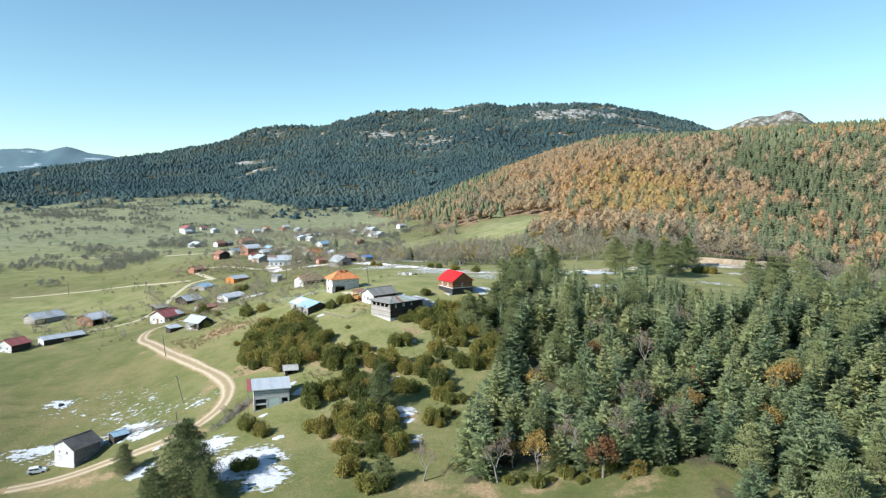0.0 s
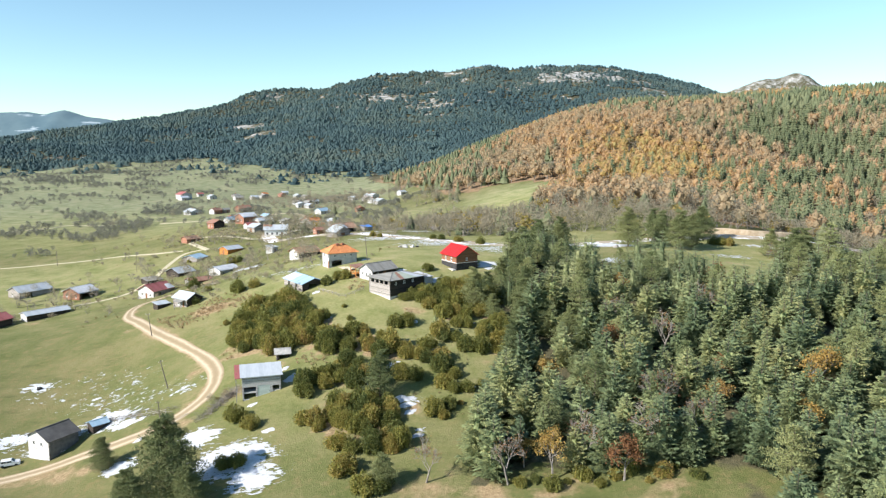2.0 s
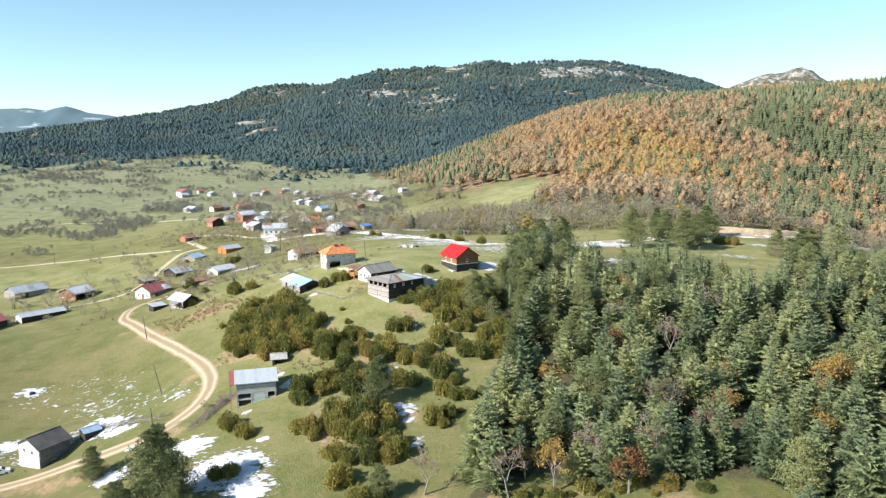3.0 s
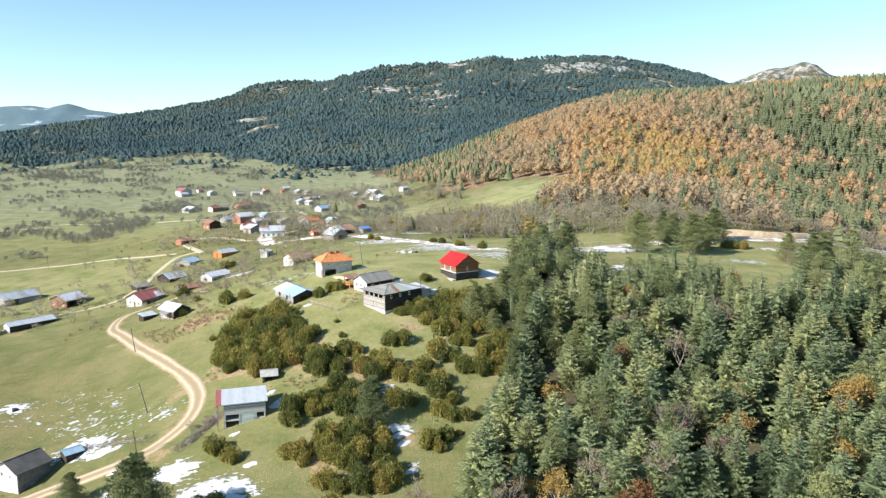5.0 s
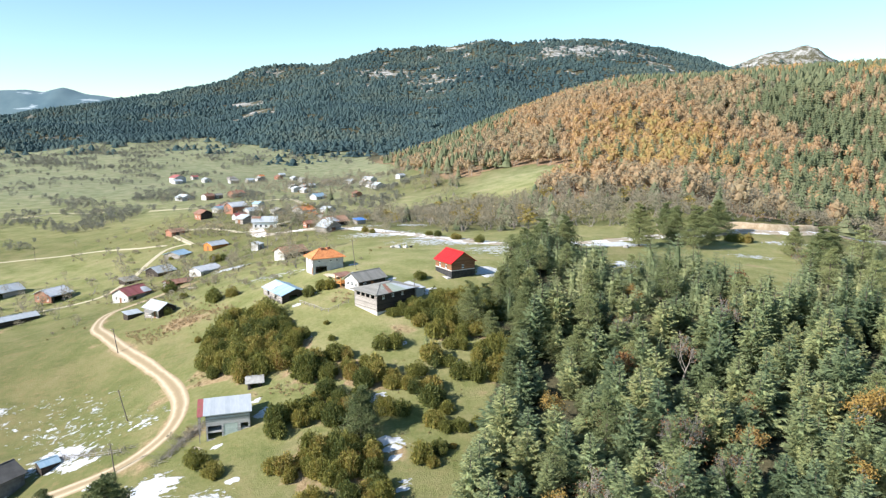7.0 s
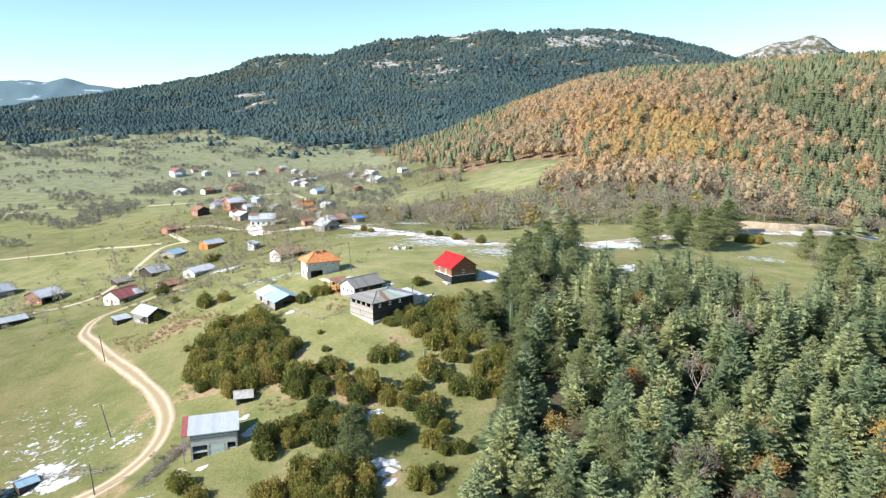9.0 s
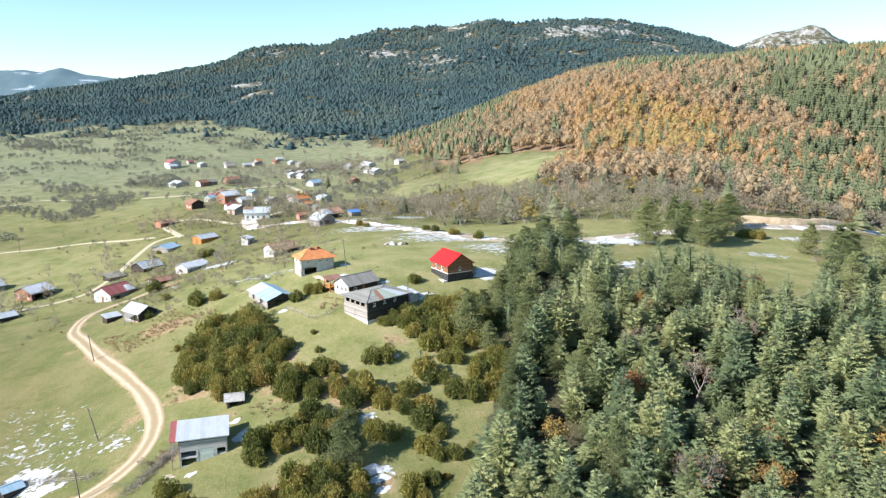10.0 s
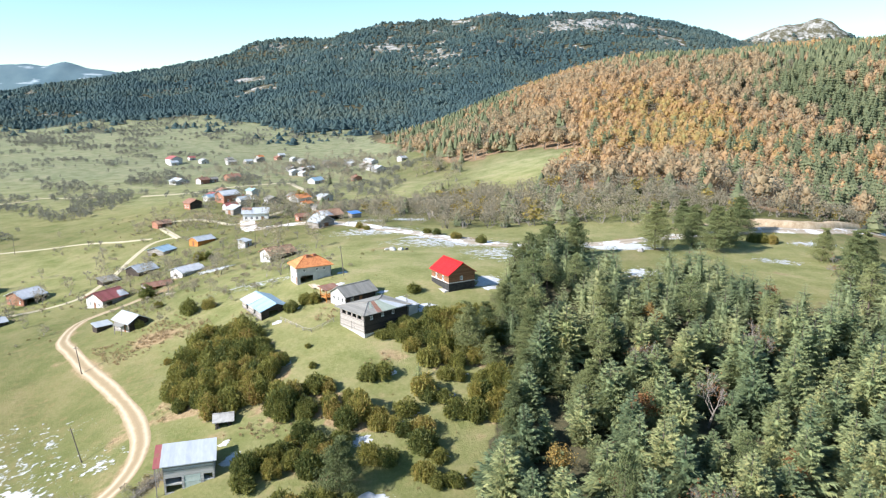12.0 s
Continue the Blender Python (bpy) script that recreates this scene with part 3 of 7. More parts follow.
def fir(seed, tall=14.0, wide=3.3, whorls=20, per=13, pairs=8):
    """Wood and needles of a fir: tiers of drooping fronds with lifted tips round a dark heart."""
    rng = np.random.default_rng(seed)
    wood, green = Soup(), Soup()
    limb(wood, (0, 0, -0.04 * tall), (0, 0, tall * 0.96), 0.045 * wide + 0.004 * tall, 0.002 * tall, 0, 6)
    low = tall * 0.03

    def profile(f):
        return wide * (np.clip(1 - f, 0, 1) ** 0.70) * (0.80 + 0.20 * np.clip(f * 5, 0, 1)) + 0.016 * tall

    levels = [0.0, 0.2, 0.45, 0.7]
    for fa, fb in zip(levels, levels[1:]):
        limb(green, (0, 0, low + (tall - low) * fa), (0, 0, low + (tall - low) * fb), 0.30 * profile(fa), 0.30 * profile(fb), 0, 7)
    lop = rng.random() * 6.28
    thin = rng.random(whorls) < 0.12
    q = np.linspace(0.30, 1.0, pairs)
    for k in range(whorls):
        f = (k + rng.random() * 0.6) / whorls
        z = low + (tall - low) * f**0.97
        reach = profile(f) * (0.80 + 0.34 * rng.random()) * (0.72 if thin[k] else 1.0)
        n = max(4, int(per * (1 - 0.60 * f)))
        turn = rng.random() * 6.28
        for i in range(n):
            a = turn + i * 6.283 / n + rng.normal() * 0.16
            ln = reach * (0.68 + 0.42 * rng.random()) * (1 + 0.12 * np.cos(a - lop))
            out, side, up = np.array([np.cos(a), np.sin(a), 0]), np.array([-np.sin(a), np.cos(a), 0]), np.array([0, 0, 1.0])
            sag = 0.42 - 0.45 * f + 0.08 * rng.normal()
            z0 = z + rng.normal() * 0.012 * tall + 0.22 * ln * (1 - f)
            spine = out * (q * ln)[:, None] + up * (z0 - sag * ln * q + 0.55 * ln * np.clip(q - 0.62, 0, 1))[:, None]
            tl = ln * (0.40 - 0.24 * q) * (0.7 + 0.6 * rng.random(pairs)) + 0.012 * tall
            for way in (-1, 1):
                d = out * 0.75 + way * side * 0.75
                tip = spine + d * tl[:, None] + up * (tl * (-0.12 + 0.22 * rng.normal(size=pairs)))[:, None]
                back = spine - out * (0.30 * tl)[:, None] - up * (0.10 * tl)[:, None]
                fore = spine + out * (0.22 * tl)[:, None] + up * (0.04 * tl)[:, None]
                green.add(np.stack([back, tip, fore], 1).reshape(-1, 3), np.arange(pairs * 3).reshape(-1, 3))
            e = spine[-1]
            green.add([e - side * 0.05 * ln - out * 0.15 * ln, e + out * 0.16 * ln + up * 0.05 * ln, e + side * 0.05 * ln - out * 0.15 * ln], [(0, 1, 2)])
    return wood, green


def pine(seed, tall=13.0, wide=3.6, layers=9, low=0.26, sprays=46):
    """Wood and needles of a pine: a leaning trunk and tiers of broad, ragged plates of needles."""
    rng = np.random.default_rng(seed)
    wood, green = Soup(), Soup()
    lean = rng.normal(size=2) * 0.4
    limb(wood, (0, 0, -0.6), (lean[0] * 0.5, lean[1] * 0.5, tall * 0.5), 0.26, 0.19, 0, 7)
    limb(wood, (lean[0] * 0.5, lean[1] * 0.5, tall * 0.5), (lean[0], lean[1], tall * 0.97), 0.19, 0.04, 0, 6)
    for k in range(layers):
        f = k / (layers - 1)
        z = tall * (low + (0.96 - low) * f)
        reach = wide * (0.42 + 1.25 * f - 1.5 * f * f if low > 0.2 else 0.95 - 0.2 * f - 0.55 * f * f) * (0.85 + 0.3 * rng.random()) + 0.3
        n = 5 if f < 0.8 else 3
        turn = rng.random() * 6.28
        for i in range(n):
            a = turn + i * 6.283 / n + rng.normal() * 0.25
            ln = reach * (0.6 + 0.5 * rng.random())
            tip = np.array([np.cos(a) * ln + lean[0] * f, np.sin(a) * ln + lean[1] * f, z + 0.25 * ln + rng.normal() * 0.3])
            limb(wood, (lean[0] * f, lean[1] * f, z - 0.2), tip, 0.07, 0.02, 0, 3)
            for q in (1.0, 0.62):
                c = np.array([lean[0] * f, lean[1] * f, z]) * (1 - q) + tip * q
                r = 0.42 * ln * (0.8 + 0.4 * rng.random()) + 0.35
                leaf_cloud(green, c, (r, r, r * 0.30), int(sprays * 1.9), 0.31, rng, 0, 0.55, 0.30, 0.40)
    leaf_cloud(green, (lean[0], lean[1], tall * 0.97), (0.8, 0.8, 0.7), 40, 0.4, rng, 0, 0.8, 0.4)
    return wood, green


def shrub(seed, wide=1.7, tall=1.9, lumps=20, leaves=120):
    """A dense evergreen shrub: many short upright tufts of fine sprays, crowded into an uneven dome."""
    rng = np.random.default_rng(seed)
    wood, green = Soup(), Soup()
    stretch = 0.8 + 0.5 * rng.random()
    for i in range(lumps):
        a, r = i * 2.4 + rng.normal() * 0.35, wide * 0.80 * np.sqrt((i + 0.2) / lumps)
        top = tall * (1.0 - 0.50 * (r / wide) ** 2) * (0.62 + 0.50 * rng.random())
        w = wide * (0.27 + 0.16 * rng.random())
        c = np.array([np.cos(a) * r * stretch, np.sin(a) * r / stretch, top * 0.58])
        limb(wood, (c[0] * 0.4, c[1] * 0.4, -0.2), c, 0.04, 0.025, 0, 3)
        limb(green, (c[0], c[1], top * 0.0), (c[0], c[1], top * 0.66), 0.5 * w, 0.2 * w, 0, 5)
        leaf_cloud(green, c, (w, w, top * 0.44), leaves, 0.16, rng, 0, 0.55, 0.70, 0.55)
        leaf_cloud(green, (c[0], c[1], top * 0.18), (w, w, top * 0.2), leaves // 4, 0.16, rng, 0, 0.3, 0.7, 0.55)
    return wood, green


def broadleaf(seed, tall=7.0, wide=2.6, leaves=260, size=0.5, bare=0.0, depth=4):
    """A broadleaved tree: forked limbs, and what leaves are left on the twigs."""
    rng = np.random.default_rng(seed)
    wood, green = Soup(), Soup()
    tips = []

    def grow(at, way, ln, r, level):
        end = at + way * ln
        limb(wood, at, end, r, r * 0.62, 0, 5 if level == 0 else 3)
        if level == depth:
            tips.append(end)
            return
        for _ in range(3 if level < 3 else 4):
            w = way + rng.normal(size=3) * (0.52, 0.52, 0.3) + (0, 0, 0.12)
            w[2] = max(w[2], 0.02)
            grow(at + way * ln * (0.55 + 0.45 * rng.random()), w / np.linalg.norm(w), ln * (0.62 + 0.16 * rng.random()), max(r * 0.55, 0.0022 * tall), level + 1)

    grow(np.array([0, 0, -0.3]), np.array([rng.normal() * 0.08, rng.normal() * 0.08, 1.0]), tall * 0.36, tall * 0.022, 0)
    tips = np.array(tips)
    spread = wide / (np.abs(tips[:, :2]).max() + 1e-6)
    for s in (wood,):
        s.v = [v * (spread, spread, 1) if n else v for n, v in enumerate(s.v)]
    tips = tips * (spread, spread, 1)
    if leaves:
        pick = tips[rng.integers(0, len(tips), leaves)] + rng.normal(size=(leaves, 3)) * 0.4
        d = rng.normal(size=(leaves, 3))
        d /= np.linalg.norm(d, axis=1)[:, None]
        e = np.cross(d, rng.normal(size=(leaves, 3)))
        e /= np.linalg.norm(e, axis=1)[:, None]
        z = size * (0.6 + 0.8 * rng.random((leaves, 1)))
        green.add(np.stack([pick - e * z * 0.5, pick + e * z * 0.5, pick + d * z], 1).reshape(-1, 3), np.arange(leaves * 3).reshape(-1, 3))
    return wood, green


def ragged_cone(seed, tall=1.0, wide=0.24, tiers=3, sides=6):
    """A conifer as seen from afar: ragged skirts one over another."""
    rng = np.random.default_rng(seed)
    s = Soup()
    for k in range(tiers):
        z0, z1 = tall * (0.05 + 0.84 * k / tiers), tall * min(1.0, 0.42 + 0.72 * (k + 0.6) / tiers)
        r = wide * (1 - 0.8 * k / tiers)
        a = np.arange(sides) * 6.283 / sides + rng.random() * 6.28
        rr = r * (0.7 + 0.6 * rng.random(sides))
        ring = np.stack([np.cos(a) * rr, np.sin(a) * rr, z0 + tall * 0.1 * (rng.random(sides) - 0.5)], 1)
        i = np.arange(sides)
        s.add(np.concatenate([ring, [[0, 0, z1]]]), np.stack([i, (i + 1) % sides, np.full(sides, sides)], 1))
    return s


def tiered_fir(seed, wide=0.27, tiers=9, points=14):
    """A fir of unit height as seen across a valley: ragged drooping skirts, tier over tier."""
    rng = np.random.default_rng(seed)
    s = Soup()
    k = np.arange(points)
    for n in range(tiers):
        f = (n + 0.3 * rng.random()) / tiers
        z = 0.04 + 0.93 * f
        r = wide * (1 - f) ** 0.72 * (0.82 + 0.3 * rng.random()) + 0.015
        a = k * math.tau / points + rng.random() * 6.28 + rng.normal(size=points) * 0.08
        rr = r * np.where(k % 2, 0.55, 1.0) * (0.75 + 0.45 * rng.random(points))
        droop = -0.04 * (1 - f) + 0.03 * (rng.random(points) - 0.5) + np.where(k % 2, 0.02, 0.0)
        ring = np.stack([np.cos(a) * rr, np.sin(a) * rr, z + droop], 1)
        top = [[rng.normal() * 0.01, rng.normal() * 0.01, min(1.0, z + 0.16 * (1 - 0.5 * f))]]
        s.add(np.concatenate([ring, top]), np.stack([k, (k + 1) % points, np.full(points, points)], 1))
    return s


def puff_tree(seed, leaves=60, wide=0.42, size=0.15, low=0.15, core=False, lumps=5):
    """A broadleaved crown as seen from afar, of unit height: lumps of leaves over a stem."""
    rng = np.random.default_rng(seed)
    s = Soup()
    limb(s, (0, 0, -0.05), (0, 0, 0.55), 0.025, 0.012, 1, 3)
    for i in range(lumps):
        a, r = i * 2.4 + rng.random(), wide * 0.5 * np.sqrt(i / lumps)
        c = (np.cos(a) * r, np.sin(a) * r, low + (0.95 - low) * (0.72 - 0.5 * r / wide) * (0.8 + 0.3 * rng.random()) + 0.05)
        if core:
            a5 = np.arange(5) * 1.2566
            ring = lambda z, turn: np.stack([np.cos(a5 + turn) * 0.89, np.sin(a5 + turn) * 0.89, np.full(5, z)], 1)
            ball = np.concatenate([[[0, 0, 1.0]], ring(0.45, 0), ring(-0.45, 0.628), [[0, 0, -1.0]]]) * (0.8 + 0.3 * rng.random((12, 1)))
            n5 = np.arange(5)
            m5 = (n5 + 1) % 5
            tris = np.concatenate([np.stack([0 * n5, 1 + n5, 1 + m5], 1), np.stack([1 + n5, 6 + n5, 1 + m5], 1), np.stack([1 + m5, 6 + n5, 6 + m5], 1), np.stack([6 + n5, 0 * n5 + 11, 6 + m5], 1)])
            s.add(np.asarray(c) + ball * (wide * 0.36, wide * 0.36, 0.18), tris)
        leaf_cloud(s, c, (wide * 0.52, wide * 0.52, 0.26), leaves // lumps, size, rng, 0, 0.35, 0.6 if core else 0.45)
    return s


def strew(name, templates, spots_, mats, label, category, rng):
    """Many plants as one object: spots_ holds x, y, height, width and tone for each."""
    arrays = [t.arrays() for t in templates]
    kinds = rng.integers(0, len(arrays), len(spots_))
    spots_ = np.asarray(spots_, float)
    gz = ground(spots_[:, 0], spots_[:, 1])
    vs, fs, ms, ts, n = [], [], [], [], 0
    for k, (v, f, m) in enumerate(arrays):
        mine = np.nonzero(kinds == k)[0]
        if not len(mine):
            continue
        a = rng.random(len(mine)) * 6.283
        c, s = np.cos(a)[:, None], np.sin(a)[:, None]
        w, t = spots_[mine, 3][:, None], spots_[mine, 2][:, None]
        x = (v[:, 0] * c - v[:, 1] * s) * w + spots_[mine, 0][:, None]
        y = (v[:, 0] * s + v[:, 1] * c) * w + spots_[mine, 1][:, None]
        z = v[:, 2] * t + gz[mine][:, None] - 0.1
        vs.append(np.stack([x, y, z], -1).reshape(-1, 3))
        fs.append((f[None] + (np.arange(len(mine)) * len(v))[:, None, None] + n).reshape(-1, 3))
        ms.append(np.tile(m, len(mine)))
        ts.append(np.repeat(spots_[mine, 4], len(v)))
        n += len(v) * len(mine)
    me = mesh_of(name, np.concatenate(vs), np.concatenate(fs), mats, False, np.concatenate(ts), np.concatenate(ms))
    return tagged(new(name, me), label, category, kind="stuff")


def part(name, data, parent, label="", at=None):
    """One mesh object under a thing or a part of it."""
    ob = new(name, data)
    ob.parent = parent
    if at is not None:
        ob.matrix_basis = at
    return tagged(ob, label)


def plant(name, wood_green, wood_mat, green_mat, label, category, group=""):
    """A tree or shrub as a thing with its trunk and crown."""
    base = new(name)
    tagged(base, label, category, group)
    for piece, soup, mat in (("trunk", wood_green[0], wood_mat), ("crown", wood_green[1], green_mat)):
        if soup.v:
            v, f, _ = soup.arrays()
            part(piece, mesh_of(piece, v, f, [mat]), base)
    return base


def stand(ob, x, y, turn=0.0, size=1.0, lower=0.0, tall=1.0):
    """The pose of a thing on the ground there; size is set by the caller's scale."""
    return pose(x, y, float(ground(x, y)) - lower, 0, 0, turn) @ Matrix.Diagonal((size, size, size * tall, 1))


def put_copy(ob, x, y, turn=0.0, size=1.0, tall=1.0):
    made = copy_thing(ob, Matrix())
    made.matrix_basis = stand(made, x, y, turn, size, 0.0, tall)
    return made


def scatter(x0, x1, y0, y1, step, rng, keep):
    """Uneven rows of places, kept where keep(x, y) says so (0 to 1)."""
    gx, gy = np.meshgrid(np.arange(x0, x1, step), np.arange(y0, y1, step))
    gx = gx + (rng.random(gx.shape) - 0.5) * step * 0.95
    gy = gy + (rng.random(gy.shape) - 0.5) * step * 0.95
    gx, gy = gx.ravel(), gy.ravel()
    ok = rng.random(len(gx)) < keep(gx, gy)
    return gx[ok], gy[ok]


BARK = plain("bark", (0.07, 0.055, 0.04), (0.17, 0.14, 0.11), 0.9, 2.0)
GREY_BARK = plain("grey_bark", (0.155, 0.138, 0.118), (0.28, 0.255, 0.225), 0.9, 2.0)
FIR_GREEN = foliage("fir_needles", [(0.1, (0.096, 0.140, 0.072)), (0.40, (0.180, 0.230, 0.112)), (0.70, (0.275, 0.310, 0.134)), (0.95, (0.385, 0.370, 0.158))], 0.3, "object", 0.6, 0.08)
PINE_GREEN = foliage("pine_needles", [(0.1, (0.130, 0.165, 0.070)), (0.6, (0.245, 0.270, 0.114)), (0.95, (0.335, 0.340, 0.146))], 0.25, "object", 0.65, 0.15)
SHRUB_GREEN = foliage("shrub_leaves", [(0.12, (0.090, 0.115, 0.036)), (0.35, (0.175, 0.188, 0.050)), (0.6, (0.285, 0.268, 0.066)), (0.8, (0.37, 0.305, 0.085)), (0.97, (0.36, 0.225, 0.085))], 0.3, "object", 0.6, 0.4)
DARK_PINE = foliage("dark_pine_needles", [(0.1, (0.108, 0.138, 0.058)), (0.6, (0.200, 0.226, 0.094)), (0.95, (0.290, 0.298, 0.125))], 0.25, "object", 0.65, 0.12)
# blue of the haze put into the far conifers' needle colour
HAZED_FIR = foliage("hazed_far_conifers", [(0.0, (0.062, 0.110, 0.122)), (0.5, (0.082, 0.136, 0.136)), (0.8, (0.108, 0.156, 0.140)), (1.0, (0.140, 0.174, 0.142))], 0.2, True, 0.85, 0.45)
RUSSET = foliage("autumn_leaves", [(0.02, (0.345, 0.295, 0.19)), (0.3, (0.41, 0.315, 0.192)), (0.5, (0.465, 0.322, 0.190)), (0.68, (0.48, 0.312, 0.152)), (0.86, (0.46, 0.338, 0.130)), (0.99, (0.33, 0.315, 0.145))], 0.1, True, 0.9, 0.4)
TWIGGY = foliage("bare_twigs", [(0.1, (0.245, 0.222, 0.165)), (0.6, (0.325, 0.288, 0.208)), (0.95, (0.395, 0.345, 0.222))], 0.1, True, 0.9, 0.45)
YELLOW = foliage("yellow_leaves", [(0.1, (0.30, 0.19, 0.07)), (0.6, (0.42, 0.28, 0.08)), (0.95, (0.36, 0.30, 0.10))], 0.2, "object", 0.6, 0.3)
HILL_FIR = foliage("hill_conifer_needles", [(0.0, (0.098, 0.128, 0.072)), (0.5, (0.158, 0.188, 0.102)), (1.0, (0.24, 0.252, 0.136))], 0.2, True, 0.7, 0.35)
HEDGE = foliage("hedge_twigs", [(0.1, (0.125, 0.135, 0.105)), (0.6, (0.21, 0.21, 0.172)), (0.95, (0.29, 0.275, 0.21))], 0.1, True, 0.85, 0.35)
FAR_SILVER = foliage("forest_needles", [(0.1, (0.120, 0.160, 0.080)), (0.45, (0.205, 0.248, 0.125)), (0.75, (0.270, 0.298, 0.142)), (0.95, (0.335, 0.340, 0.165))], 0.3, True, 0.6, 0.2)


# ---- building ----
def block(s, lo, hi, mat=0):
    """A box from one corner to the other."""
    (a, b, c), (d, e, f) = lo, hi
    v = [(a, b, c), (d, b, c), (d, e, c), (a, e, c), (a, b, f), (d, b, f), (d, e, f), (a, e, f)]
    s.add(v, [(0, 2, 1), (0, 3, 2), (4, 5, 6), (4, 6, 7), (0, 1, 5), (0, 5, 4), (1, 2, 6), (1, 6, 5), (2, 3, 7), (2, 7, 6), (3, 0, 4), (3, 4, 7)], mat)


def slab(s, corners, thick, mat=0):
    """A plate under four corners given round its upper face."""
    v = [tuple(c) for c in corners] + [(c[0], c[1], c[2] - thick) for c in corners]
    s.add(v, [(0, 1, 2), (0, 2, 3), (4, 6, 5), (4, 7, 6), (0, 4, 5), (0, 5, 1), (1, 5, 6), (1, 6, 2), (2, 6, 7), (2, 7, 3), (3, 7, 4), (3, 4, 0)], mat)


def prism(s, tri, depth, mat=0):
    """A three-cornered plate: tri, and the same moved by depth."""
    a = np.asarray(tri, float)
    v = np.concatenate([a, a + np.asarray(depth, float)])
    s.add(v, [(0, 1, 2), (3, 5, 4), (0, 3, 4), (0, 4, 1), (1, 4, 5), (1, 5, 2), (2, 5, 3), (2, 3, 0)], mat)


def soup_mesh(name, s, mats, smooth_faces=False, weld=False):
    v, f, m = s.arrays()
    if weld:
        _, first, back = np.unique(v.round(4), axis=0, return_index=True, return_inverse=True)
        v, f = v[first], back.reshape(-1)[f]
    return mesh_of(name, v, f, mats if isinstance(mats, (list, tuple)) else [mats], smooth_faces, None, m)


def wall_panel(s, length, height, thick, holes, low=-1.2):
    """A wall along x with its outer face at y = 0, holes (x, z, width, height) cut right through."""
    xs = sorted({0.0, length, *(h[0] for h in holes), *(h[0] + h[2] for h in holes)})
    zs = sorted({low, height, *(h[1] for h in holes), *(h[1] + h[3] for h in holes)})
    for x0, x1 in zip(xs, xs[1:]):
        for z0, z1 in zip(zs, zs[1:]):
            cx, cz = (x0 + x1) / 2, (z0 + z1) / 2
            if not any(h[0] < cx < h[0] + h[2] and h[1] < cz < h[1] + h[3] for h in holes):
                block(s, (x0, 0, z0), (x1, thick, z1))


GLASS = plain("window_glass", (0.02, 0.025, 0.03), (0.04, 0.05, 0.055), 0.08, 0.6, 0.0, 3.0, 0.02, 0.6)
FRAME_WHITE = plain("white_paint", (0.62, 0.62, 0.60), (0.80, 0.80, 0.78), 0.6, 3.0)
DARK_WOOD = boards("dark_boards", (0.030, 0.025, 0.022), (0.075, 0.06, 0.05))
GREY_WOOD = boards("grey_boards", (0.19, 0.17, 0.155), (0.40, 0.37, 0.34))
BROWN_WOOD = boards("brown_boards", (0.165, 0.082, 0.045), (0.30, 0.150, 0.082))
ORANGE_WOOD = boards("orange_boards", (0.36, 0.14, 0.035), (0.52, 0.23, 0.07))
OLD_BRICK = plain("old_brick", (0.24, 0.11, 0.075), (0.40, 0.20, 0.13), 0.9, 1.2, 0, 6.0, 0.5)
WHITEWASH = plain("whitewash", (0.36, 0.355, 0.345), (0.58, 0.57, 0.55), 0.85, 0.7, 0, 5.0, 0.3)
STONE = plain("rubble_stone", (0.20, 0.19, 0.175), (0.44, 0.42, 0.39), 0.9, 2.2, 0, 5.0, 0.8)
BLACK_BASE = plain("black_base", (0.025, 0.025, 0.027), (0.06, 0.058, 0.056), 0.8, 1.2)
CONCRETE = plain("pale_concrete", (0.42, 0.41, 0.39), (0.60, 0.585, 0.56), 0.9, 1.0)
RED_SHEET = sheet_metal("red_sheet", (0.45, 0.010, 0.010), (0.57, 0.018, 0.014), 0.45, 0.0)
OLD_RED_SHEET = sheet_metal("faded_red_sheet", (0.28, 0.075, 0.075), (0.40, 0.135, 0.125), 0.55, 0.0, rusted=0.25)
PALE_SHEET = sheet_metal("pale_zinc_sheet", (0.36, 0.395, 0.43), (0.46, 0.495, 0.52), 0.55, 0.0)
GREY_SHEET = sheet_metal("grey_sheet", (0.20, 0.192, 0.172), (0.31, 0.298, 0.265), 0.6, 0.0)
BLUE_SHEET = sheet_metal("pale_blue_sheet", (0.24, 0.38, 0.50), (0.36, 0.49, 0.58), 0.5, 0.0)
GREEN_SHEET = sheet_metal("green_grey_sheet", (0.24, 0.29, 0.24), (0.36, 0.40, 0.33), 0.6, 0.0)
RUST_SHEET = sheet_metal("rusty_sheet", (0.20, 0.10, 0.075), (0.33, 0.19, 0.14), 0.7, 0.0, rusted=0.5)
ORANGE_TILE = tiles("orange_tiles", (0.48, 0.16, 0.055), (0.66, 0.27, 0.10))
OLD_TILE = tiles("old_tiles", (0.27, 0.145, 0.085), (0.48, 0.30, 0.20))
SNOW_WHITE = plain("old_snow", (0.42, 0.44, 0.47), (0.57, 0.59, 0.615), 0.75, 0.8, 0, 5.0, 0.4)
TARP_BLUE = plain("blue_tarpaulin", (0.05, 0.16, 0.48), (0.10, 0.26, 0.62), 0.45, 1.5)


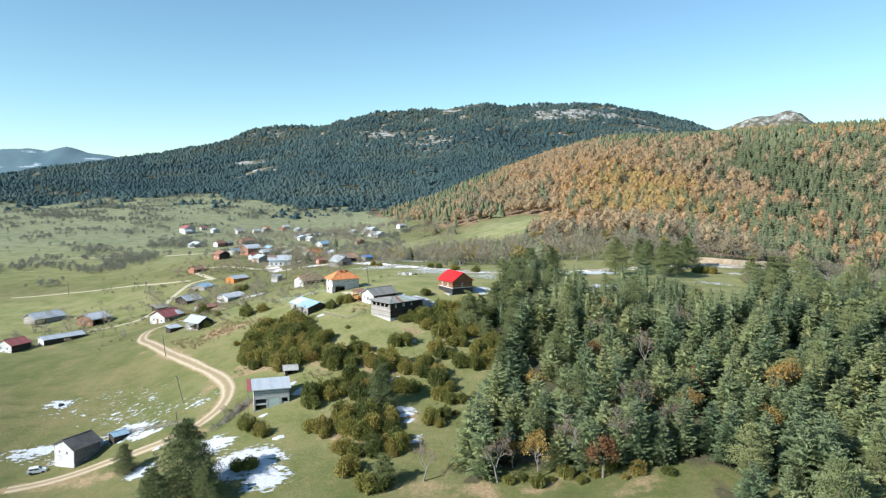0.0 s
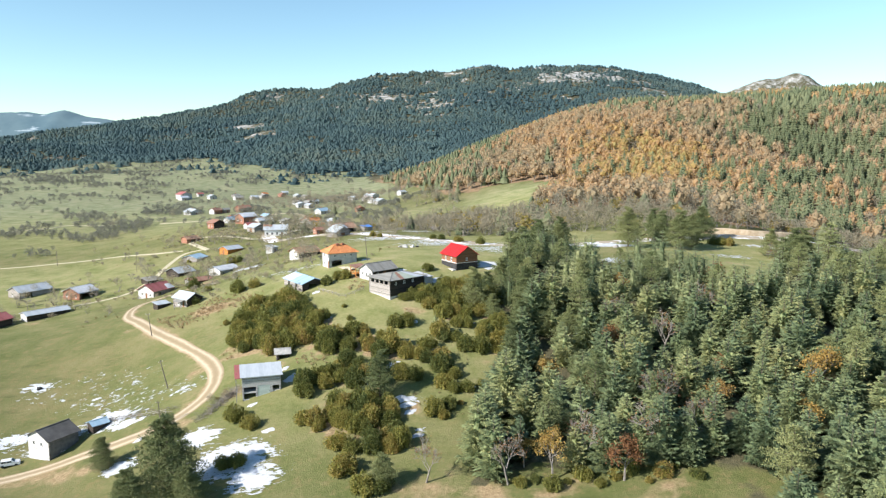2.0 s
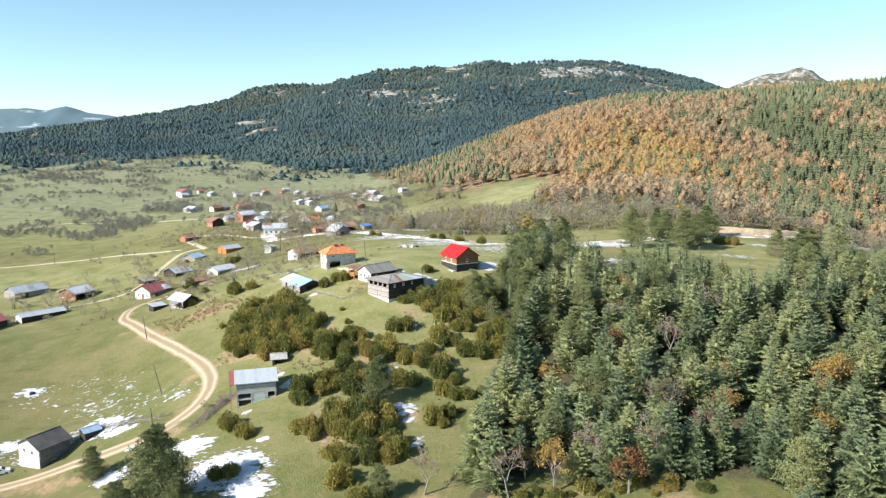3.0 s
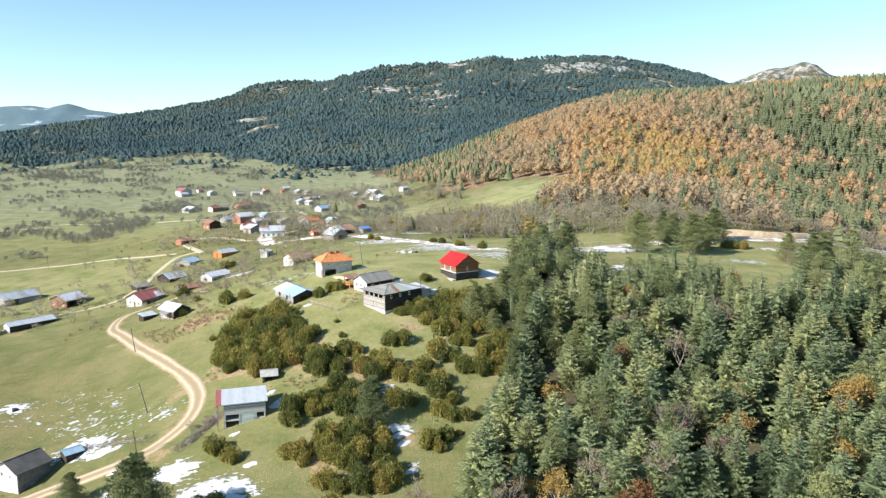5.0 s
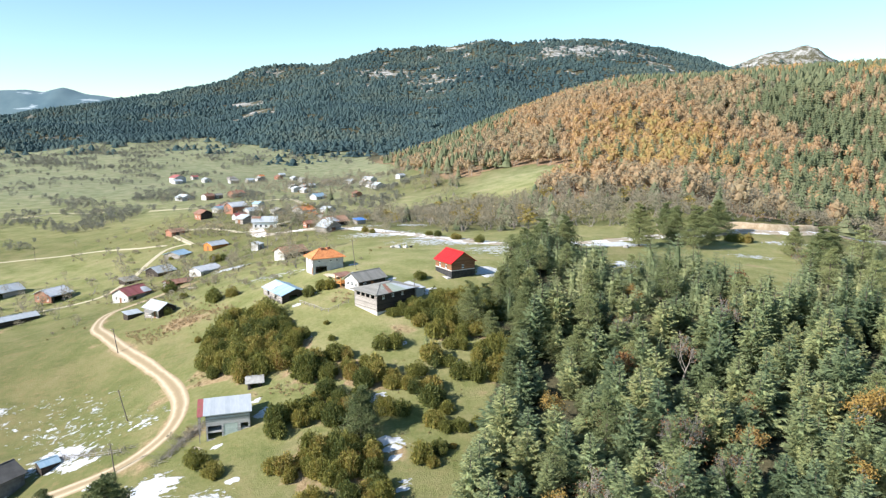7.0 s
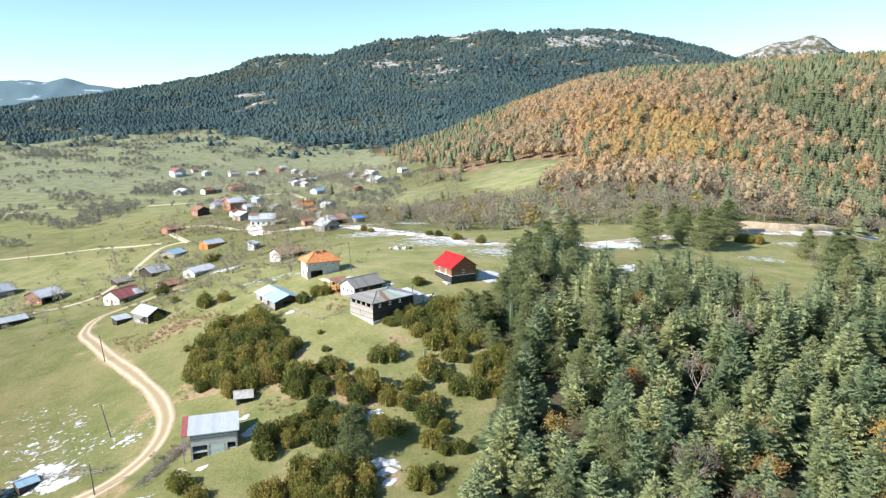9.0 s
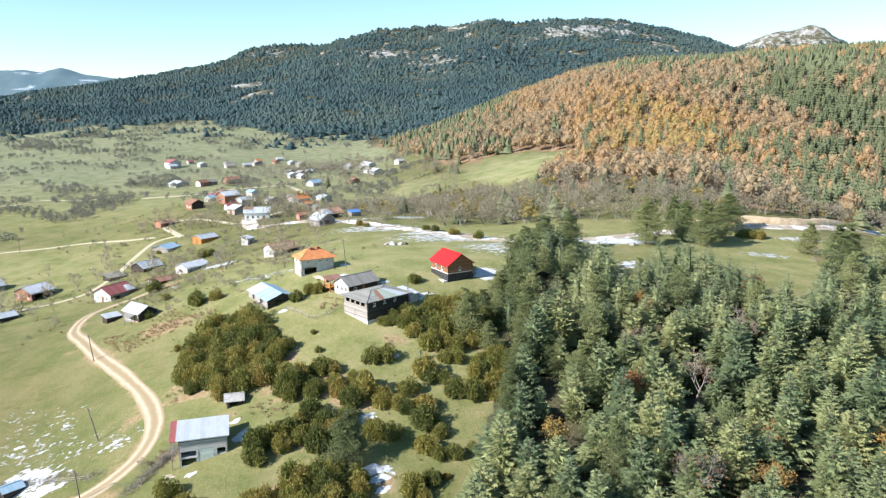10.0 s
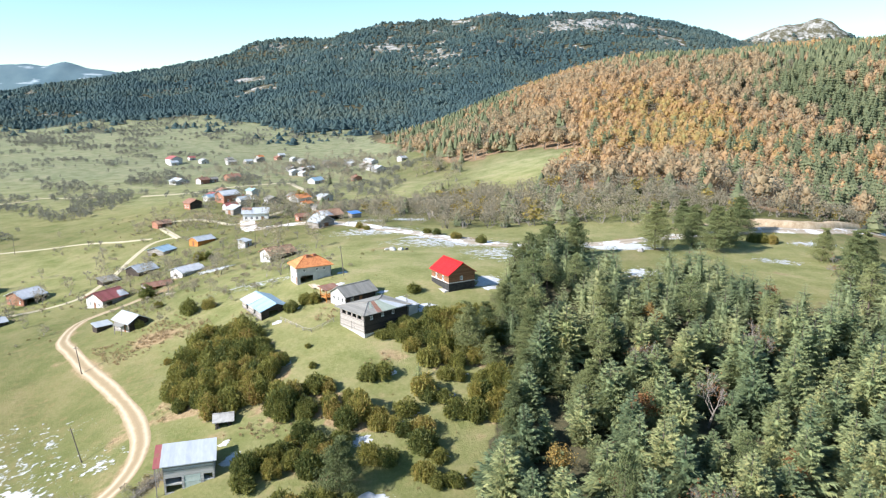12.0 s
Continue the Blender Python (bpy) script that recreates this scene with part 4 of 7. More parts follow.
def roof_slopes(kind, length, width, rise, over, thick):
    """A roof over a plan of length (x) by width (y), with its eaves at z = 0 above the walls."""
    s = Soup()
    k = rise / (width / 2) if kind != "mono" else rise / width
    o = over
    if kind == "gable":
        top, low = rise + thick, thick - k * o
        slab(s, [(-o, -o, low), (length + o, -o, low), (length + o, width / 2, top), (-o, width / 2, top)], thick)
        slab(s, [(-o, width / 2, top), (length + o, width / 2, top), (length + o, width + o, low), (-o, width + o, low)], thick)
        block(s, (-o, width / 2 - 0.14, top - 0.03), (length + o, width / 2 + 0.14, top + 0.05))
    elif kind == "mono":
        slab(s, [(-o, -o, thick - k * o), (length + o, -o, thick - k * o), (length + o, width + o, rise + thick + k * o), (-o, width + o, rise + thick + k * o)], thick)
    elif kind == "hip":
        top, low, run = rise + thick, thick - k * o, min(width / 2, length / 2 - 0.05)
        a, b = (run, width / 2, top), (length - run, width / 2, top)
        c = [(-o, -o, low), (length + o, -o, low), (length + o, width + o, low), (-o, width + o, low)]
        slab(s, [c[0], c[1], b, a], thick)
        slab(s, [c[2], c[3], a, b], thick)
        prism(s, [c[3], c[0], a], (0, 0, -thick))
        prism(s, [c[1], c[2], b], (0, 0, -thick))
        for p, q in ((c[0], a), (c[3], a), (c[1], b), (c[2], b), (a, b)):
            limb(s, p, q, 0.1, 0.1, 0, 5)
    return s


def window_part(parent, at, w, h, frame_mat, deep=0.12):
    """A window in its opening: frame, pane and sill. at: the pose of its lower left corner, facing -y."""
    s = Soup()
    t = 0.09
    block(s, (0, 0.02, 0), (t, deep, h))
    block(s, (w - t, 0.02, 0), (w, deep, h))
    block(s, (t, 0.02, h - t), (w - t, deep, h))
    block(s, (t, 0.02, 0), (w - t, deep, t))
    block(s, (w / 2 - 0.035, 0.03, t), (w / 2 + 0.035, deep - 0.02, h - t))
    win = part("window", soup_mesh("window_frame", s, frame_mat), parent, at=at)
    p = Soup()
    block(p, (t, 0.07, t), (w - t, 0.085, h - t))
    part("pane", soup_mesh("pane", p, GLASS), win, "dark window pane")
    q = Soup()
    block(q, (-0.06, -0.08, -0.06), (w + 0.06, 0.05, 0.0))
    part("sill", soup_mesh("sill", q, frame_mat), win)
    return win


def door_part(parent, at, w, h, mat, name="door"):
    s = Soup()
    block(s, (0.04, 0.05, -0.05), (w - 0.04, 0.11, h - 0.04))
    for z in (0.2, h * 0.5, h - 0.35):
        block(s, (0.08, 0.02, z), (w - 0.08, 0.05, z + 0.14))
    d = part(name, soup_mesh(name, s, mat), parent, at=at)
    k = Soup()
    block(k, (w - 0.22, -0.03, h * 0.48), (w - 0.14, 0.05, h * 0.48 + 0.16))
    part("handle", soup_mesh("handle", k, BLACK_BASE), d)
    return d


def house(name, label, category, x, y, yaw, length, width, height, walls, roof, roof_mat, rise=1.6, ridge="x", over=0.45, thick=0.12,
          openings=(), gable_mat=None, chimneys=(), group="", frame_mat=None, door_mat=None, sink=0.0, base=None):
    """A house whose near corner stands at x, y: its length runs along yaw, its width to the left of that.
    openings: (side 0 front, 1 right, 2 back, 3 left, along, up, width, height, "w" window, "d" door or "o" open)."""
    top = new(name)
    tagged(top, label, category, group)
    c, s_ = math.cos(radians(yaw)), math.sin(radians(yaw))
    spots_ = [(x + u * c - v * s_, y + u * s_ + v * c) for u in (0, length) for v in (0, width)]
    z = float(0.4 * np.mean([ground(a, b) for a, b in spots_]) + 0.6 * min(ground(a, b) for a, b in spots_)) - sink
    top.matrix_basis = pose(x, y, z, 0, 0, yaw)
    sides = [(pose(0, 0, 0), length), (pose(length, 0, 0, 0, 0, 90), width), (pose(length, width, 0, 0, 0, 180), length), (pose(0, width, 0, 0, 0, -90), width)]
    frame_mat, door_mat = frame_mat or FRAME_WHITE, door_mat or BROWN_WOOD
    t = 0.2
    for n, (at, ln) in enumerate(sides):
        mine = [o for o in openings if o[0] == n]
        s = Soup()
        wall_panel(s, ln, height, t, [o[1:5] for o in mine], -2.5)
        gabled = roof == "gable" and ((ridge == "x" and n in (1, 3)) or (ridge == "y" and n in (0, 2)))
        m = walls[n] if isinstance(walls, (list, tuple)) else walls
        if gabled:
            prism(s, [(0, 0, height), (ln, 0, height), (ln / 2, 0, height + rise)], (0, t, 0), 1)
        if roof == "mono" and ridge == "x":
            if n == 2:
                block(s, (0, 0, height), (ln, t, height + rise))
            elif n == 1:
                prism(s, [(0, 0, height), (ln, 0, height), (ln, 0, height + rise)], (0, t, 0), 1)
            elif n == 3:
                prism(s, [(0, 0, height), (ln, 0, height), (0, 0, height + rise)], (0, t, 0), 1)
        w = part("wall", soup_mesh("wall", s, [m, gable_mat or m], False, True), top, at=at)
        for o in mine:
            here = pose(o[1], 0.0, o[2])
            if o[5] == "w":
                window_part(w, here, o[3], o[4], frame_mat)
            elif o[5] == "d":
                door_part(w, here, o[3], o[4], door_mat)
        if base:
            b = Soup()
            block(b, (-0.03, -0.03, -2.5), (ln + 0.03, 0.04, base[0]))
            part("plinth", soup_mesh("plinth", b, base[1]), top, at=at)
    f = Soup()
    block(f, (0.1, 0.1, -0.3), (length - 0.1, width - 0.1, 0.02))
    part("floor_slab", soup_mesh("floor_slab", f, CONCRETE), top)
    if ridge == "x":
        r = part("roof", soup_mesh("roof", roof_slopes(roof, length, width, rise, over, thick), roof_mat), top, at=pose(0, 0, height))
    else:
        r = part("roof", soup_mesh("roof", roof_slopes(roof, width, length, rise, over, thick), roof_mat), top, at=pose(length, 0, height, 0, 0, 90))
    for cx, cy, ch in chimneys:
        k = Soup()
        block(k, (cx - 0.3, cy - 0.3, height), (cx + 0.3, cy + 0.3, height + ch))
        block(k, (cx - 0.38, cy - 0.38, height + ch), (cx + 0.38, cy + 0.38, height + ch + 0.12))
        part("chimney", soup_mesh("chimney", k, OLD_BRICK), top)
    return top


def snow_cover(parent, at, plan, seed, thick=0.1):
    """Snow lying on a roof slope: an uneven sheet over the part of the slope given by its four corners."""
    rng = np.random.default_rng(seed)
    a, b, c, d = (np.asarray(p, float) for p in plan)
    n = 7
    s = Soup()
    v = []
    for i in range(n):
        for j in range(n):
            u, w = i / (n - 1), j / (n - 1)
            edge = min(u, w, 1 - u, 1 - w)
            if edge == 0:
                u, w = np.clip(u + rng.normal() * 0.05, -0.05, 1.05), np.clip(w + rng.normal() * 0.05, -0.05, 1.05)
            p = (a * (1 - u) + b * u) * (1 - w) + (d * (1 - u) + c * u) * w
            v.append(p + (0, 0, (thick if edge > 0 else 0.01) * (0.7 + 0.5 * rng.random())))
    tris = []
    for i in range(n - 1):
        for j in range(n - 1):
            k = i * n + j
            tris += [(k, k + n, k + n + 1), (k, k + n + 1, k + 1)]
    s.add(v, tris)
    return part("snow_cover", soup_mesh("snow_cover", s, SNOW_WHITE, True), parent, "old white snow on the roof", at=at)


# ---- haze-blue hills on the horizon ----
def far_hills():
    """Ridges some four kilometres off; the air's blue is in their colour and a faint glow."""
    m, t, s = nodes_of("hazed_ridge")
    where = place_of(t)
    n = noise_of(t, where, 0.006, 6, 0.6)
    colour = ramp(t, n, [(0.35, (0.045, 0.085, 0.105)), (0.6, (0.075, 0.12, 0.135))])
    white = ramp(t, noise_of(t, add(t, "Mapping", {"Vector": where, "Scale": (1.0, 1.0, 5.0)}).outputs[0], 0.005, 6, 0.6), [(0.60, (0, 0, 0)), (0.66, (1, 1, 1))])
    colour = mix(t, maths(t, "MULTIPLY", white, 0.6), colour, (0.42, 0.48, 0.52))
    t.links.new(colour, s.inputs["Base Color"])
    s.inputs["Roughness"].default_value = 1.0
    # faint blue glow added in place of haze; the hills give no light
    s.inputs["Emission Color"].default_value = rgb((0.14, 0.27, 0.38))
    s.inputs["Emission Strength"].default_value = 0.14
    xs, ys = np.arange(-4200, -900, 30.0), np.arange(3350, 4300, 40.0)
    gx, gy = np.meshgrid(xs, ys)
    ridge = 262 + 24 * np.exp(-((gx + 2190) / 45) ** 2 / 2) + 20 * np.exp(-((gx + 2480) / 150) ** 2 / 2) - 22 * smooth(-2150, -1850, gx) + 44 * (rough_noise(gx, gy, 210, 8, 5) - 0.5)
    gz = ridge * smooth(3350, 3800, gy) * (1 - smooth(-1700, -900, gx)) * (1 - 0.5 * smooth(3820, 4300, gy)) - 30
    nx, ny = len(xs), len(ys)
    i = (np.arange(ny - 1)[:, None] * nx + np.arange(nx - 1)).ravel()
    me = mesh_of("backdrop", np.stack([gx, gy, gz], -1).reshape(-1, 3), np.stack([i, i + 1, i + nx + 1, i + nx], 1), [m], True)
    tagged(new("backdrop", me), "wooded hills tinted and glowing haze-blue, with snow patches, on the horizon", "hills", kind="structure")


far_hills()

# ---- the village on the knoll ----
def knoll_houses():
    cabin = house("cabin", "brown timber cabin with a bright red sheet roof on the knoll", "house", -1.4, 216.7, 33, 7.4, 8.6, 4.2, BROWN_WOOD, "gable", RED_SHEET, 2.5, "y", 0.5,
                  openings=[(3, 2.0, 2.3, 0.8, 1.1, "w"), (3, 5.2, 2.3, 0.8, 1.1, "w"), (0, 3.2, 2.5, 0.7, 0.9, "w")], base=(1.8, BLACK_BASE))
    s = Soup()
    block(s, (-0.05, -0.05, 1.9), (7.45, 0.02, 2.06))
    block(s, (-0.05, 0.02, 1.9), (0.02, 8.62, 2.06))
    part("trim_board", soup_mesh("trim_board", s, FRAME_WHITE), cabin, "pale board between base and timber")
    s = Soup()
    block(s, (-1.2, 0.2, -1.5), (-0.05, 9.0, 0.12))
    part("terrace", soup_mesh("terrace", s, CONCRETE), cabin, "pale concrete terrace along the wall")

    barn = house("barn", "weathered two-storey timber barn with a low green-grey roof", "barn", -18.6, 194.2, 46, 12.0, 9.0, 4.7, [DARK_WOOD, DARK_WOOD, GREY_WOOD, GREY_WOOD], "hip", GREY_SHEET, 0.85, "x", 0.85,
                 openings=[(3, 1.0 + 1.9 * k, 3.3, 1.3, 0.95, "o") for k in range(4)] + [(0, 1.6, 3.2, 0.7, 0.8, "w"), (0, 4.6, 3.3, 0.7, 0.8, "w"), (0, 7.6, 3.3, 0.7, 0.8, "w"), (3, 4.2, 0.0, 1.3, 2.1, "d")], base=(0.25, CONCRETE), door_mat=GREY_WOOD)
    def sheet(y, up=0.05):
        return 4.82 + 0.85 / 4.5 * y + up

    for u0, u1, v0, w0, w1, mat, label in ((3.0, 4.3, -0.8, 5.0, 5.9, RUST_SHEET, "rusty red roofing strip"), (4.35, 8.6, -0.8, 5.95, 7.2, GREEN_SHEET, "green-grey roofing sheet"), (2.6, 3.5, 1.6, 4.6, 4.95, GREEN_SHEET, "green-grey roofing sheet"), (8.65, 11.4, -0.8, 7.25, 7.9, PALE_SHEET, "pale roofing sheet")):
        s = Soup()
        slab(s, [(u0, v0, sheet(v0)), (u1, v0, sheet(v0)), (w1, 4.2, sheet(4.2)), (w0, 4.2, sheet(4.2))], 0.05)
        part("roof_strip", soup_mesh("roof_strip", s, mat), barn, label)
    for k in range(5):
        s = Soup()
        block(s, (0.85 + 1.9 * k, -0.05, 3.2), (1.0 + 1.9 * k, 0.1, 4.35))
        part("post", soup_mesh("post", s, GREY_WOOD), barn, at=pose(0, 9.0, 0, 0, 0, -90) @ pose(-0.9 + 0.85, 0, 0))
    lean = house("lean_to", "whitewashed lean-to under snow behind the barn", "shed", -10.0, 203.3, 46, 2.8, 5.4, 2.0, WHITEWASH, "mono", PALE_SHEET, 0.5, "x", 0.3)
    snow_cover(lean, pose(0, 0, 2.05), [(-0.2, -0.2, 0.1), (3.0, -0.2, 0.1), (3.0, 5.6, 0.65), (-0.2, 5.6, 0.65)], 3)

    low = house("farmhouse", "low whitewashed farmhouse with a dark grey sheet roof", "house", -25.1, 207.6, 47, 9.0, 6.0, 2.6, [DARK_WOOD, WHITEWASH, GREY_WOOD, WHITEWASH], "gable", GREY_SHEET, 1.7, "x", 0.45,
                openings=[(3, 1.0, 0.9, 0.8, 1.1, "w"), (3, 2.7, 0.9, 0.8, 1.1, "w"), (3, 4.4, 0.9, 0.8, 1.1, "w"), (0, 1.5, 0.8, 0.9, 1.1, "w"), (0, 4.0, 0.0, 1.0, 2.0, "d")])
    snow_cover(low, pose(0, 0, 2.8), [(8.4, 3.1, 1.65), (9.4, 3.1, 1.65), (9.4, 6.2, 0.1), (8.4, 6.2, 0.1)], 5)

    # a timber balcony beside the farmhouse
    porch = new("timber_porch")
    tagged(porch, "open orange timber porch on posts beside the farmhouse", "porch")
    porch.matrix_basis = pose(-30.6, 212.0, float(ground(-30, 213)) - 0.1, 0, 0, 47)
    for px, py in ((0, 0), (3.6, 0), (0, 2.4), (3.6, 2.4)):
        s = Soup()
        block(s, (px, py, -1.2), (px + 0.16, py + 0.16, 3.0))
        part("post", soup_mesh("post", s, ORANGE_WOOD), porch)
    s = Soup()
    block(s, (-0.1, -0.1, 0.9), (3.9, 2.7, 1.05))
    part("deck", soup_mesh("deck", s, ORANGE_WOOD), porch)
    s = Soup()
    for z in (1.45, 1.85):
        block(s, (0, -0.02, z), (3.76, 0.05, z + 0.12))
        block(s, (-0.02, 0, z), (0.05, 2.5, z + 0.12))
    part("railing", soup_mesh("railing", s, ORANGE_WOOD), porch)
    s = Soup()
    slab(s, [(-0.4, -0.4, 2.95), (4.2, -0.4, 2.95), (4.2, 3.0, 3.45), (-0.4, 3.0, 3.45)], 0.1)
    part("roof", soup_mesh("roof", s, RUST_SHEET), porch, "reddish brown sheet roof")

    house("villa", "white two-storey house with an orange tiled hip roof", "house", -41.2, 226.3, 31, 9.2, 6.2, 4.8, [WHITEWASH, WHITEWASH, WHITEWASH, WHITEWASH], "hip", ORANGE_TILE, 2.0, "x", 0.6,
          openings=[(0, 1.6, 3.3, 0.7, 0.7, "w"), (0, 5.0, 3.3, 0.7, 0.7, "w"), (0, 6.9, 3.3, 0.7, 0.7, "w"), (0, 0.8, 0.3, 3.4, 1.9, "o"), (3, 1.4, 2.9, 1.0, 1.2, "w"), (3, 4.8, 2.9, 1.0, 1.2, "w"),
                    (3, 1.4, 0.4, 1.0, 1.3, "w"), (3, 5.0, 0.0, 1.0, 2.0, "d")], chimneys=[(3.6, 2.6, 2.3), (5.6, 2.8, 2.3)])
    shed = house("shed", "low shed with a pale blue sheet roof on the slope", "shed", -45.5, 208.5, 38, 7.6, 13.0, 1.8, [DARK_WOOD, DARK_WOOD, OLD_BRICK, GREY_WOOD], "gable", BLUE_SHEET, 1.35, "y", 0.4,
                 openings=[(3, 3.0, 0.2, 1.2, 1.2, "o"), (3, 8.0, 0.2, 1.2, 1.2, "o"), (0, 2.0, 0.0, 2.2, 1.6, "o")])
    snow_cover(shed, pose(0, 0, 1.95), [(-0.3, 7.4, 0.0), (3.4, 7.4, 1.22), (3.4, 13.2, 1.22), (-0.3, 13.2, 0.0)], 7, 0.05)
    house("old_house", "old house with a worn clay tile roof and open front", "house", -61.0, 269.1, 46, 9.2, 7.0, 3.1, [DARK_WOOD, GREY_WOOD, GREY_WOOD, WHITEWASH], "gable", OLD_TILE, 1.6, "x", 0.6,
          openings=[(3, 1.5, 0.9, 0.8, 1.1, "w"), (3, 4.3, 0.9, 0.8, 1.1, "w"), (0, 1.0, 0.3, 2.6, 2.2, "o"), (0, 5.0, 0.3, 3.0, 2.2, "o")])
    house("white_hut", "small whitewashed hut alone on the grass", "hut", -80.7, 302.9, 70, 3.8, 3.4, 2.7, WHITEWASH, "mono", PALE_SHEET, 0.5, "x", 0.3, openings=[(0, 1.4, 0.0, 0.9, 1.9, "d")])


def slope_houses():
    barn = house("barn", "grey timber barn with pale zinc roof by the track", "barn", -46.0, 154.8, 19, 8.1, 5.4, 3.4, boards("silvery_boards", (0.33, 0.325, 0.32), (0.55, 0.54, 0.525)), "mono", PALE_SHEET, 0.95, "x", 0.4, sink=-1.3,
                 openings=[(0, 0.3, -1.5, 2.5, 2.6, "o"), (0, 3.2, -1.3, 2.6, 2.6, "d"), (0, 6.3, -0.6, 1.4, 1.7, "o")], door_mat=plain("pale_green_sheet", (0.38, 0.45, 0.42), (0.52, 0.58, 0.54), 0.6))
    s = Soup()
    slab(s, [(-1.5, -0.45, -0.02), (-0.41, -0.45, -0.02), (-0.41, 5.8, 1.08), (-1.5, 5.8, 1.08)], 0.1)
    part("side_roof", soup_mesh("side_roof", s, OLD_RED_SHEET), barn, "faded red roof edge", pose(0, 0, 3.42))
    for k in range(3):
        s = Soup()
        block(s, (-1.3, 0.1 + 2.5 * k, -3.0), (-1.15, 0.25 + 2.5 * k, 3.4 + 0.42 * k))
        part("post", soup_mesh("post", s, GREY_WOOD), barn)
    s = Soup()
    block(s, (0.1, -0.08, 2.35), (8.0, -0.005, 2.5))
    block(s, (0.1, -0.06, 2.9), (8.0, -0.005, 3.0))
    part("rail", soup_mesh("rail", s, GREY_WOOD), barn, "weathered cross rail")
    hut = house("hut", "tiny hut with a pale sagging roof among shrubs", "hut", -42.6, 169.4, 18, 3.0, 2.6, 1.5, [DARK_WOOD, DARK_WOOD, GREY_WOOD, GREY_WOOD], "gable", plain("pale_roof_felt", (0.30, 0.295, 0.275), (0.46, 0.45, 0.425), 0.85), 0.75, "x", 0.45,
                openings=[(0, 0.6, 0.0, 1.6, 1.2, "o")])
    # front wall's colour is darkened to carry the shade on that side
    house("stone_house", "two-storey whitewashed house with a dark grey roof by the track", "house", -86.2, 150.2, 65, 6.8, 7.2, 4.7, [plain("shade_darkened_wall", (0.10, 0.10, 0.105), (0.19, 0.19, 0.19), 0.9, 1.2), GREY_WOOD, GREY_WOOD, WHITEWASH], "gable", plain("dark_felt_roof", (0.07, 0.068, 0.065), (0.125, 0.12, 0.115), 0.8, 0.5), 1.7, "x", 0.45,
          openings=[(3, 1.6, 2.9, 0.8, 1.0, "w"), (3, 4.2, 2.9, 0.8, 1.0, "w"), (3, 2.6, 0.0, 1.8, 2.1, "d"), (0, 2.5, 0.4, 1.0, 1.0, "w")], door_mat=FRAME_WHITE)
    lean = house("lean_to", "snow-covered lean-to beside the whitewashed house", "shed", -92.9, 156.6, 52, 3.2, 2.6, 2.2, GREY_WOOD, "mono", GREY_SHEET, 0.5, "x", 0.25)
    snow_cover(lean, pose(0, 0, 2.25), [(-0.2, -0.2, 0.1), (3.4, -0.2, 0.1), (3.4, 2.6, 0.66), (-0.2, 2.6, 0.66)], 11)
    house("outhouse", "dark timber outhouse behind the whitewashed house", "shed", -80.6, 157.6, 52, 3.4, 3.0, 1.9, DARK_WOOD, "gable", BLUE_SHEET, 0.6, "x", 0.3)
    twin = house("cottage", "grey timber cottage with pale metal gables by the bend", "house", -84.4, 220.8, 58, 5.6, 7.0, 2.9, [DARK_WOOD, DARK_WOOD, GREY_WOOD, GREY_WOOD], "gable", PALE_SHEET, 1.5, "y", 0.5,
                 openings=[(3, 2.2, 0.6, 1.0, 1.1, "w"), (3, 4.6, 0.0, 0.9, 1.9, "d")])
    s = Soup()
    slab(s, [(-1.8, 1.0, 2.1), (0.0, 1.0, 2.7), (0.0, 4.6, 2.7), (-1.8, 4.6, 2.1)], 0.1)
    part("porch_roof", soup_mesh("porch_roof", s, GREY_SHEET), twin)
    for v in (1.1, 4.3):
        s = Soup()
        block(s, (-1.6, v, -1.5), (-1.45, v + 0.15, 2.05))
        part("post", soup_mesh("post", s, GREY_WOOD), twin)
    house("woodshed", "small dark woodshed beside the cottage", "shed", -96.0, 226.0, 50, 4.0, 3.2, 1.7, DARK_WOOD, "mono", PALE_SHEET, 0.4, "x", 0.3)
    red = house("farmhouse", "pale farmhouse with a faded red sheet roof", "house", -112.5, 259.2, 66, 9.2, 8.0, 3.1, [GREY_WOOD, GREY_WOOD, WHITEWASH, WHITEWASH], "gable", OLD_RED_SHEET, 2.0, "x", 0.5,
                openings=[(3, 1.5, 0.9, 0.9, 1.1, "w"), (3, 5.6, 0.9, 0.9, 1.1, "w"), (3, 3.6, 0.0, 1.0, 2.0, "d"), (0, 1.0, 0.4, 2.4, 1.8, "o")])
    snow_cover(red, pose(0, 0, 3.2), [(6.0, -0.4, 0.0), (9.4, -0.4, 0.0), (9.4, 2.4, 1.2), (7.0, 2.4, 1.2)], 9)
    house("outbuilding", "long outbuilding with a rusty sheet roof", "shed", -102.0, 267.4, 44, 8.4, 5.2, 1.9, [OLD_BRICK, GREY_WOOD, GREY_WOOD, GREY_WOOD], "gable", RUST_SHEET, 0.9, "x", 0.4, openings=[(0, 3.0, 0.2, 1.6, 1.4, "o")])
    h = house("house", "small whitewashed house under a snow-white sheet roof", "house", -94.5, 278.2, 58, 8.8, 7.0, 2.4, WHITEWASH, "gable", PALE_SHEET, 1.3, "x", 0.5, openings=[(0, 1.0, 0.8, 0.9, 1.0, "w"), (0, 5.0, 0.0, 2.6, 1.9, "o"), (3, 2.6, 0.8, 0.9, 1.0, "w")])
    snow_cover(h, pose(0, 0, 2.5), [(-0.4, -0.4, 0.02), (9.2, -0.4, 0.02), (9.2, 3.4, 1.32), (-0.4, 3.4, 1.32)], 13, 0.06)
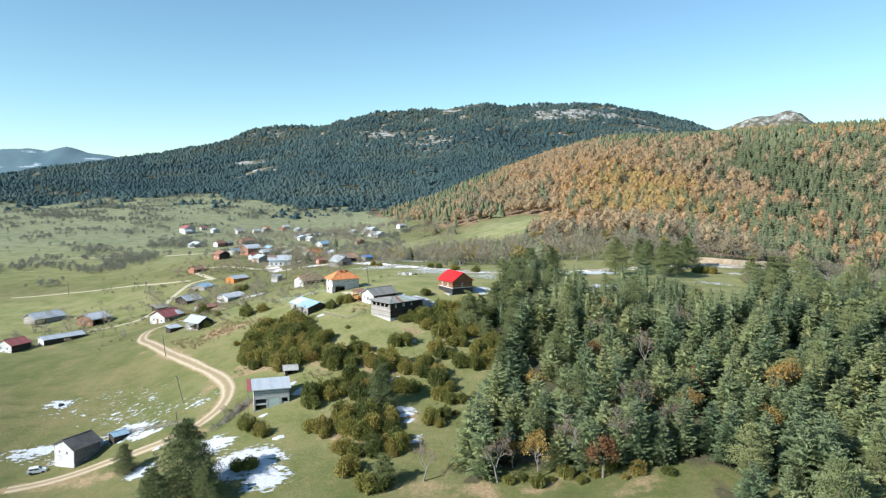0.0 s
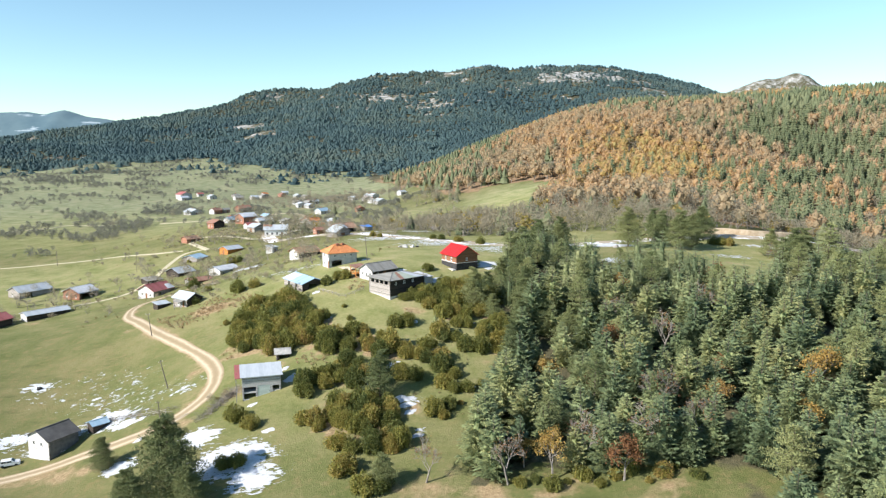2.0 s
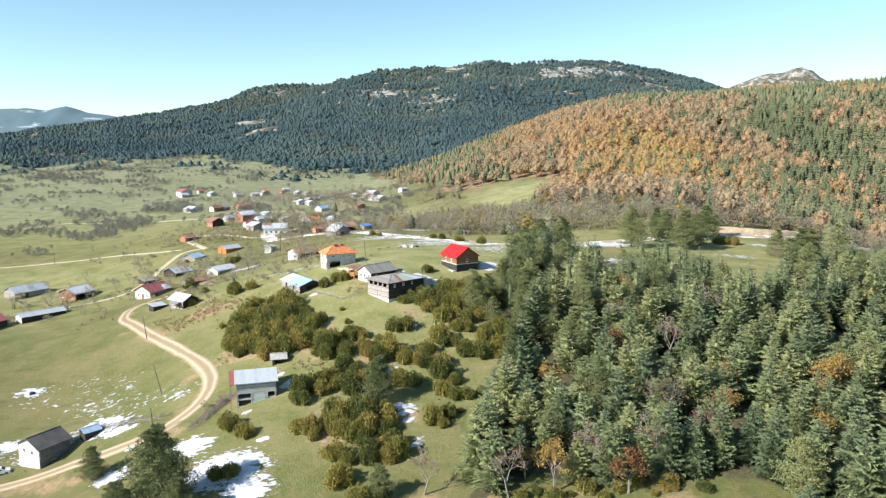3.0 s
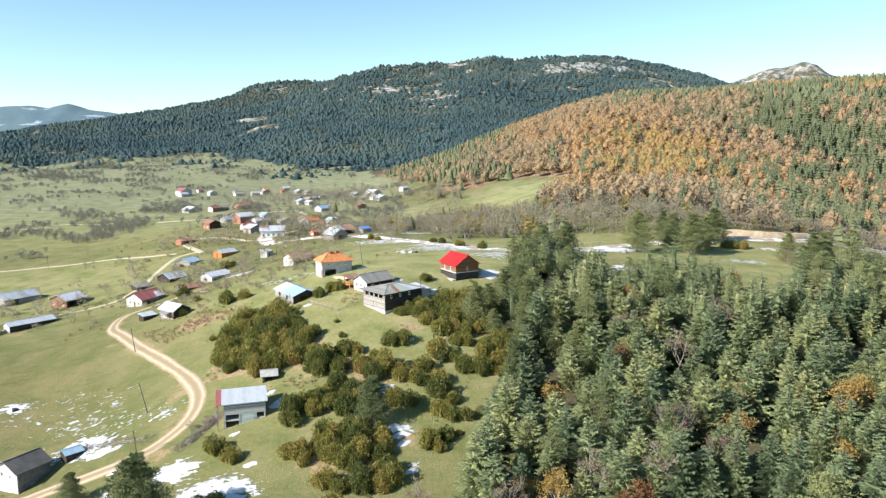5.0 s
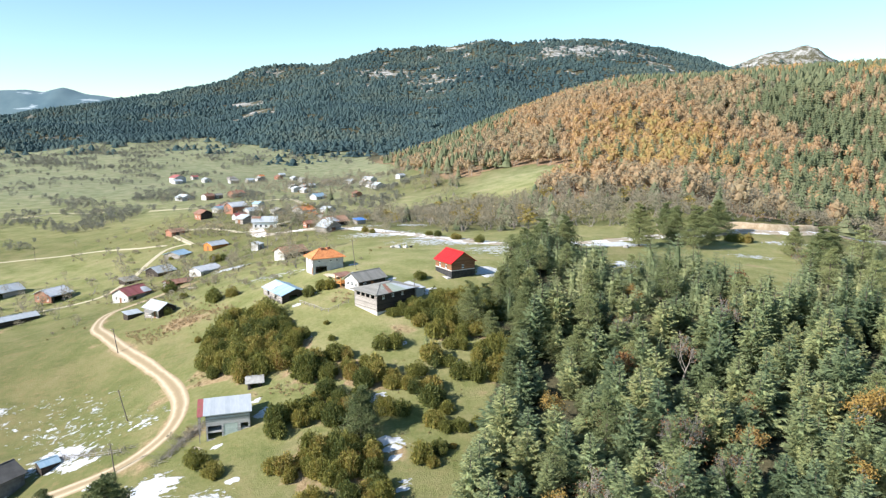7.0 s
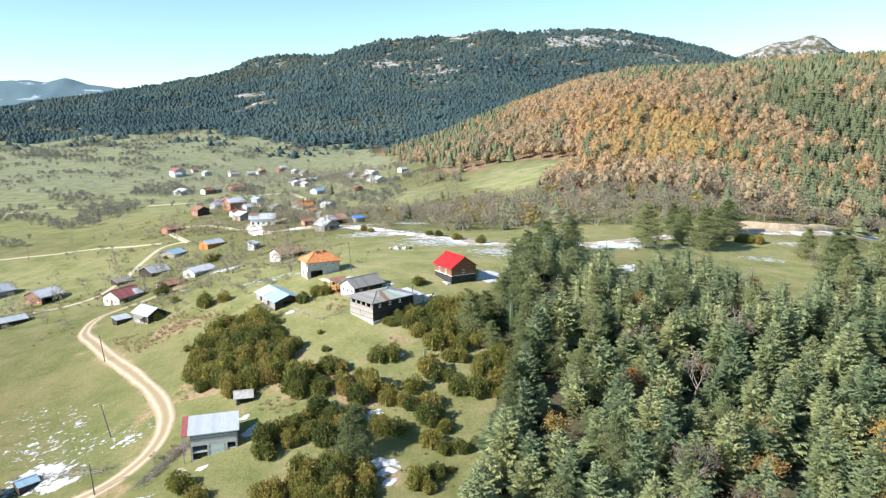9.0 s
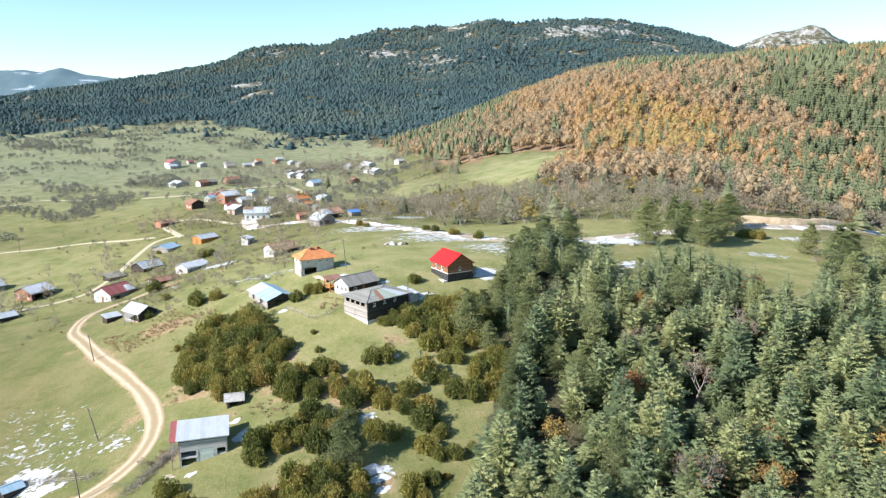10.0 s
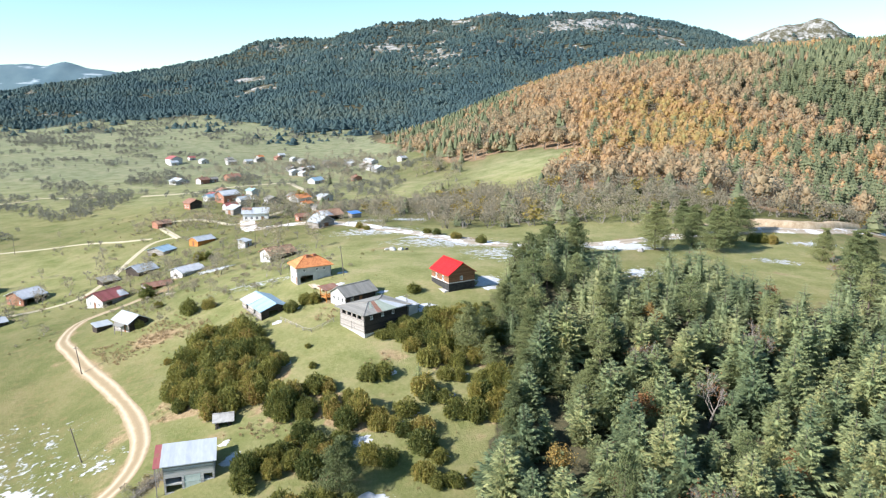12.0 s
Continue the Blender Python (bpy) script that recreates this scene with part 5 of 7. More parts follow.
    house("barn", "dark timber barn with a pale metal roof", "barn", -118.2, 295.0, 60, 8.0, 8.0, 2.1, DARK_WOOD, "gable", PALE_SHEET, 1.7, "x", 0.5)
    house("barn", "low open barn with a grey sheet roof", "barn", -128.5, 289.0, 50, 6.0, 6.0, 1.6, DARK_WOOD, "mono", GREY_SHEET, 0.5, "x", 0.4)
    house("shed", "grey shed with a pale blue sheet roof", "shed", -119.8, 319.6, 74, 7.2, 8.0, 2.2, GREY_WOOD, "gable", BLUE_SHEET, 1.2, "x", 0.5, openings=[(3, 3.0, 0.8, 0.9, 0.9, "w")])
    o = house("shed", "bright orange timber shed with a pale roof", "shed", -107.0, 323.3, 55, 8.0, 6.4, 2.5, ORANGE_WOOD, "gable", PALE_SHEET, 1.2, "x", 0.4, openings=[(3, 2.4, 0.0, 1.4, 2.0, "d")])
    left = house("house", "old brick house with a white snow-dusted roof", "house", -149.6, 275.6, 68, 8.4, 9.4, 3.0, [DARK_WOOD, OLD_BRICK, OLD_BRICK, OLD_BRICK], "gable", PALE_SHEET, 1.8, "x", 0.6,
                 openings=[(3, 1.6, 0.9, 0.9, 1.1, "w"), (3, 4.2, 0.0, 1.8, 2.0, "d"), (3, 6.8, 0.9, 0.9, 1.1, "w"), (0, 1.0, 0.2, 5.0, 2.2, "o")])
    snow_cover(left, pose(0, 0, 3.1), [(-0.5, -0.4, 0.0), (8.8, -0.4, 0.0), (8.8, 4.6, 1.78), (-0.5, 4.6, 1.78)], 15, 0.06)
    house("barn", "long grey barn with a white sheet roof in the valley", "barn", -178.0, 282.1, 60, 13.0, 9.0, 2.6, GREY_WOOD, "gable", PALE_SHEET, 1.9, "x", 0.5, openings=[(0, 2.0, 0.2, 3.0, 2.0, "o"), (3, 3.0, 0.9, 1.0, 1.0, "w")])
    house("farmhouse", "whitewashed farmhouse with a faded red roof in the valley", "house", -158.0, 236.8, 70, 7.4, 7.6, 2.8, [DARK_WOOD, WHITEWASH, WHITEWASH, WHITEWASH], "gable", OLD_RED_SHEET, 1.6, "x", 0.4, openings=[(3, 1.6, 0.9, 0.9, 1.1, "w"), (3, 4.8, 0.9, 0.9, 1.1, "w")])
    house("stable", "long low stable with a white sheet roof beside the lane", "shed", -151.4, 245.2, 53, 14.4, 5.6, 2.2, [DARK_WOOD, DARK_WOOD, GREY_WOOD, WHITEWASH], "gable", PALE_SHEET, 0.9, "x", 0.4)


# ---- the village beyond: x, y, width, height, roof ----
VILLAGE = [(-140, 423, 6.2, 2.0, 3), (-158, 489, 6.6, 2.6, 4), (-119, 391, 5.6, 2.0, 1), (-117, 406, 5.6, 2.6, 0), (-129, 461, 4.8, 3.4, 3), (-94, 434, 7.6, 2.6, 5), (-84, 409, 4.4, 2.4, 5), (-70, 341, 4.2, 2.0, 4), (-106, 418, 6, 2.2, 2), (-134, 436, 6, 2.2, 0), (-150, 450, 5.5, 2.2, 1),
           (-100, 446, 6, 2.2, 2), (-84, 452, 6, 2.2, 0), (-76, 398, 5, 2.0, 2)]
FAR_HOUSES = [(-295, 727, 11, 4.4, 1), (-290, 716, 7, 2.4, 0), (-267, 733, 7, 2.6, 0), (-224, 573, 9.5, 2.2, 0), (-203, 569, 7, 2.8, 4), (-198, 578, 5, 2.4, 2), (-185, 581, 9, 2.8, 4), (-144, 608, 7, 2.6, 0), (-139, 620, 7, 2.8, 2), (-134, 604, 6, 2.2, 0), (-115, 564, 9, 2.2, 3),
              (-85, 561, 5.8, 2.4, 4), (-169, 740, 7, 2.8, 2), (-121, 720, 8, 2.4, 0), (-84, 640, 6, 2.8, 0), (-74, 601, 8, 2.4, 0), (-81, 612, 6, 2.4, 2), (-57, 627, 5.6, 2.6, 0), (-230, 798, 6, 2.6, 5), (-225, 741, 7, 2.4, 0), (-238, 727, 7.5, 2.4, 2), (-213, 818, 6, 2.4, 0),
              (-291, 763, 5.5, 2.4, 1), (-139, 645, 5, 2.2, 0), (-89, 627, 5.5, 2.2, 2), (-143, 735, 6, 2.4, 2), (-222, 765, 8, 2.6, 2), (-208, 792, 6, 2.6, 4), (-104, 655, 6, 2.4, 0), (-153, 640, 6, 2.2, 2), (-186, 770, 7, 2.4, 0), (-250, 760, 6, 2.4, 2), (-95, 690, 6, 2.4, 0), (-128, 684, 6, 2.4, 4)]


def far_village():
    rng = np.random.default_rng(12)
    kinds = [("small house under a white snow-dusted roof", PALE_SHEET, WHITEWASH), ("house with a faded red roof in the valley village", OLD_RED_SHEET, WHITEWASH), ("timber house with a grey sheet roof in the valley village", GREY_SHEET, GREY_WOOD),
             ("shed with a pale blue roof in the valley village", BLUE_SHEET, WHITEWASH), ("brick house with a rusty brown roof in the valley village", RUST_SHEET, OLD_BRICK), ("house with an orange tile roof in the valley village", ORANGE_TILE, WHITEWASH)]
    for x, y, wide, tall, code in VILLAGE + FAR_HOUSES:
        label, roof, wall = kinds[int(code)]
        wide, tall = wide * 1.12, tall * 1.2
        deep = wide * (0.75 + 0.3 * rng.random())
        house("house", label, "house", x, y, 34 + 26 * rng.random(), wide, deep, tall, [wall, wall, wall, WHITEWASH if rng.random() < 0.5 else wall], "gable", roof, wide * 0.2, "x" if rng.random() < 0.6 else "y", 0.5,
                    openings=[(3, deep * 0.2, 0.9, 0.8, 0.9, "w"), (3, deep * 0.62, 0.9, 0.8, 0.9, "w"), (0, wide * 0.45, 0.0, 1.0, 1.8, "d"), (0, wide * 0.12, 0.8, 0.8, 0.9, "w")], chimneys=[(wide * 0.5, deep * 0.55, wide * 0.2 + 0.9)] if rng.random() < 0.5 else (), group="houses of the valley village")
    a = house("house", "brick house with a broad white roof in the village", "house", -128.0, 412.0, 52, 9.6, 8.6, 4.4, [OLD_BRICK, OLD_BRICK, OLD_BRICK, OLD_BRICK], "gable", PALE_SHEET, 2.0, "x", 0.6, openings=[(3, 2.0, 2.0, 1.0, 1.1, "w"), (3, 5.5, 2.0, 1.0, 1.1, "w"), (0, 2.0, 1.0, 1.0, 1.1, "w"), (0, 6.0, 1.0, 1.0, 1.1, "w")])
    snow_cover(a, pose(0, 0, 4.5), [(-0.5, -0.5, 0.0), (9.5, -0.5, 0.0), (9.5, 4.0, 1.9), (-0.5, 4.0, 1.9)], 17, 0.08)
    house("barn", "grey barn with a white sheet roof in the village", "barn", -112.0, 380.0, 55, 8.4, 6.4, 2.8, GREY_WOOD, "gable", PALE_SHEET, 1.5, "y", 0.5, openings=[(3, 2.2, 0.0, 2.0, 2.1, "d")])
    house("house", "brown brick house with a white and rusty roof", "house", -141.0, 399.0, 50, 6.8, 6.8, 3.4, [DARK_WOOD, OLD_BRICK, OLD_BRICK, OLD_BRICK], "gable", RUST_SHEET, 1.6, "y", 0.6, openings=[(3, 1.2, 0.9, 0.9, 1.0, "w"), (3, 4.2, 0.9, 0.9, 1.0, "w")])
    house("house", "tumbledown house with a pale patched roof", "house", -143.0, 366.0, 52, 7.0, 6.0, 2.2, OLD_BRICK, "gable", OLD_TILE, 1.2, "x", 0.5, openings=[(0, 2.0, 0.2, 2.2, 1.7, "o")])
    m = house("prayer_house", "broad whitewashed hall with a snow-white roof", "hall", -102.0, 364.0, 14, 11.4, 7.0, 3.8, FRAME_WHITE, "gable", PALE_SHEET, 1.9, "x", 0.6,
              openings=[(0, 0.9 + 2.4 * k, 0.9, 1.1, 1.3, "w") for k in range(3)] + [(0, 8.2, 0.0, 1.2, 2.1, "d"), (3, 1.4, 1.0, 1.0, 1.3, "w"), (3, 4.4, 1.0, 1.0, 1.3, "w")])
    s = Soup()
    slab(s, [(-0.5, 2.0, 1.24), (4.0, 2.0, 1.24), (4.0, 3.5, 2.09), (-0.5, 3.5, 2.09)], 0.05)
    part("roof_strip", soup_mesh("roof_strip", s, RUST_SHEET), m, "rusty red patch of roofing", pose(0, 0, 3.83))
    t = new("minaret")
    tagged(t, "short slender white tower beside the hall", "tower")
    t.matrix_basis = pose(-108.0, 400.0, float(ground(-108, 400)) - 0.3)
    s = Soup()
    limb(s, (0, 0, 0), (0, 0, 5.6), 0.55, 0.45, 0, 10)
    part("shaft", soup_mesh("shaft", s, FRAME_WHITE), t)
    s = Soup()
    limb(s, (0, 0, 4.2), (0, 0, 4.5), 0.85, 0.85, 0, 10)
    part("gallery", soup_mesh("gallery", s, FRAME_WHITE), t)
    s = Soup()
    limb(s, (0, 0, 5.6), (0, 0, 7.2), 0.55, 0.02, 0, 10)
    part("spire", soup_mesh("spire", s, GREY_SHEET), t, "grey pointed cap")
    r = house("house", "house with a patched tile and snow roof by the upper road", "house", -57.5, 331.0, 41, 9.4, 8.0, 2.8, [DARK_WOOD, GREY_WOOD, GREY_WOOD, GREY_WOOD], "gable", OLD_TILE, 1.8, "x", 0.6, openings=[(0, 1.5, 0.8, 1.0, 1.1, "w"), (0, 5.5, 0.0, 2.2, 2.0, "o")])
    snow_cover(r, pose(0, 0, 2.9), [(-0.4, -0.4, 0.0), (4.6, -0.4, 0.0), (3.8, 3.6, 1.6), (-0.4, 3.6, 1.6)], 19)
    house("barn", "weathered grey barn with a gabled grey roof behind bare trees", "barn", -55.5, 315.0, 52, 7.6, 6.6, 2.6, GREY_WOOD, "gable", PALE_SHEET, 2.2, "y", 0.5, openings=[(0, 2.6, 0.0, 2.2, 2.1, "d")])


house("shed", "small shed under bright blue sheeting by the upper road", "shed", -46.5, 336.5, 40, 4.4, 3.6, 2.0, GREY_WOOD, "mono", TARP_BLUE, 0.5, "x", 0.3)
knoll_houses()
slope_houses()
far_village()


# ---- tracks and roads ----
def track_material(name, rut, middle, verge, snowy=0.0):
    m, t, s = nodes_of(name)
    where = place_of(t)
    across = add(t, "Attribute", attribute_name="tone").outputs["Fac"]
    wob = noise_of(t, where, 0.5, 5, 0.6)
    fine = noise_of(t, where, 2.5, 5, 0.65)
    v = maths(t, "ADD", across, maths(t, "MULTIPLY", maths(t, "SUBTRACT", wob, 0.5), 0.16))
    colour = ramp(t, v, [(0.02, verge), (0.16, middle), (0.28, rut), (0.40, middle), (0.5, tuple(c * 0.86 for c in middle)), (0.60, middle), (0.72, rut), (0.84, middle), (0.98, verge)])
    colour = mix(t, maths(t, "MULTIPLY", fine, 0.45), colour, tuple(c * 0.6 for c in middle))
    if snowy:
        streak = noise_of(t, where, 0.16, 6, 0.65)
        colour = mix(t, ramp(t, streak, [(0.62 - 0.25 * snowy, (0, 0, 0)), (0.68 - 0.25 * snowy, (1, 1, 1))]), colour, (0.82, 0.84, 0.88))
    t.links.new(colour, s.inputs["Base Color"])
    s.inputs["Roughness"].default_value = 0.95
    s.inputs["Specular IOR Level"].default_value = 0.1
    bump(t, s, maths(t, "ADD", fine, wob), 0.6, 0.12)
    return m


def smooth_line(points, step):
    """A curve through the points, cut into even steps."""
    p = np.asarray(points, float)
    p = np.concatenate([[2 * p[0] - p[1]], p, [2 * p[-1] - p[-2]]])
    out = []
    for a, b, c, d in zip(p, p[1:], p[2:], p[3:]):
        n = max(2, int(np.linalg.norm(c - b) / step))
        for t in np.arange(n) / n:
            out.append(0.5 * (2 * b + (c - a) * t + (2 * a - 5 * b + 4 * c - d) * t**2 + (3 * b - a - 3 * c + d) * t**3))
    return np.array(out + [p[-2]])


def road(name, label, points, width, mat, lift=0.07, step=1.2, seed=0):
    line = smooth_line(points, step)
    d = np.gradient(line, axis=0)
    side = np.stack([-d[:, 1], d[:, 0]], 1) / np.linalg.norm(d, axis=1)[:, None]
    k = np.arange(len(line))
    cuts = 9
    left = width / 2 * (0.8 + 0.45 * rough_noise(k * step, k * 0, 9, seed))
    right = width / 2 * (0.8 + 0.45 * rough_noise(k * step, k * 0 + 50, 9, seed))
    u = np.linspace(-1, 1, cuts)
    off = np.where(u[None] < 0, u[None] * left[:, None], u[None] * right[:, None])
    xy = line[:, None] + side[:, None] * off[..., None]
    edge = 1 - np.abs(u) ** 4
    z = ground(xy[..., 0], xy[..., 1]) + lift * edge[None] - 0.12 * (1 - edge[None])
    i = (np.arange(len(line) - 1)[:, None] * cuts + np.arange(cuts - 1)).ravel()
    me = mesh_of(name, np.concatenate([xy, z[..., None]], -1).reshape(-1, 3), np.stack([i, i + cuts, i + cuts + 1, i + 1], 1)[:, ::-1], [mat], True, np.tile((u + 1) / 2, len(line)))
    return tagged(new(name, me), label, "road", kind="structure")


DUST = track_material("pale_track", (0.56, 0.475, 0.35), (0.335, 0.262, 0.165), (0.25, 0.205, 0.105))
SNOWY = track_material("snowy_road", (0.50, 0.44, 0.36), (0.40, 0.34, 0.26), (0.26, 0.24, 0.13), 0.42)
VALLEY_PATH = track_material("valley_path", (0.58, 0.53, 0.40), (0.47, 0.42, 0.29), (0.30, 0.29, 0.14))
road("track", "winding pale dirt track with two worn ruts", TRACK, 4.6, DUST, seed=2)
road("lane", "pale farm lane between field and houses", LANE, 2.6, VALLEY_PATH, 0.1, 2.0, 3)
road("valley_road", "pale dirt road across the valley pasture", VALLEY_ROAD, 2.4, VALLEY_PATH, 0.16, 2.0, 4)
road("upper_road", "dirt road streaked with old snow along the knoll", UPPER_ROAD, 8.5, SNOWY, 0.1, 1.6, 5)
road("village_road", "narrow dirt road between the village houses", VILLAGE_ROAD, 3.2, VALLEY_PATH, 0.2, 2.0, 6)
road("far_road", "pale road through the valley village", FAR_ROAD, 5.0, VALLEY_PATH, 0.3, 3.0, 7)
road("field_path", "faint pale path across the pasture", FIELD_PATH, 3.0, VALLEY_PATH, 0.3, 3.0, 8)

# ---- woods far off ----
def far_woods():
    rng = np.random.default_rng(5)
    cones = [ragged_cone(k, 1.0, 0.76 + 0.06 * (k % 4), 2, 5) for k in range(9)]
    thin = [ragged_cone(k + 20, 1.0, 0.85, 2, 5) for k in range(7)]

    def dense(x, y):
        w = smooth(0, 40, y - mountain_edge(x) + 110 * (rough_noise(x, y, 90, 31) - 0.5))
        gap = (1 - 0.8 * smooth(0.3, 0.6, rocky(x, y) + 1.1 * (rough_noise(x, y, 60, 77) - 0.5))) * (1 - 0.9 * smooth(0.68, 0.73, rough_noise(x, y, 70, 79)))
        seen = (np.abs(x) < 0.72 * y + 120)
        stray = 0.16 * smooth(-190, -40, y - mountain_edge(x)) * smooth(0.45, 0.6, rough_noise(x, y, 40, 33, 2))
        return np.maximum(w * gap * 0.96, stray) * seen

    x1, y1 = scatter(-1250, 1000, 930, 1700, 5.9, rng, dense)
    x2, y2 = scatter(-1900, 1500, 1700, 2700, 10.6, rng, dense)

    def rows(x, y, tall):
        t = tall * (0.40 + 0.95 * rng.random(len(x)) ** 1.4) * (0.65 + 0.7 * rough_noise(x, y, 75, 43, 2))
        # trees farther up take a lighter tone, standing in for haze
        tone = np.clip(1.7 * (rough_noise(x, y, 170, 41) - 0.5) + 0.9 * (rough_noise(x, y, 48, 45, 2) - 0.5) + 0.45 * rng.random(len(x)) + 0.22 + 0.15 * smooth(1500, 2400, y), 0, 1)
        return np.stack([x, y, t, t * (0.8 + 0.4 * rng.random(len(x))), tone], 1)

    strew("mountain_woods", cones, rows(x1, y1, 7.4), [HAZED_FIR], "dense dark green conifers on the mountain's lower slope", "forest", rng)
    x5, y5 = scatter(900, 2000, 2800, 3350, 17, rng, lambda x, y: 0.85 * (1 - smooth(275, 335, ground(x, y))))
    strew("ridge_woods", thin, rows(x5, y5, 12), [HAZED_FIR], "dark conifers below the bare rocky peak", "forest", rng)
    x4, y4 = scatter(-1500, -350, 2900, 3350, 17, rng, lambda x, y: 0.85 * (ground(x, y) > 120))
    strew("ridge_woods", thin, rows(x4, y4, 13), [HAZED_FIR], "dark conifers on the farther ridge", "forest", rng)
    strew("mountain_woods", thin, rows(x2, y2, 9.5), [HAZED_FIR], "dark conifers up to the mountain's crest", "forest", rng)


def hill_woods():
    """Russet beeches on the hill, conifers among and beside them, bare trees at its foot."""
    rng = np.random.default_rng(6)
    x, y = scatter(-170, 640, 315, 900, 6.4, rng, lambda x, y: (np.abs(x) < 0.72 * y + 40) * wooded(x, y) * (y < 905))
    h = ground_hill(x, y)
    n = rough_noise(x, y, 110, 51)
    # russet in the middle, green at the ends and to the right, grey and bare at the foot
    right = smooth(0.26, 0.50, x / y + 0.25 * (n - 0.5))
    left = 1 - smooth(0.0, 0.10, x / y + 0.16 * (n - 0.5))
    top = smooth(0.86, 0.98, h) * smooth(0.1, 0.25, x / y)
    green = np.clip(0.06 + 0.72 * right + 0.8 * left * (1 - smooth(0.5, 0.75, h)) + 0.75 * top, 0, 0.9)
    foot = 1 - smooth(10, 130, y - wood_edge(x) + 80 * (n - 0.5))
    pick = rng.random(len(x))
    cluster = smooth(0.36, 0.60, rough_noise(x, y, 46, 57, 3))
    is_green = pick < np.clip(green * (0.45 + 1.0 * cluster) + 0.02, 0, 0.93) * (1 - 0.5 * foot)
    is_bare = ~is_green & (rng.random(len(x)) < 0.22 + 0.33 * foot)
    is_rust = ~is_green & ~is_bare

    def rows(some, tall, wide, tone):
        t = tall * (0.78 + 0.38 * rng.random(some.sum()))
        return np.stack([x[some], y[some], t, t * wide * (0.85 + 0.4 * rng.random(some.sum())), np.clip(tone[some] + 0.4 * (rng.random(some.sum()) - 0.5), 0, 1)], 1)

    close = is_green & (y < 640) & (x / y > 0.12)
    is_green = is_green & ~close
    strew("hillside_firs", [tiered_fir(k + 320, 0.26 + 0.03 * (k % 4)) for k in range(10)], rows(close, 14.5, 0.95, 0.15 + 0.8 * rough_noise(x, y, 60, 61)), [HILL_FIR], "grey-green firs among the autumn trees on the near hillside", "forest", rng)
    strew("hill_conifers", [ragged_cone(k + 40, 1.0, 0.44, 5, 7) for k in range(6)], rows(is_green, 12.5, 0.62, 0.35 + 0.5 * rough_noise(x, y, 60, 61)), [HILL_FIR], "green firs and pines among autumn trees on the hillside", "forest", rng)
    xb, yb = scatter(20, 330, 312, 520, 9.5, rng, lambda x, y: 0.7 * smooth(0.22, 0.42, x / y + 0.2 * (rough_noise(x, y, 60, 67) - 0.5)) * (y > wood_edge(x) - 8) * smooth(0.38, 0.56, rough_noise(x, y, 34, 69)) * (np.abs(x) < 0.72 * y))
    big = 0.75 + 0.5 * rng.random(len(xb))
    strew("hill_foot_firs", [tiered_fir(k + 300, 0.26, 11, 16) for k in range(6)], np.stack([xb, yb, 15.0 * big, 14.0 * big, 0.1 + 0.8 * rng.random(len(xb))], 1), [HILL_FIR], "tall dark green firs at the foot of the autumn hill", "forest", rng)
    strew("autumn_woods", [puff_tree(k, 200, 0.44, 0.07, 0.02, True, 5) for k in range(12)], rows(is_rust, 12.0, 0.90, 0.14 + 0.76 * smooth(0.25, 0.75, rough_noise(x, y, 120, 63, 4))), [RUSSET, GREY_BARK], "russet and orange autumn beeches on the hillside", "forest", rng)
    strew("bare_woods", [puff_tree(k + 30, 130, 0.46, 0.075, 0.1) for k in range(8)], rows(is_bare, 10.0, 0.92, 0.2 + 0.6 * rough_noise(x, y, 40, 65)), [TWIGGY, GREY_BARK], "bare greyish brown trees at the hill's foot", "forest", rng)


far_woods()
hill_woods()

# ---- the near forest ----
FOREST = [(0.8, 133.8), (4.9, 139), (7.3, 147.8), (7.9, 157.5), (10.3, 167), (14.4, 175), (15, 183), (13, 190), (10, 200), (8.6, 205), (10, 216), (15, 230), (26, 240), (36, 236), (42, 222), (47, 216), (54, 232), (66, 236), (72, 222),
          (77, 208), (84, 206), (91, 216), (97, 226), (111, 230), (150, 235), (200, 260), (240, 270), (240, 80), (46, 80), (48, 112), (44, 125), (30, 126), (12, 124), (2, 122)]


def in_forest(x, y):
    return inside(x, y, FOREST) * (np.abs(x) < 0.72 * y + 26) * 0.97 * (((x - 28.5) / 5.5) ** 2 + ((y - 177) / 7) ** 2 > 1)


def with_wood(wood_green):
    """Needles and wood of a tree in one soup, for trees that are joined."""
    s = Soup()
    for soup, mat in ((wood_green[1], 0), (wood_green[0], 1)):
        if soup.v:
            v, f, _ = soup.arrays()
            s.add(v, f, mat)
    return s


def clear_away(things):
    for ob in things:
        for c in list(ob.children_recursive) + [ob]:
            bpy.data.objects.remove(c)


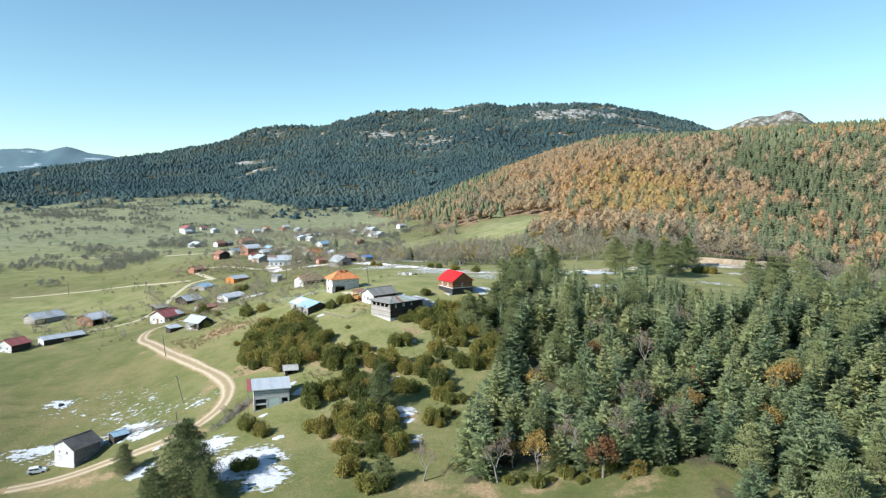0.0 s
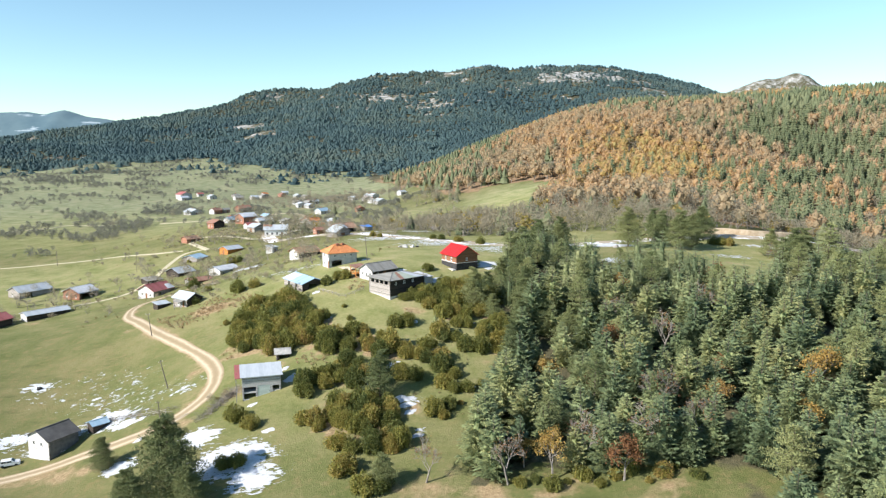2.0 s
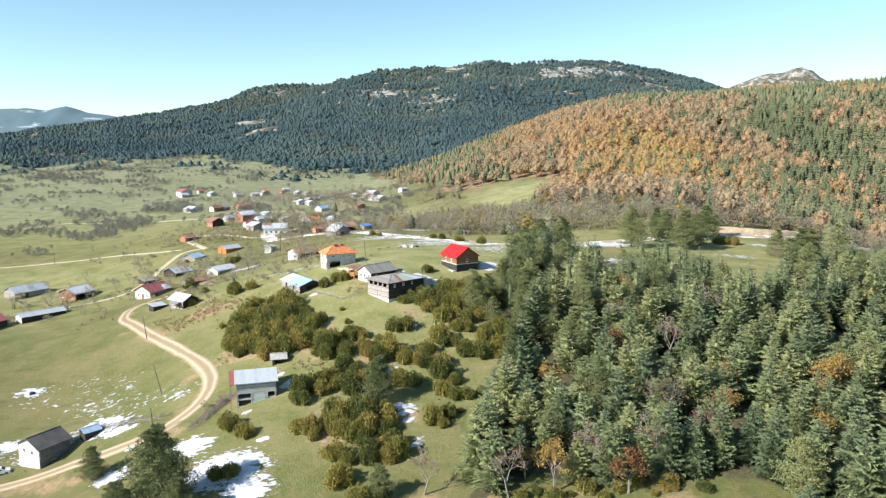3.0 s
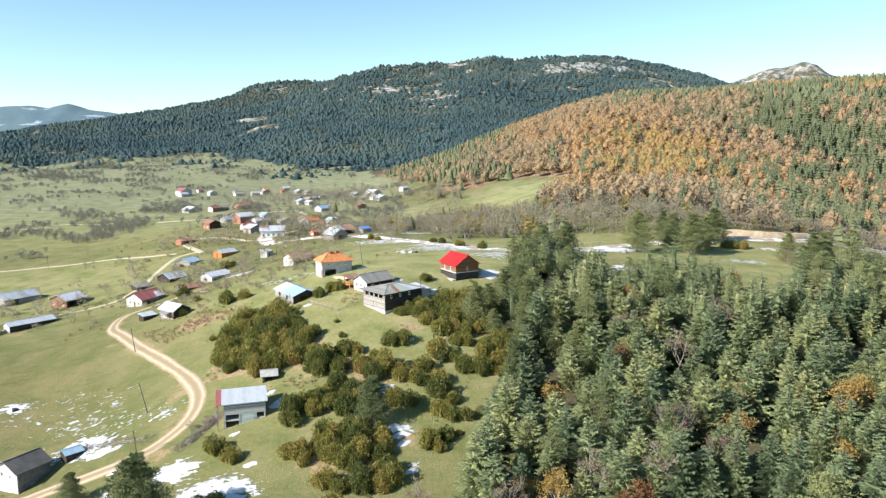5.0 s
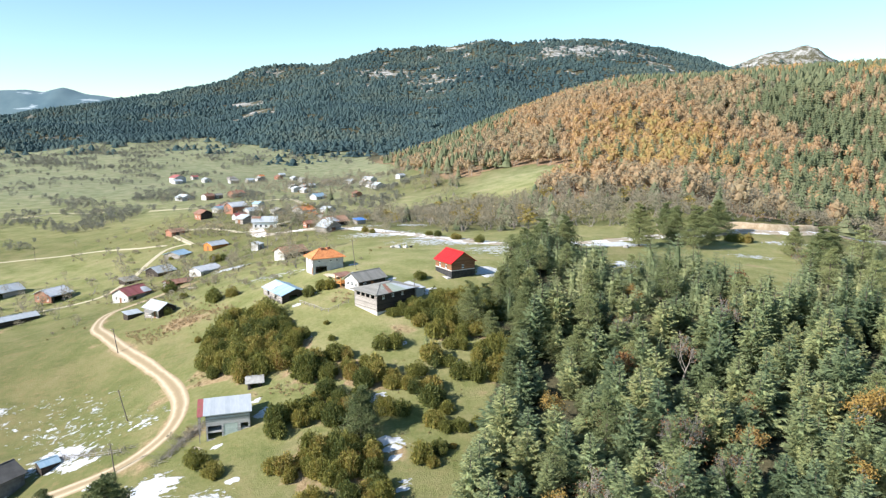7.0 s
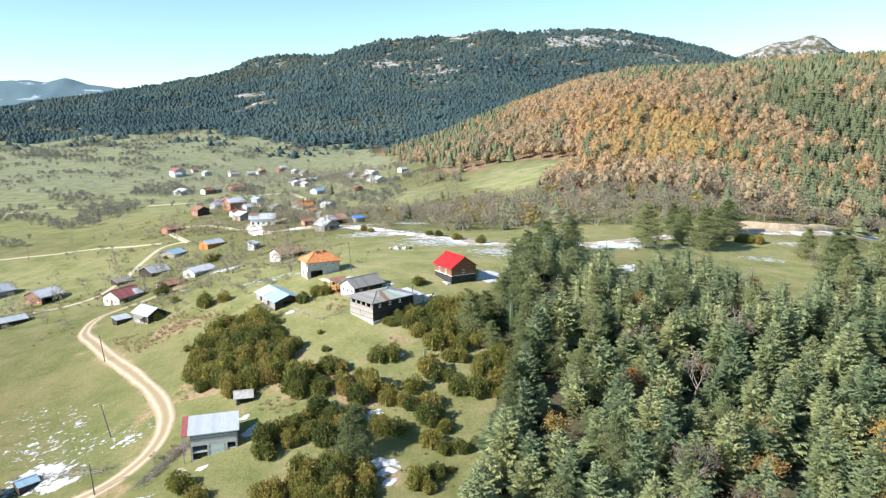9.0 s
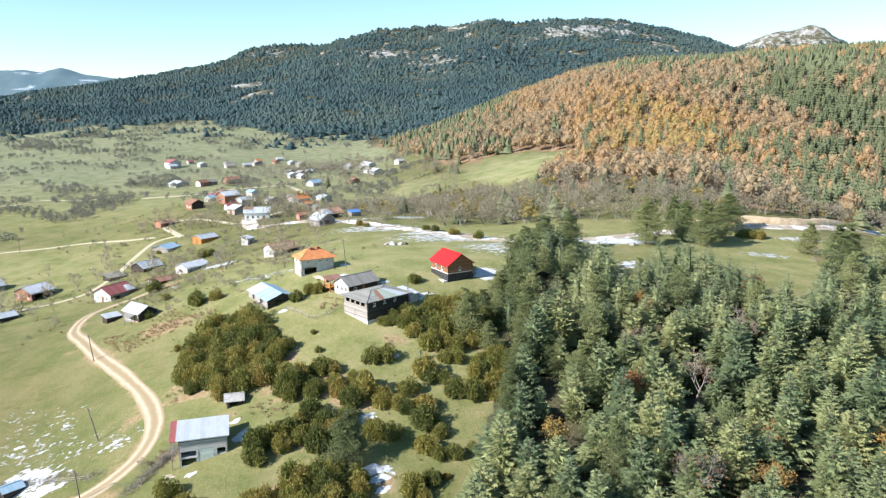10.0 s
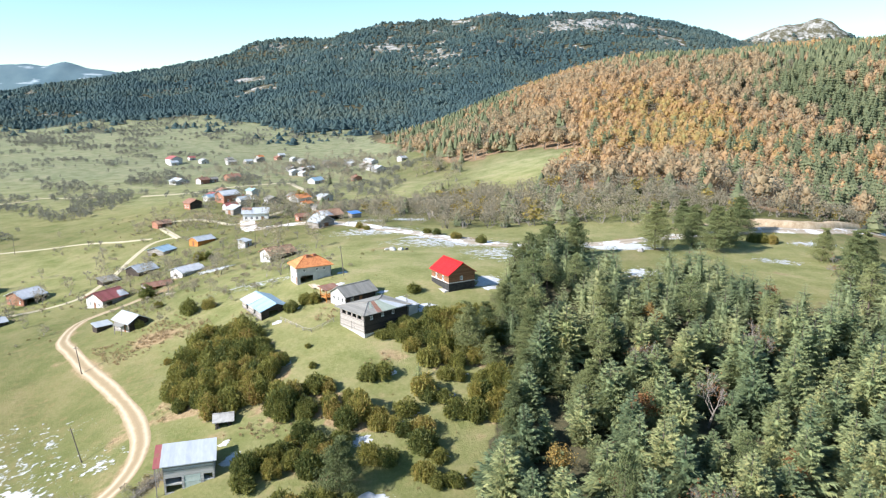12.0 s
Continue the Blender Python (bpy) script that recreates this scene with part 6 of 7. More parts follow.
def near_forest():
    rng = np.random.default_rng(7)
    firs = [plant("fir_tree", fir(k, 10.2 + 1.0 * (k % 3), 3.3 + 0.35 * (k % 4), 19, 14, 9), BARK, FIR_GREEN, "tall grey-green fir in the dense near forest", "tree", "firs of the near forest") for k in range(9)]
    pines = [plant("pine_tree", pine(k, 11.5 + k % 3, 3.3), BARK, PINE_GREEN, "broad grey-green pine in the near forest", "tree", "pines of the near forest") for k in range(4)]
    x, y = scatter(-4, 200, 84, 272, 5.7, rng, in_forest)
    order = np.argsort(y)
    x, y = x[order], y[order]
    rest = []
    n_fir = n_pine = 0
    for a, b in zip(x, y):
        size, tall = 0.62 + 0.56 * rng.random() ** 0.8, 0.82 + 0.30 * rng.random()
        pick_pine = rng.random() < (0.06 if b < 195 else 0.22)
        if pick_pine and n_pine < 55:
            put_copy(pines[int(rng.integers(4))], a, b, rng.random() * 360, size, tall)
            n_pine += 1
        elif n_fir < 300:
            put_copy(firs[int(rng.integers(9))], a, b, rng.random() * 360, size, tall)
            n_fir += 1
        else:
            rest.append((a, b, size * tall, size, rng.random()))
    if rest:
        strew("forest_behind", [with_wood(fir(k + 50, 10.8, 3.6, 16, 11, 5)) for k in range(5)], rest, [FAR_SILVER, BARK], "silvery green firs filling the forest behind", "forest", rng)
    clear_away(firs)
    # pines that stand out
    full = [plant("pine_tree", pine(k + 20, 13, 4.0, 13, 0.07, 105), BARK, DARK_PINE, "dense dark pine branched to the ground", "tree", "pines on the slope") for k in range(3)]
    for a, b, size, tall in ((-50, 126.5, 1.3, 0.86), (-70, 141, 0.55, 0.9), (-16.3, 153, 0.75, 1.0), (3.9, 191, 0.8, 1.0), (-45, 123, 0.7, 0.8), (-54, 121, 0.8, 0.9), (8.5, 186, 0.5, 1.0), (15, 200, 0.8, 1.1), (11, 205, 0.65, 1.0), (14.5, 213, 0.55, 1.0), (16, 222, 0.55, 1.0), (17, 229, 0.65, 1.0), (19, 236, 0.8, 1.0), (7.5, 199, 0.5, 1.0), (25, 241, 0.82, 1.0), (31, 243, 0.78, 1.0), (25.5, 172, 0.85, 1.0), (31, 170, 0.7, 1.0), (14.5, 178, 0.7, 1.0), (12.5, 170, 0.62, 1.0), (16, 187, 0.8, 1.0), (11.5, 163, 0.6, 1.0), (17, 194, 0.75, 1.1), (20, 181, 0.7, 1.1)):
        put_copy(full[int(rng.integers(3))], a, b, rng.random() * 360, size, tall)
    for a, b, size, tall in ((59, 262, 1.1, 0.95), (73, 272, 0.95, 1.0), (78, 266, 1.05, 1.0), (86, 276, 0.9, 1.0), (33.6, 251, 0.95, 0.9), (25, 246, 1.0, 0.85), (113, 251, 0.9, 1.0), (109, 263, 0.75, 1.0), (119, 257, 0.85, 1.0), (75, 288, 0.9, 1.0), (95, 292, 1.1, 0.9), (-12.5, 125.5, 0.55, 0.8)):
        put_copy(full[int(rng.integers(3))], a, b, rng.random() * 360, size, tall)
    clear_away(full)
    clear_away(pines)
    little = plant("fir_sapling", fir(90, 3.4, 1.1, 10, 9, 6), BARK, FIR_GREEN, "young blue-green fir alone on the grass", "tree")
    little.matrix_basis = stand(little, -6, 181.5)


def broadleaves_among_firs():
    rng = np.random.default_rng(17)
    brown = plant("beech_tree", broadleaf(1, 9, 2.8, 1500, 0.24), GREY_BARK, YELLOW, "yellow-brown autumn tree among the firs", "tree", "autumn trees among the firs")
    brown2 = plant("beech_tree", broadleaf(2, 8, 2.4, 1000, 0.24), GREY_BARK, YELLOW, "yellow-brown autumn tree among the firs", "tree", "autumn trees among the firs")
    bare = plant("bare_tree", broadleaf(3, 9, 2.8, 260, 0.18, depth=5), GREY_BARK, RUST_LEAF, "nearly bare grey-brown tree among the firs", "tree", "bare trees among the firs")
    rust = plant("hornbeam_tree", broadleaf(4, 8, 2.6, 1500, 0.22), GREY_BARK, RUST_LEAF, "reddish brown autumn tree among the firs", "tree", "russet trees among the firs")
    for a, b, kind, size in ((18.7, 155, brown, 0.8), (34.2, 164.5, rust, 1.1), (37.6, 138, bare, 1.2), (41.9, 199, brown2, 1.0), (67.7, 142, brown, 1.1), (59, 130, brown2, 1.0), (16.5, 125, brown, 0.9), (28, 123, rust, 1.0), (9, 124.5, bare, 0.9),
                             (22, 128, bare, 1.0), (33, 127, bare, 1.1), (12, 129, brown2, 0.7), (-5, 126, bare, 0.8), (46, 168, bare, 1.0), (52, 150, rust, 0.9), (60, 185, bare, 1.0), (72, 210, rust, 0.9),  (38, 182, bare, 0.9), (48, 140, brown, 0.8), (64, 165, brown2, 0.8),
                             (95, 225, bare, 1.0), (27, 150, rust, 0.8), (43, 130, bare, 1.0)):
        put_copy(kind, a, b, rng.random() * 360, size * 1.25)
    clear_away([brown, brown2, bare, rust])


def shrubs():
    rng = np.random.default_rng(8)
    forms = [plant("shrub", shrub(k, 1.0, 1.3 + 0.16 * (k % 3)), BARK, SHRUB_GREEN, "dense olive-green evergreen shrub on the grassy slope", "shrub", "evergreen shrubs on the slope") for k in range(6)]
    for a, b, w in SHRUBS + MORE_SHRUBS + [(11 + 2.6 * k, 123.6 + 1.6 * math.sin(k * 2.1), 2.2 + math.sin(k * 3.7)) for k in range(12)]:
        n = max(1, int(round(w / 3.2)))
        for k in range(n):
            dx = (k - (n - 1) / 2) * w / n
            size = max(0.55, w / n * (0.68 if n > 1 else 0.56))
            put_copy(forms[int(rng.integers(6))], a + dx, b + rng.normal() * 0.3, rng.random() * 360, size, 0.85 + 0.25 * rng.random())
    for ring, step, size in ((THICKET_A, 2.5, 2.0), (THICKET_B, 2.5, 1.95), (THICKET_C, 2.5, 1.85), (THICKET_D, 2.4, 1.8), (THICKET_E, 2.3, 1.7), (THICKET_F, 2.8, 1.6), (THICKET_G, 2.8, 1.6), (THICKET_H, 2.7, 1.75), (THICKET_I, 2.6, 1.6)):
        xs, ys = [p[0] for p in ring], [p[1] for p in ring]
        x, y = scatter(min(xs), max(xs), min(ys), max(ys), step, rng, lambda x, y: inside(x, y, ring) * 0.95)
        for a, b in zip(x, y):
            put_copy(forms[int(rng.integers(6))], a, b, rng.random() * 360, size * (0.66 + 0.62 * rng.random()), 0.85 + 0.6 * rng.random())
    clear_away(forms)


def valley_trees():
    """Bare orchard and hedge trees about the village, and scrub on the pasture."""
    rng = np.random.default_rng(9)

    def hedges(x, y):
        line = (1 - smooth(0.014, 0.034, np.abs(rough_noise(x * 0.45, y, 95, 73, 2) - 0.5))) * smooth(0.42, 0.55, rough_noise(x, y, 34, 77, 2))
        clump = smooth(0.62, 0.67, rough_noise(x * 0.75, y, 22, 71, 2)) * smooth(0.40, 0.55, rough_noise(x, y, 120, 75, 2))
        upper = 0.3 * smooth(0.52, 0.62, rough_noise(x * 0.6, y, 30, 79, 2)) * smooth(900, 1080, y)
        lone = 0.008
        return np.maximum.reduce([0.5 * line, clump, upper, 0 * x + lone]) * (y > 385) * (y < mountain_edge(x)) * (np.abs(x) < 0.72 * y + 30) * (x < 40 - 0.12 * y) * 0.9

    x, y = scatter(-860, 10, 385, 1300, 5.2, rng, hedges)

    def orchard(x, y):
        v = 0.26 * np.exp(-(((x + 105) / 55) ** 2 + ((y - 390) / 60) ** 2)) + 0.5 * np.exp(-(((x + 130) / 80) ** 2 + ((y - 680) / 90) ** 2)) + 0.42 * np.exp(-(((x + 112) / 32) ** 2 + ((y - 285) / 40) ** 2)) + 0.4 * np.exp(-(((x + 165) / 20) ** 2 + ((y - 268) / 22) ** 2)) + 0.3 * np.exp(-(((x + 60) / 20) ** 2 + ((y - 262) / 26) ** 2)) + 0.5 * np.exp(-(((x + 50) / 30) ** 2 + ((y - 315) / 14) ** 2))
        return v

    x2, y2 = scatter(-330, 40, 236, 860, 5.6, rng, orchard)

    def band(x, y):
        edge = np.where(x < -10, 330 - 0.35 * (x + 10), 305 + 0.32 * np.maximum(0, x - 75))
        strip = (((x + 62) / 26) ** 2 + ((y - 560) / 60) ** 2 < 1) | (((x + 78) / 42) ** 2 + ((y - 478) / 55) ** 2 < 1) & (rough_noise(x, y, 20, 83) < 0.62) | (((x + 30) / 22) ** 2 + ((y - 505) / 30) ** 2 < 1)
        return (y > edge) * (y < wood_edge(x) + 4) * (x > -110) * (y < 640) * ~inside(x, y, MEADOW) * ~strip * (0.12 + 0.88 * smooth(0.40, 0.52, rough_noise(x, y, 32, 81) + 0.20 * (y < 400))) * (0.22 + 0.78 * smooth(-45, -5, x + 30 * (rough_noise(x, y, 40, 87) - 0.5)))

    x3, y3 = scatter(-110, 300, 296, 640, 5.6, rng, band)
    keep = np.abs(x3) < 0.72 * y3 + 20
    x3, y3 = x3[keep], y3[keep]

    def rows(x, y, tall):
        t = tall * (0.55 + 0.8 * rng.random(len(x)))
        return np.stack([x, y, t, t * (0.8 + 0.5 * rng.random(len(x))), np.clip(0.2 + 0.5 * rough_noise(x, y, 30, 91) + 0.3 * rng.random(len(x)), 0, 1)], 1)

    twigs = [puff_tree(k + 60, 110, 0.52, 0.11, 0.0) for k in range(6)]
    trees = []
    for k in range(5):
        s = with_wood(broadleaf(k + 80, 1.0, 0.42, 0, depth=2))
        v, f, m = s.arrays()
        t = Soup()
        t.add(v, f, 1)
        c = puff_tree(k + 90, 230, 0.46, 0.05, 0.15)
        cv, cf, cm = c.arrays()
        t.add(cv, cf[cm == 0], 0)
        trees.append(t)
    strew("hedge_scrub", twigs, rows(x, y, 4.3), [HEDGE, GREY_BARK], "greyish brown scrub and hedges on the valley pasture", "scrub", rng)
    strew("village_trees", trees, rows(x2, y2, 5.6), [TWIGGY, GREY_BARK], "bare orchard trees about the village houses", "trees", rng)
    strew("bare_thicket", trees, rows(x3, y3, 7.4), [TWIGGY, GREY_BARK], "bare grey-brown trees below the autumn hill", "trees", rng)
    few = rng.random(len(x3)) < 0.07 + 0.10 * (x3 > 20)
    strew("band_conifers", [ragged_cone(k + 140, 1.0, 0.4, 6, 8) for k in range(4)], rows(x3[few], y3[few] + 2, 7.5), [HILL_FIR], "dark green conifers among bare trees", "trees", rng)
    gold = rng.random(len(x3)) < 0.15
    strew("golden_trees", [puff_tree(k + 150, 90, 0.45, 0.13) for k in range(4)], rows(x3[gold] + 2, y3[gold], 6.0), [GOLDEN, GREY_BARK], "yellow autumn trees among bare ones", "trees", rng)
    # low scrub in the yards and along the lanes
    def yards(x, y):
        v = 0.5 * np.exp(-(((x + 100) / 22) ** 2 + ((y - 262) / 26) ** 2)) + 0.4 * np.exp(-(((x + 112) / 20) ** 2 + ((y - 302) / 26) ** 2)) + 0.35 * np.exp(-(((x + 155) / 18) ** 2 + ((y - 262) / 16) ** 2)) + 0.3 * np.exp(-(((x + 58) / 22) ** 2 + ((y - 248) / 20) ** 2))
        v = v + 0.4 * np.exp(-(((x + 85) / 14) ** 2 + ((y - 232) / 8) ** 2)) + 0.5 * np.exp(-(((x + 110) / 50) ** 2 + ((y - 385) / 45) ** 2)) + 0.45 * np.exp(-(((x + 52) / 5) ** 2 + ((y - 157) / 4) ** 2))
        return np.minimum(1, 1.7 * v) * smooth(0.35, 0.6, rough_noise(x, y, 9, 101))

    xy, yy = scatter(-190, 0, 150, 460, 2.6, rng, yards)
    off = way_distance(xy, yy, TRACK) > 3.2
    xy, yy = xy[off], yy[off]
    half = rng.random(len(xy)) < 0.6
    low = [puff_tree(k + 190, 150, 0.62, 0.10, 0.0) for k in range(6)]
    strew("yard_scrub", low, rows(xy[half], yy[half], 1.8), [TWIGGY, GREY_BARK], "bare brown scrub about the yards and lanes", "scrub", rng)
    strew("yard_weeds", low, rows(xy[~half], yy[~half], 0.9), [WEEDS, GREY_BARK], "dry grass and weeds about the yards", "weeds", rng)
    # tussocks and dead thistles on the slope
    xt, yt = scatter(-120, 12, 120, 300, 3.4, rng, lambda x, y: 0.5 * smooth(0.5, 0.68, rough_noise(x, y, 22, 111)) * ~inside(x, y, FOREST))
    off = way_distance(xt, yt, TRACK) > 3.0
    xt, yt = xt[off], yt[off]
    strew("tussocks", low, rows(xt, yt, 0.42), [WEEDS, GREY_BARK], "dry tussocks on the grazed slope", "grass", rng)
    # bracken, rust-brown and low
    xb, yb = scatter(-95, -10, 130, 225, 0.8, rng, lambda x, y: np.maximum.reduce([spots(x, y, [(-88, 212, 4, 4, 0.6), (-80, 209, 6, 4, 0.75), (-73, 214, 7, 4.5, 0.8), (-67, 214, 6, 4, 0.7), (-75, 220, 5, 3, 0.5), (-58, 176, 2.5, 5, 0.4), (-33, 168, 6, 2.5, 0.4), (-14, 187, 3, 2, 0.4), (-16, 141, 3.5, 3, 0.8), (-29, 205, 3, 3, 0.5), (-52, 213, 2, 4, 0.4)])]))
    off = way_distance(xb, yb, TRACK) > 3.2
    xb, yb = xb[off], yb[off]
    strew("bracken", [puff_tree(k + 170, 70, 0.85, 0.17, 0.0) for k in range(4)], rows(xb, yb, 0.62), [BRACKEN, BARK], "dead rust-brown bracken on the bank", "bracken", rng)
    # trees that can be told apart on the near pasture
    form = [plant("fruit_tree", broadleaf(k + 30, 5.0, 2.4, 0, depth=5), GREY_BARK, GREY_BARK, "bare spreading fruit tree on the pasture", "tree", "fruit trees on the pasture") for k in range(3)]
    for a, b, s in ((-135, 292, 0.9), (-128, 299, 1.0), (-141, 300, 0.9), (-147, 318, 1.1), (-152, 332, 1.0), (-160, 345, 1.0), (-168, 350, 0.8), (-126, 270, 0.9), (-162, 262, 1.2), (-170, 268, 1.1), (-124, 312, 0.8), (-112, 312, 0.9), (-96, 296, 0.8), (-104, 281, 0.9), (-88, 288, 0.8), (-47.0, 205.5, 1.1), (-58, 260, 0.9), (-47, 240, 0.7), (-66, 281, 0.8), (-72, 322, 1.0), (-84, 330, 1.0), (-60, 300, 0.8), (-91, 308, 0.9)):
        put_copy(form[int(rng.integers(3))], a, b, rng.random() * 360, s)
    clear_away(form)


RUST_LEAF = foliage("rust_leaves", [(0.1, (0.16, 0.085, 0.045)), (0.6, (0.26, 0.125, 0.055)), (0.95, (0.30, 0.18, 0.08))], 0.15, "object", 0.7, 0.25)
WEEDS = foliage("dry_weeds", [(0.1, (0.13, 0.115, 0.05)), (0.6, (0.22, 0.18, 0.08)), (0.95, (0.31, 0.24, 0.12))], 0.1, True, 0.85, 0.2)
BRACKEN = foliage("dead_bracken", [(0.1, (0.25, 0.18, 0.105)), (0.6, (0.35, 0.255, 0.145)), (0.95, (0.41, 0.33, 0.185))], 0.1, True, 0.85, 0.3)
GOLDEN = foliage("golden_leaves", [(0.1, (0.26, 0.215, 0.07)), (0.6, (0.33, 0.265, 0.08)), (0.95, (0.38, 0.26, 0.075))], 0.15, True, 0.7, 0.3)
FOREST_FLOOR = [(80, 150, 62, 40, 1.0), (30, 158, 20, 25, 1.0), (24, 205, 18, 20, 1.0), (140, 180, 70, 50, 1.0), (-47, 189, 9, 12, 0.6), (5, 196, 8, 9, 0.7)]
near_forest()
broadleaves_among_firs()
shrubs()
valley_trees()


# ---- poles, fences, car, stones ----
POLE_WOOD = plain("pole_wood", (0.10, 0.085, 0.07), (0.19, 0.165, 0.14), 0.9)


def pole(x, y, tall, lean_x, lean_y, label):
    top = new("utility_pole")
    tagged(top, label, "pole", "wooden poles")
    top.matrix_basis = pose(x, y, float(ground(x, y)), -lean_y, lean_x, 0)
    s = Soup()
    limb(s, (0, 0, -0.8), (0, 0, tall), 0.13, 0.085, 0, 8)
    part("shaft", soup_mesh("shaft", s, POLE_WOOD, True), top)
    s = Soup()
    block(s, (-0.55, -0.05, tall - 0.5), (0.55, 0.05, tall - 0.4))
    part("crossarm", soup_mesh("crossarm", s, POLE_WOOD), top)
    for u in (-0.48, 0.48):
        s = Soup()
        limb(s, (u, 0, tall - 0.4), (u, 0, tall - 0.22), 0.045, 0.03, 0, 6)
        part("insulator", soup_mesh("insulator", s, FRAME_WHITE), top, "pale insulator")


pole(-88.2, 204.2, 6.8, -9, 4, "slender leaning wooden pole beside the track")
pole(-68.5, 169.0, 7.0, -15, 5, "strongly leaning wooden pole in the field")
pole(-29.8, 230.2, 8.0, -5, 0, "wooden pole on the grassy knoll")
pole(-62.5, 151.5, 6.0, -4, 0, "wooden pole at the track's lower bend")
pole(-10.5, 205.6, 4.0, -2, 0, "thin wooden pole behind the barn")
pole(-76.0, 300.0, 7.0, 2, 0, "wooden pole by the white hut")
pole(-204.0, 352.0, 7.5, 0, 0, "pale pole beside the valley road")


def rail_fence(points, name="rail_fence", label="low weathered rail fence on the grass", tall=1.0):
    top = new(name)
    tagged(top, label, "fence")
    line = smooth_line(points, 2.2)
    zs = ground(line[:, 0], line[:, 1])
    for (x, y), z in zip(line, zs):
        s = Soup()
        limb(s, (x, y, z - 0.4), (x, y, z + tall), 0.07, 0.06, 0, 5)
        part("post", soup_mesh("post", s, GREY_WOOD), top)
    for k in range(len(line) - 1):
        for up in (0.45, 0.85):
            s = Soup()
            limb(s, (*line[k], zs[k] + up * tall), (*line[k + 1], zs[k + 1] + up * tall), 0.05, 0.045, 0, 4)
            part("rail", soup_mesh("rail", s, GREY_WOOD), top)


rail_fence([(-40.4, 206.6), (-35.5, 202.0), (-31.3, 198.8), (-26.9, 202.2)])
rail_fence([(-52.0, 152.6), (-50.6, 155.6), (-48.9, 158.5)], label="leaning rail fence beside the grey barn", tall=1.1)
rail_fence([(-84, 163), (-78.1, 161.3), (-70, 158.6), (-64, 157.2)], label="brushwood and rail fence at the field's edge", tall=0.9)
rail_fence([(-88, 291), (-80, 297), (-76, 306)], label="rough rail fence along the village lane")


def brushwood(x0, y0, x1, y1, count, label):
    rng = np.random.default_rng(int(abs(x0)))
    s = Soup()
    for k in range(count):
        t = rng.random()
        x, y = (x0 + (x1 - x0) * t + rng.normal() * 0.6, y0 + (y1 - y0) * t + rng.normal() * 0.6)
        z = float(ground(x, y)) + rng.random() * 0.45
        d = rng.normal(size=3) * (0.95, 0.85, 0.4)
        limb(s, (x, y, z), (x + d[0], y + d[1], z + abs(d[2]) + 0.1), 0.035, 0.012, 0, 3)
    tagged(new("brushwood", soup_mesh("brushwood", s, GREY_BARK)), label, "brushwood", kind="stuff")


brushwood(-54.0, 150.8, -48.6, 160.3, 480, "tangle of grey cut brushwood beside the barn")
brushwood(-86, 163.6, -62, 157.1, 300, "grey brushwood along the field's edge")


def log_stack(x, y, yaw, rows_, length, label):
    top = new("timber_stack")
    tagged(top, label, "timber")
    top.matrix_basis = pose(x, y, float(ground(x, y)) + 0.05, 0, 0, yaw)
    rng = np.random.default_rng(int(abs(x * 10)))
    for r in range(rows_):
        for k in range(5 - r):
            s = Soup()
            o = rng.normal() * 0.15
            limb(s, (o, k * 0.34 + r * 0.17, 0.14 + r * 0.28), (length + o, k * 0.34 + r * 0.17 + rng.normal() * 0.1, 0.14 + r * 0.28), 0.15, 0.13, 0, 7)
            part("log", soup_mesh("log", s, plain_logs), top)


plain_logs = plain("pale_log", (0.36, 0.30, 0.22), (0.56, 0.49, 0.38), 0.85)
log_stack(-32.0, 219.5, 130, 2, 4.5, "pale peeled logs stacked behind the porch")
log_stack(-34.5, 221.5, 120, 1, 4.0, "loose pale planks and logs on the grass")
log_stack(-88.5, 252.0, 30, 2, 6.0, "weathered grey timbers piled in the yard")
log_stack(-81.5, 254.5, 35, 1, 5.0, "loose grey timbers along the yard")
log_stack(-48.0, 152.2, 20, 2, 2.2, "short split logs beside the grey barn")
log_stack(-56.5, 143.5, 25, 1, 3.6, "grey timbers lying on the snow")


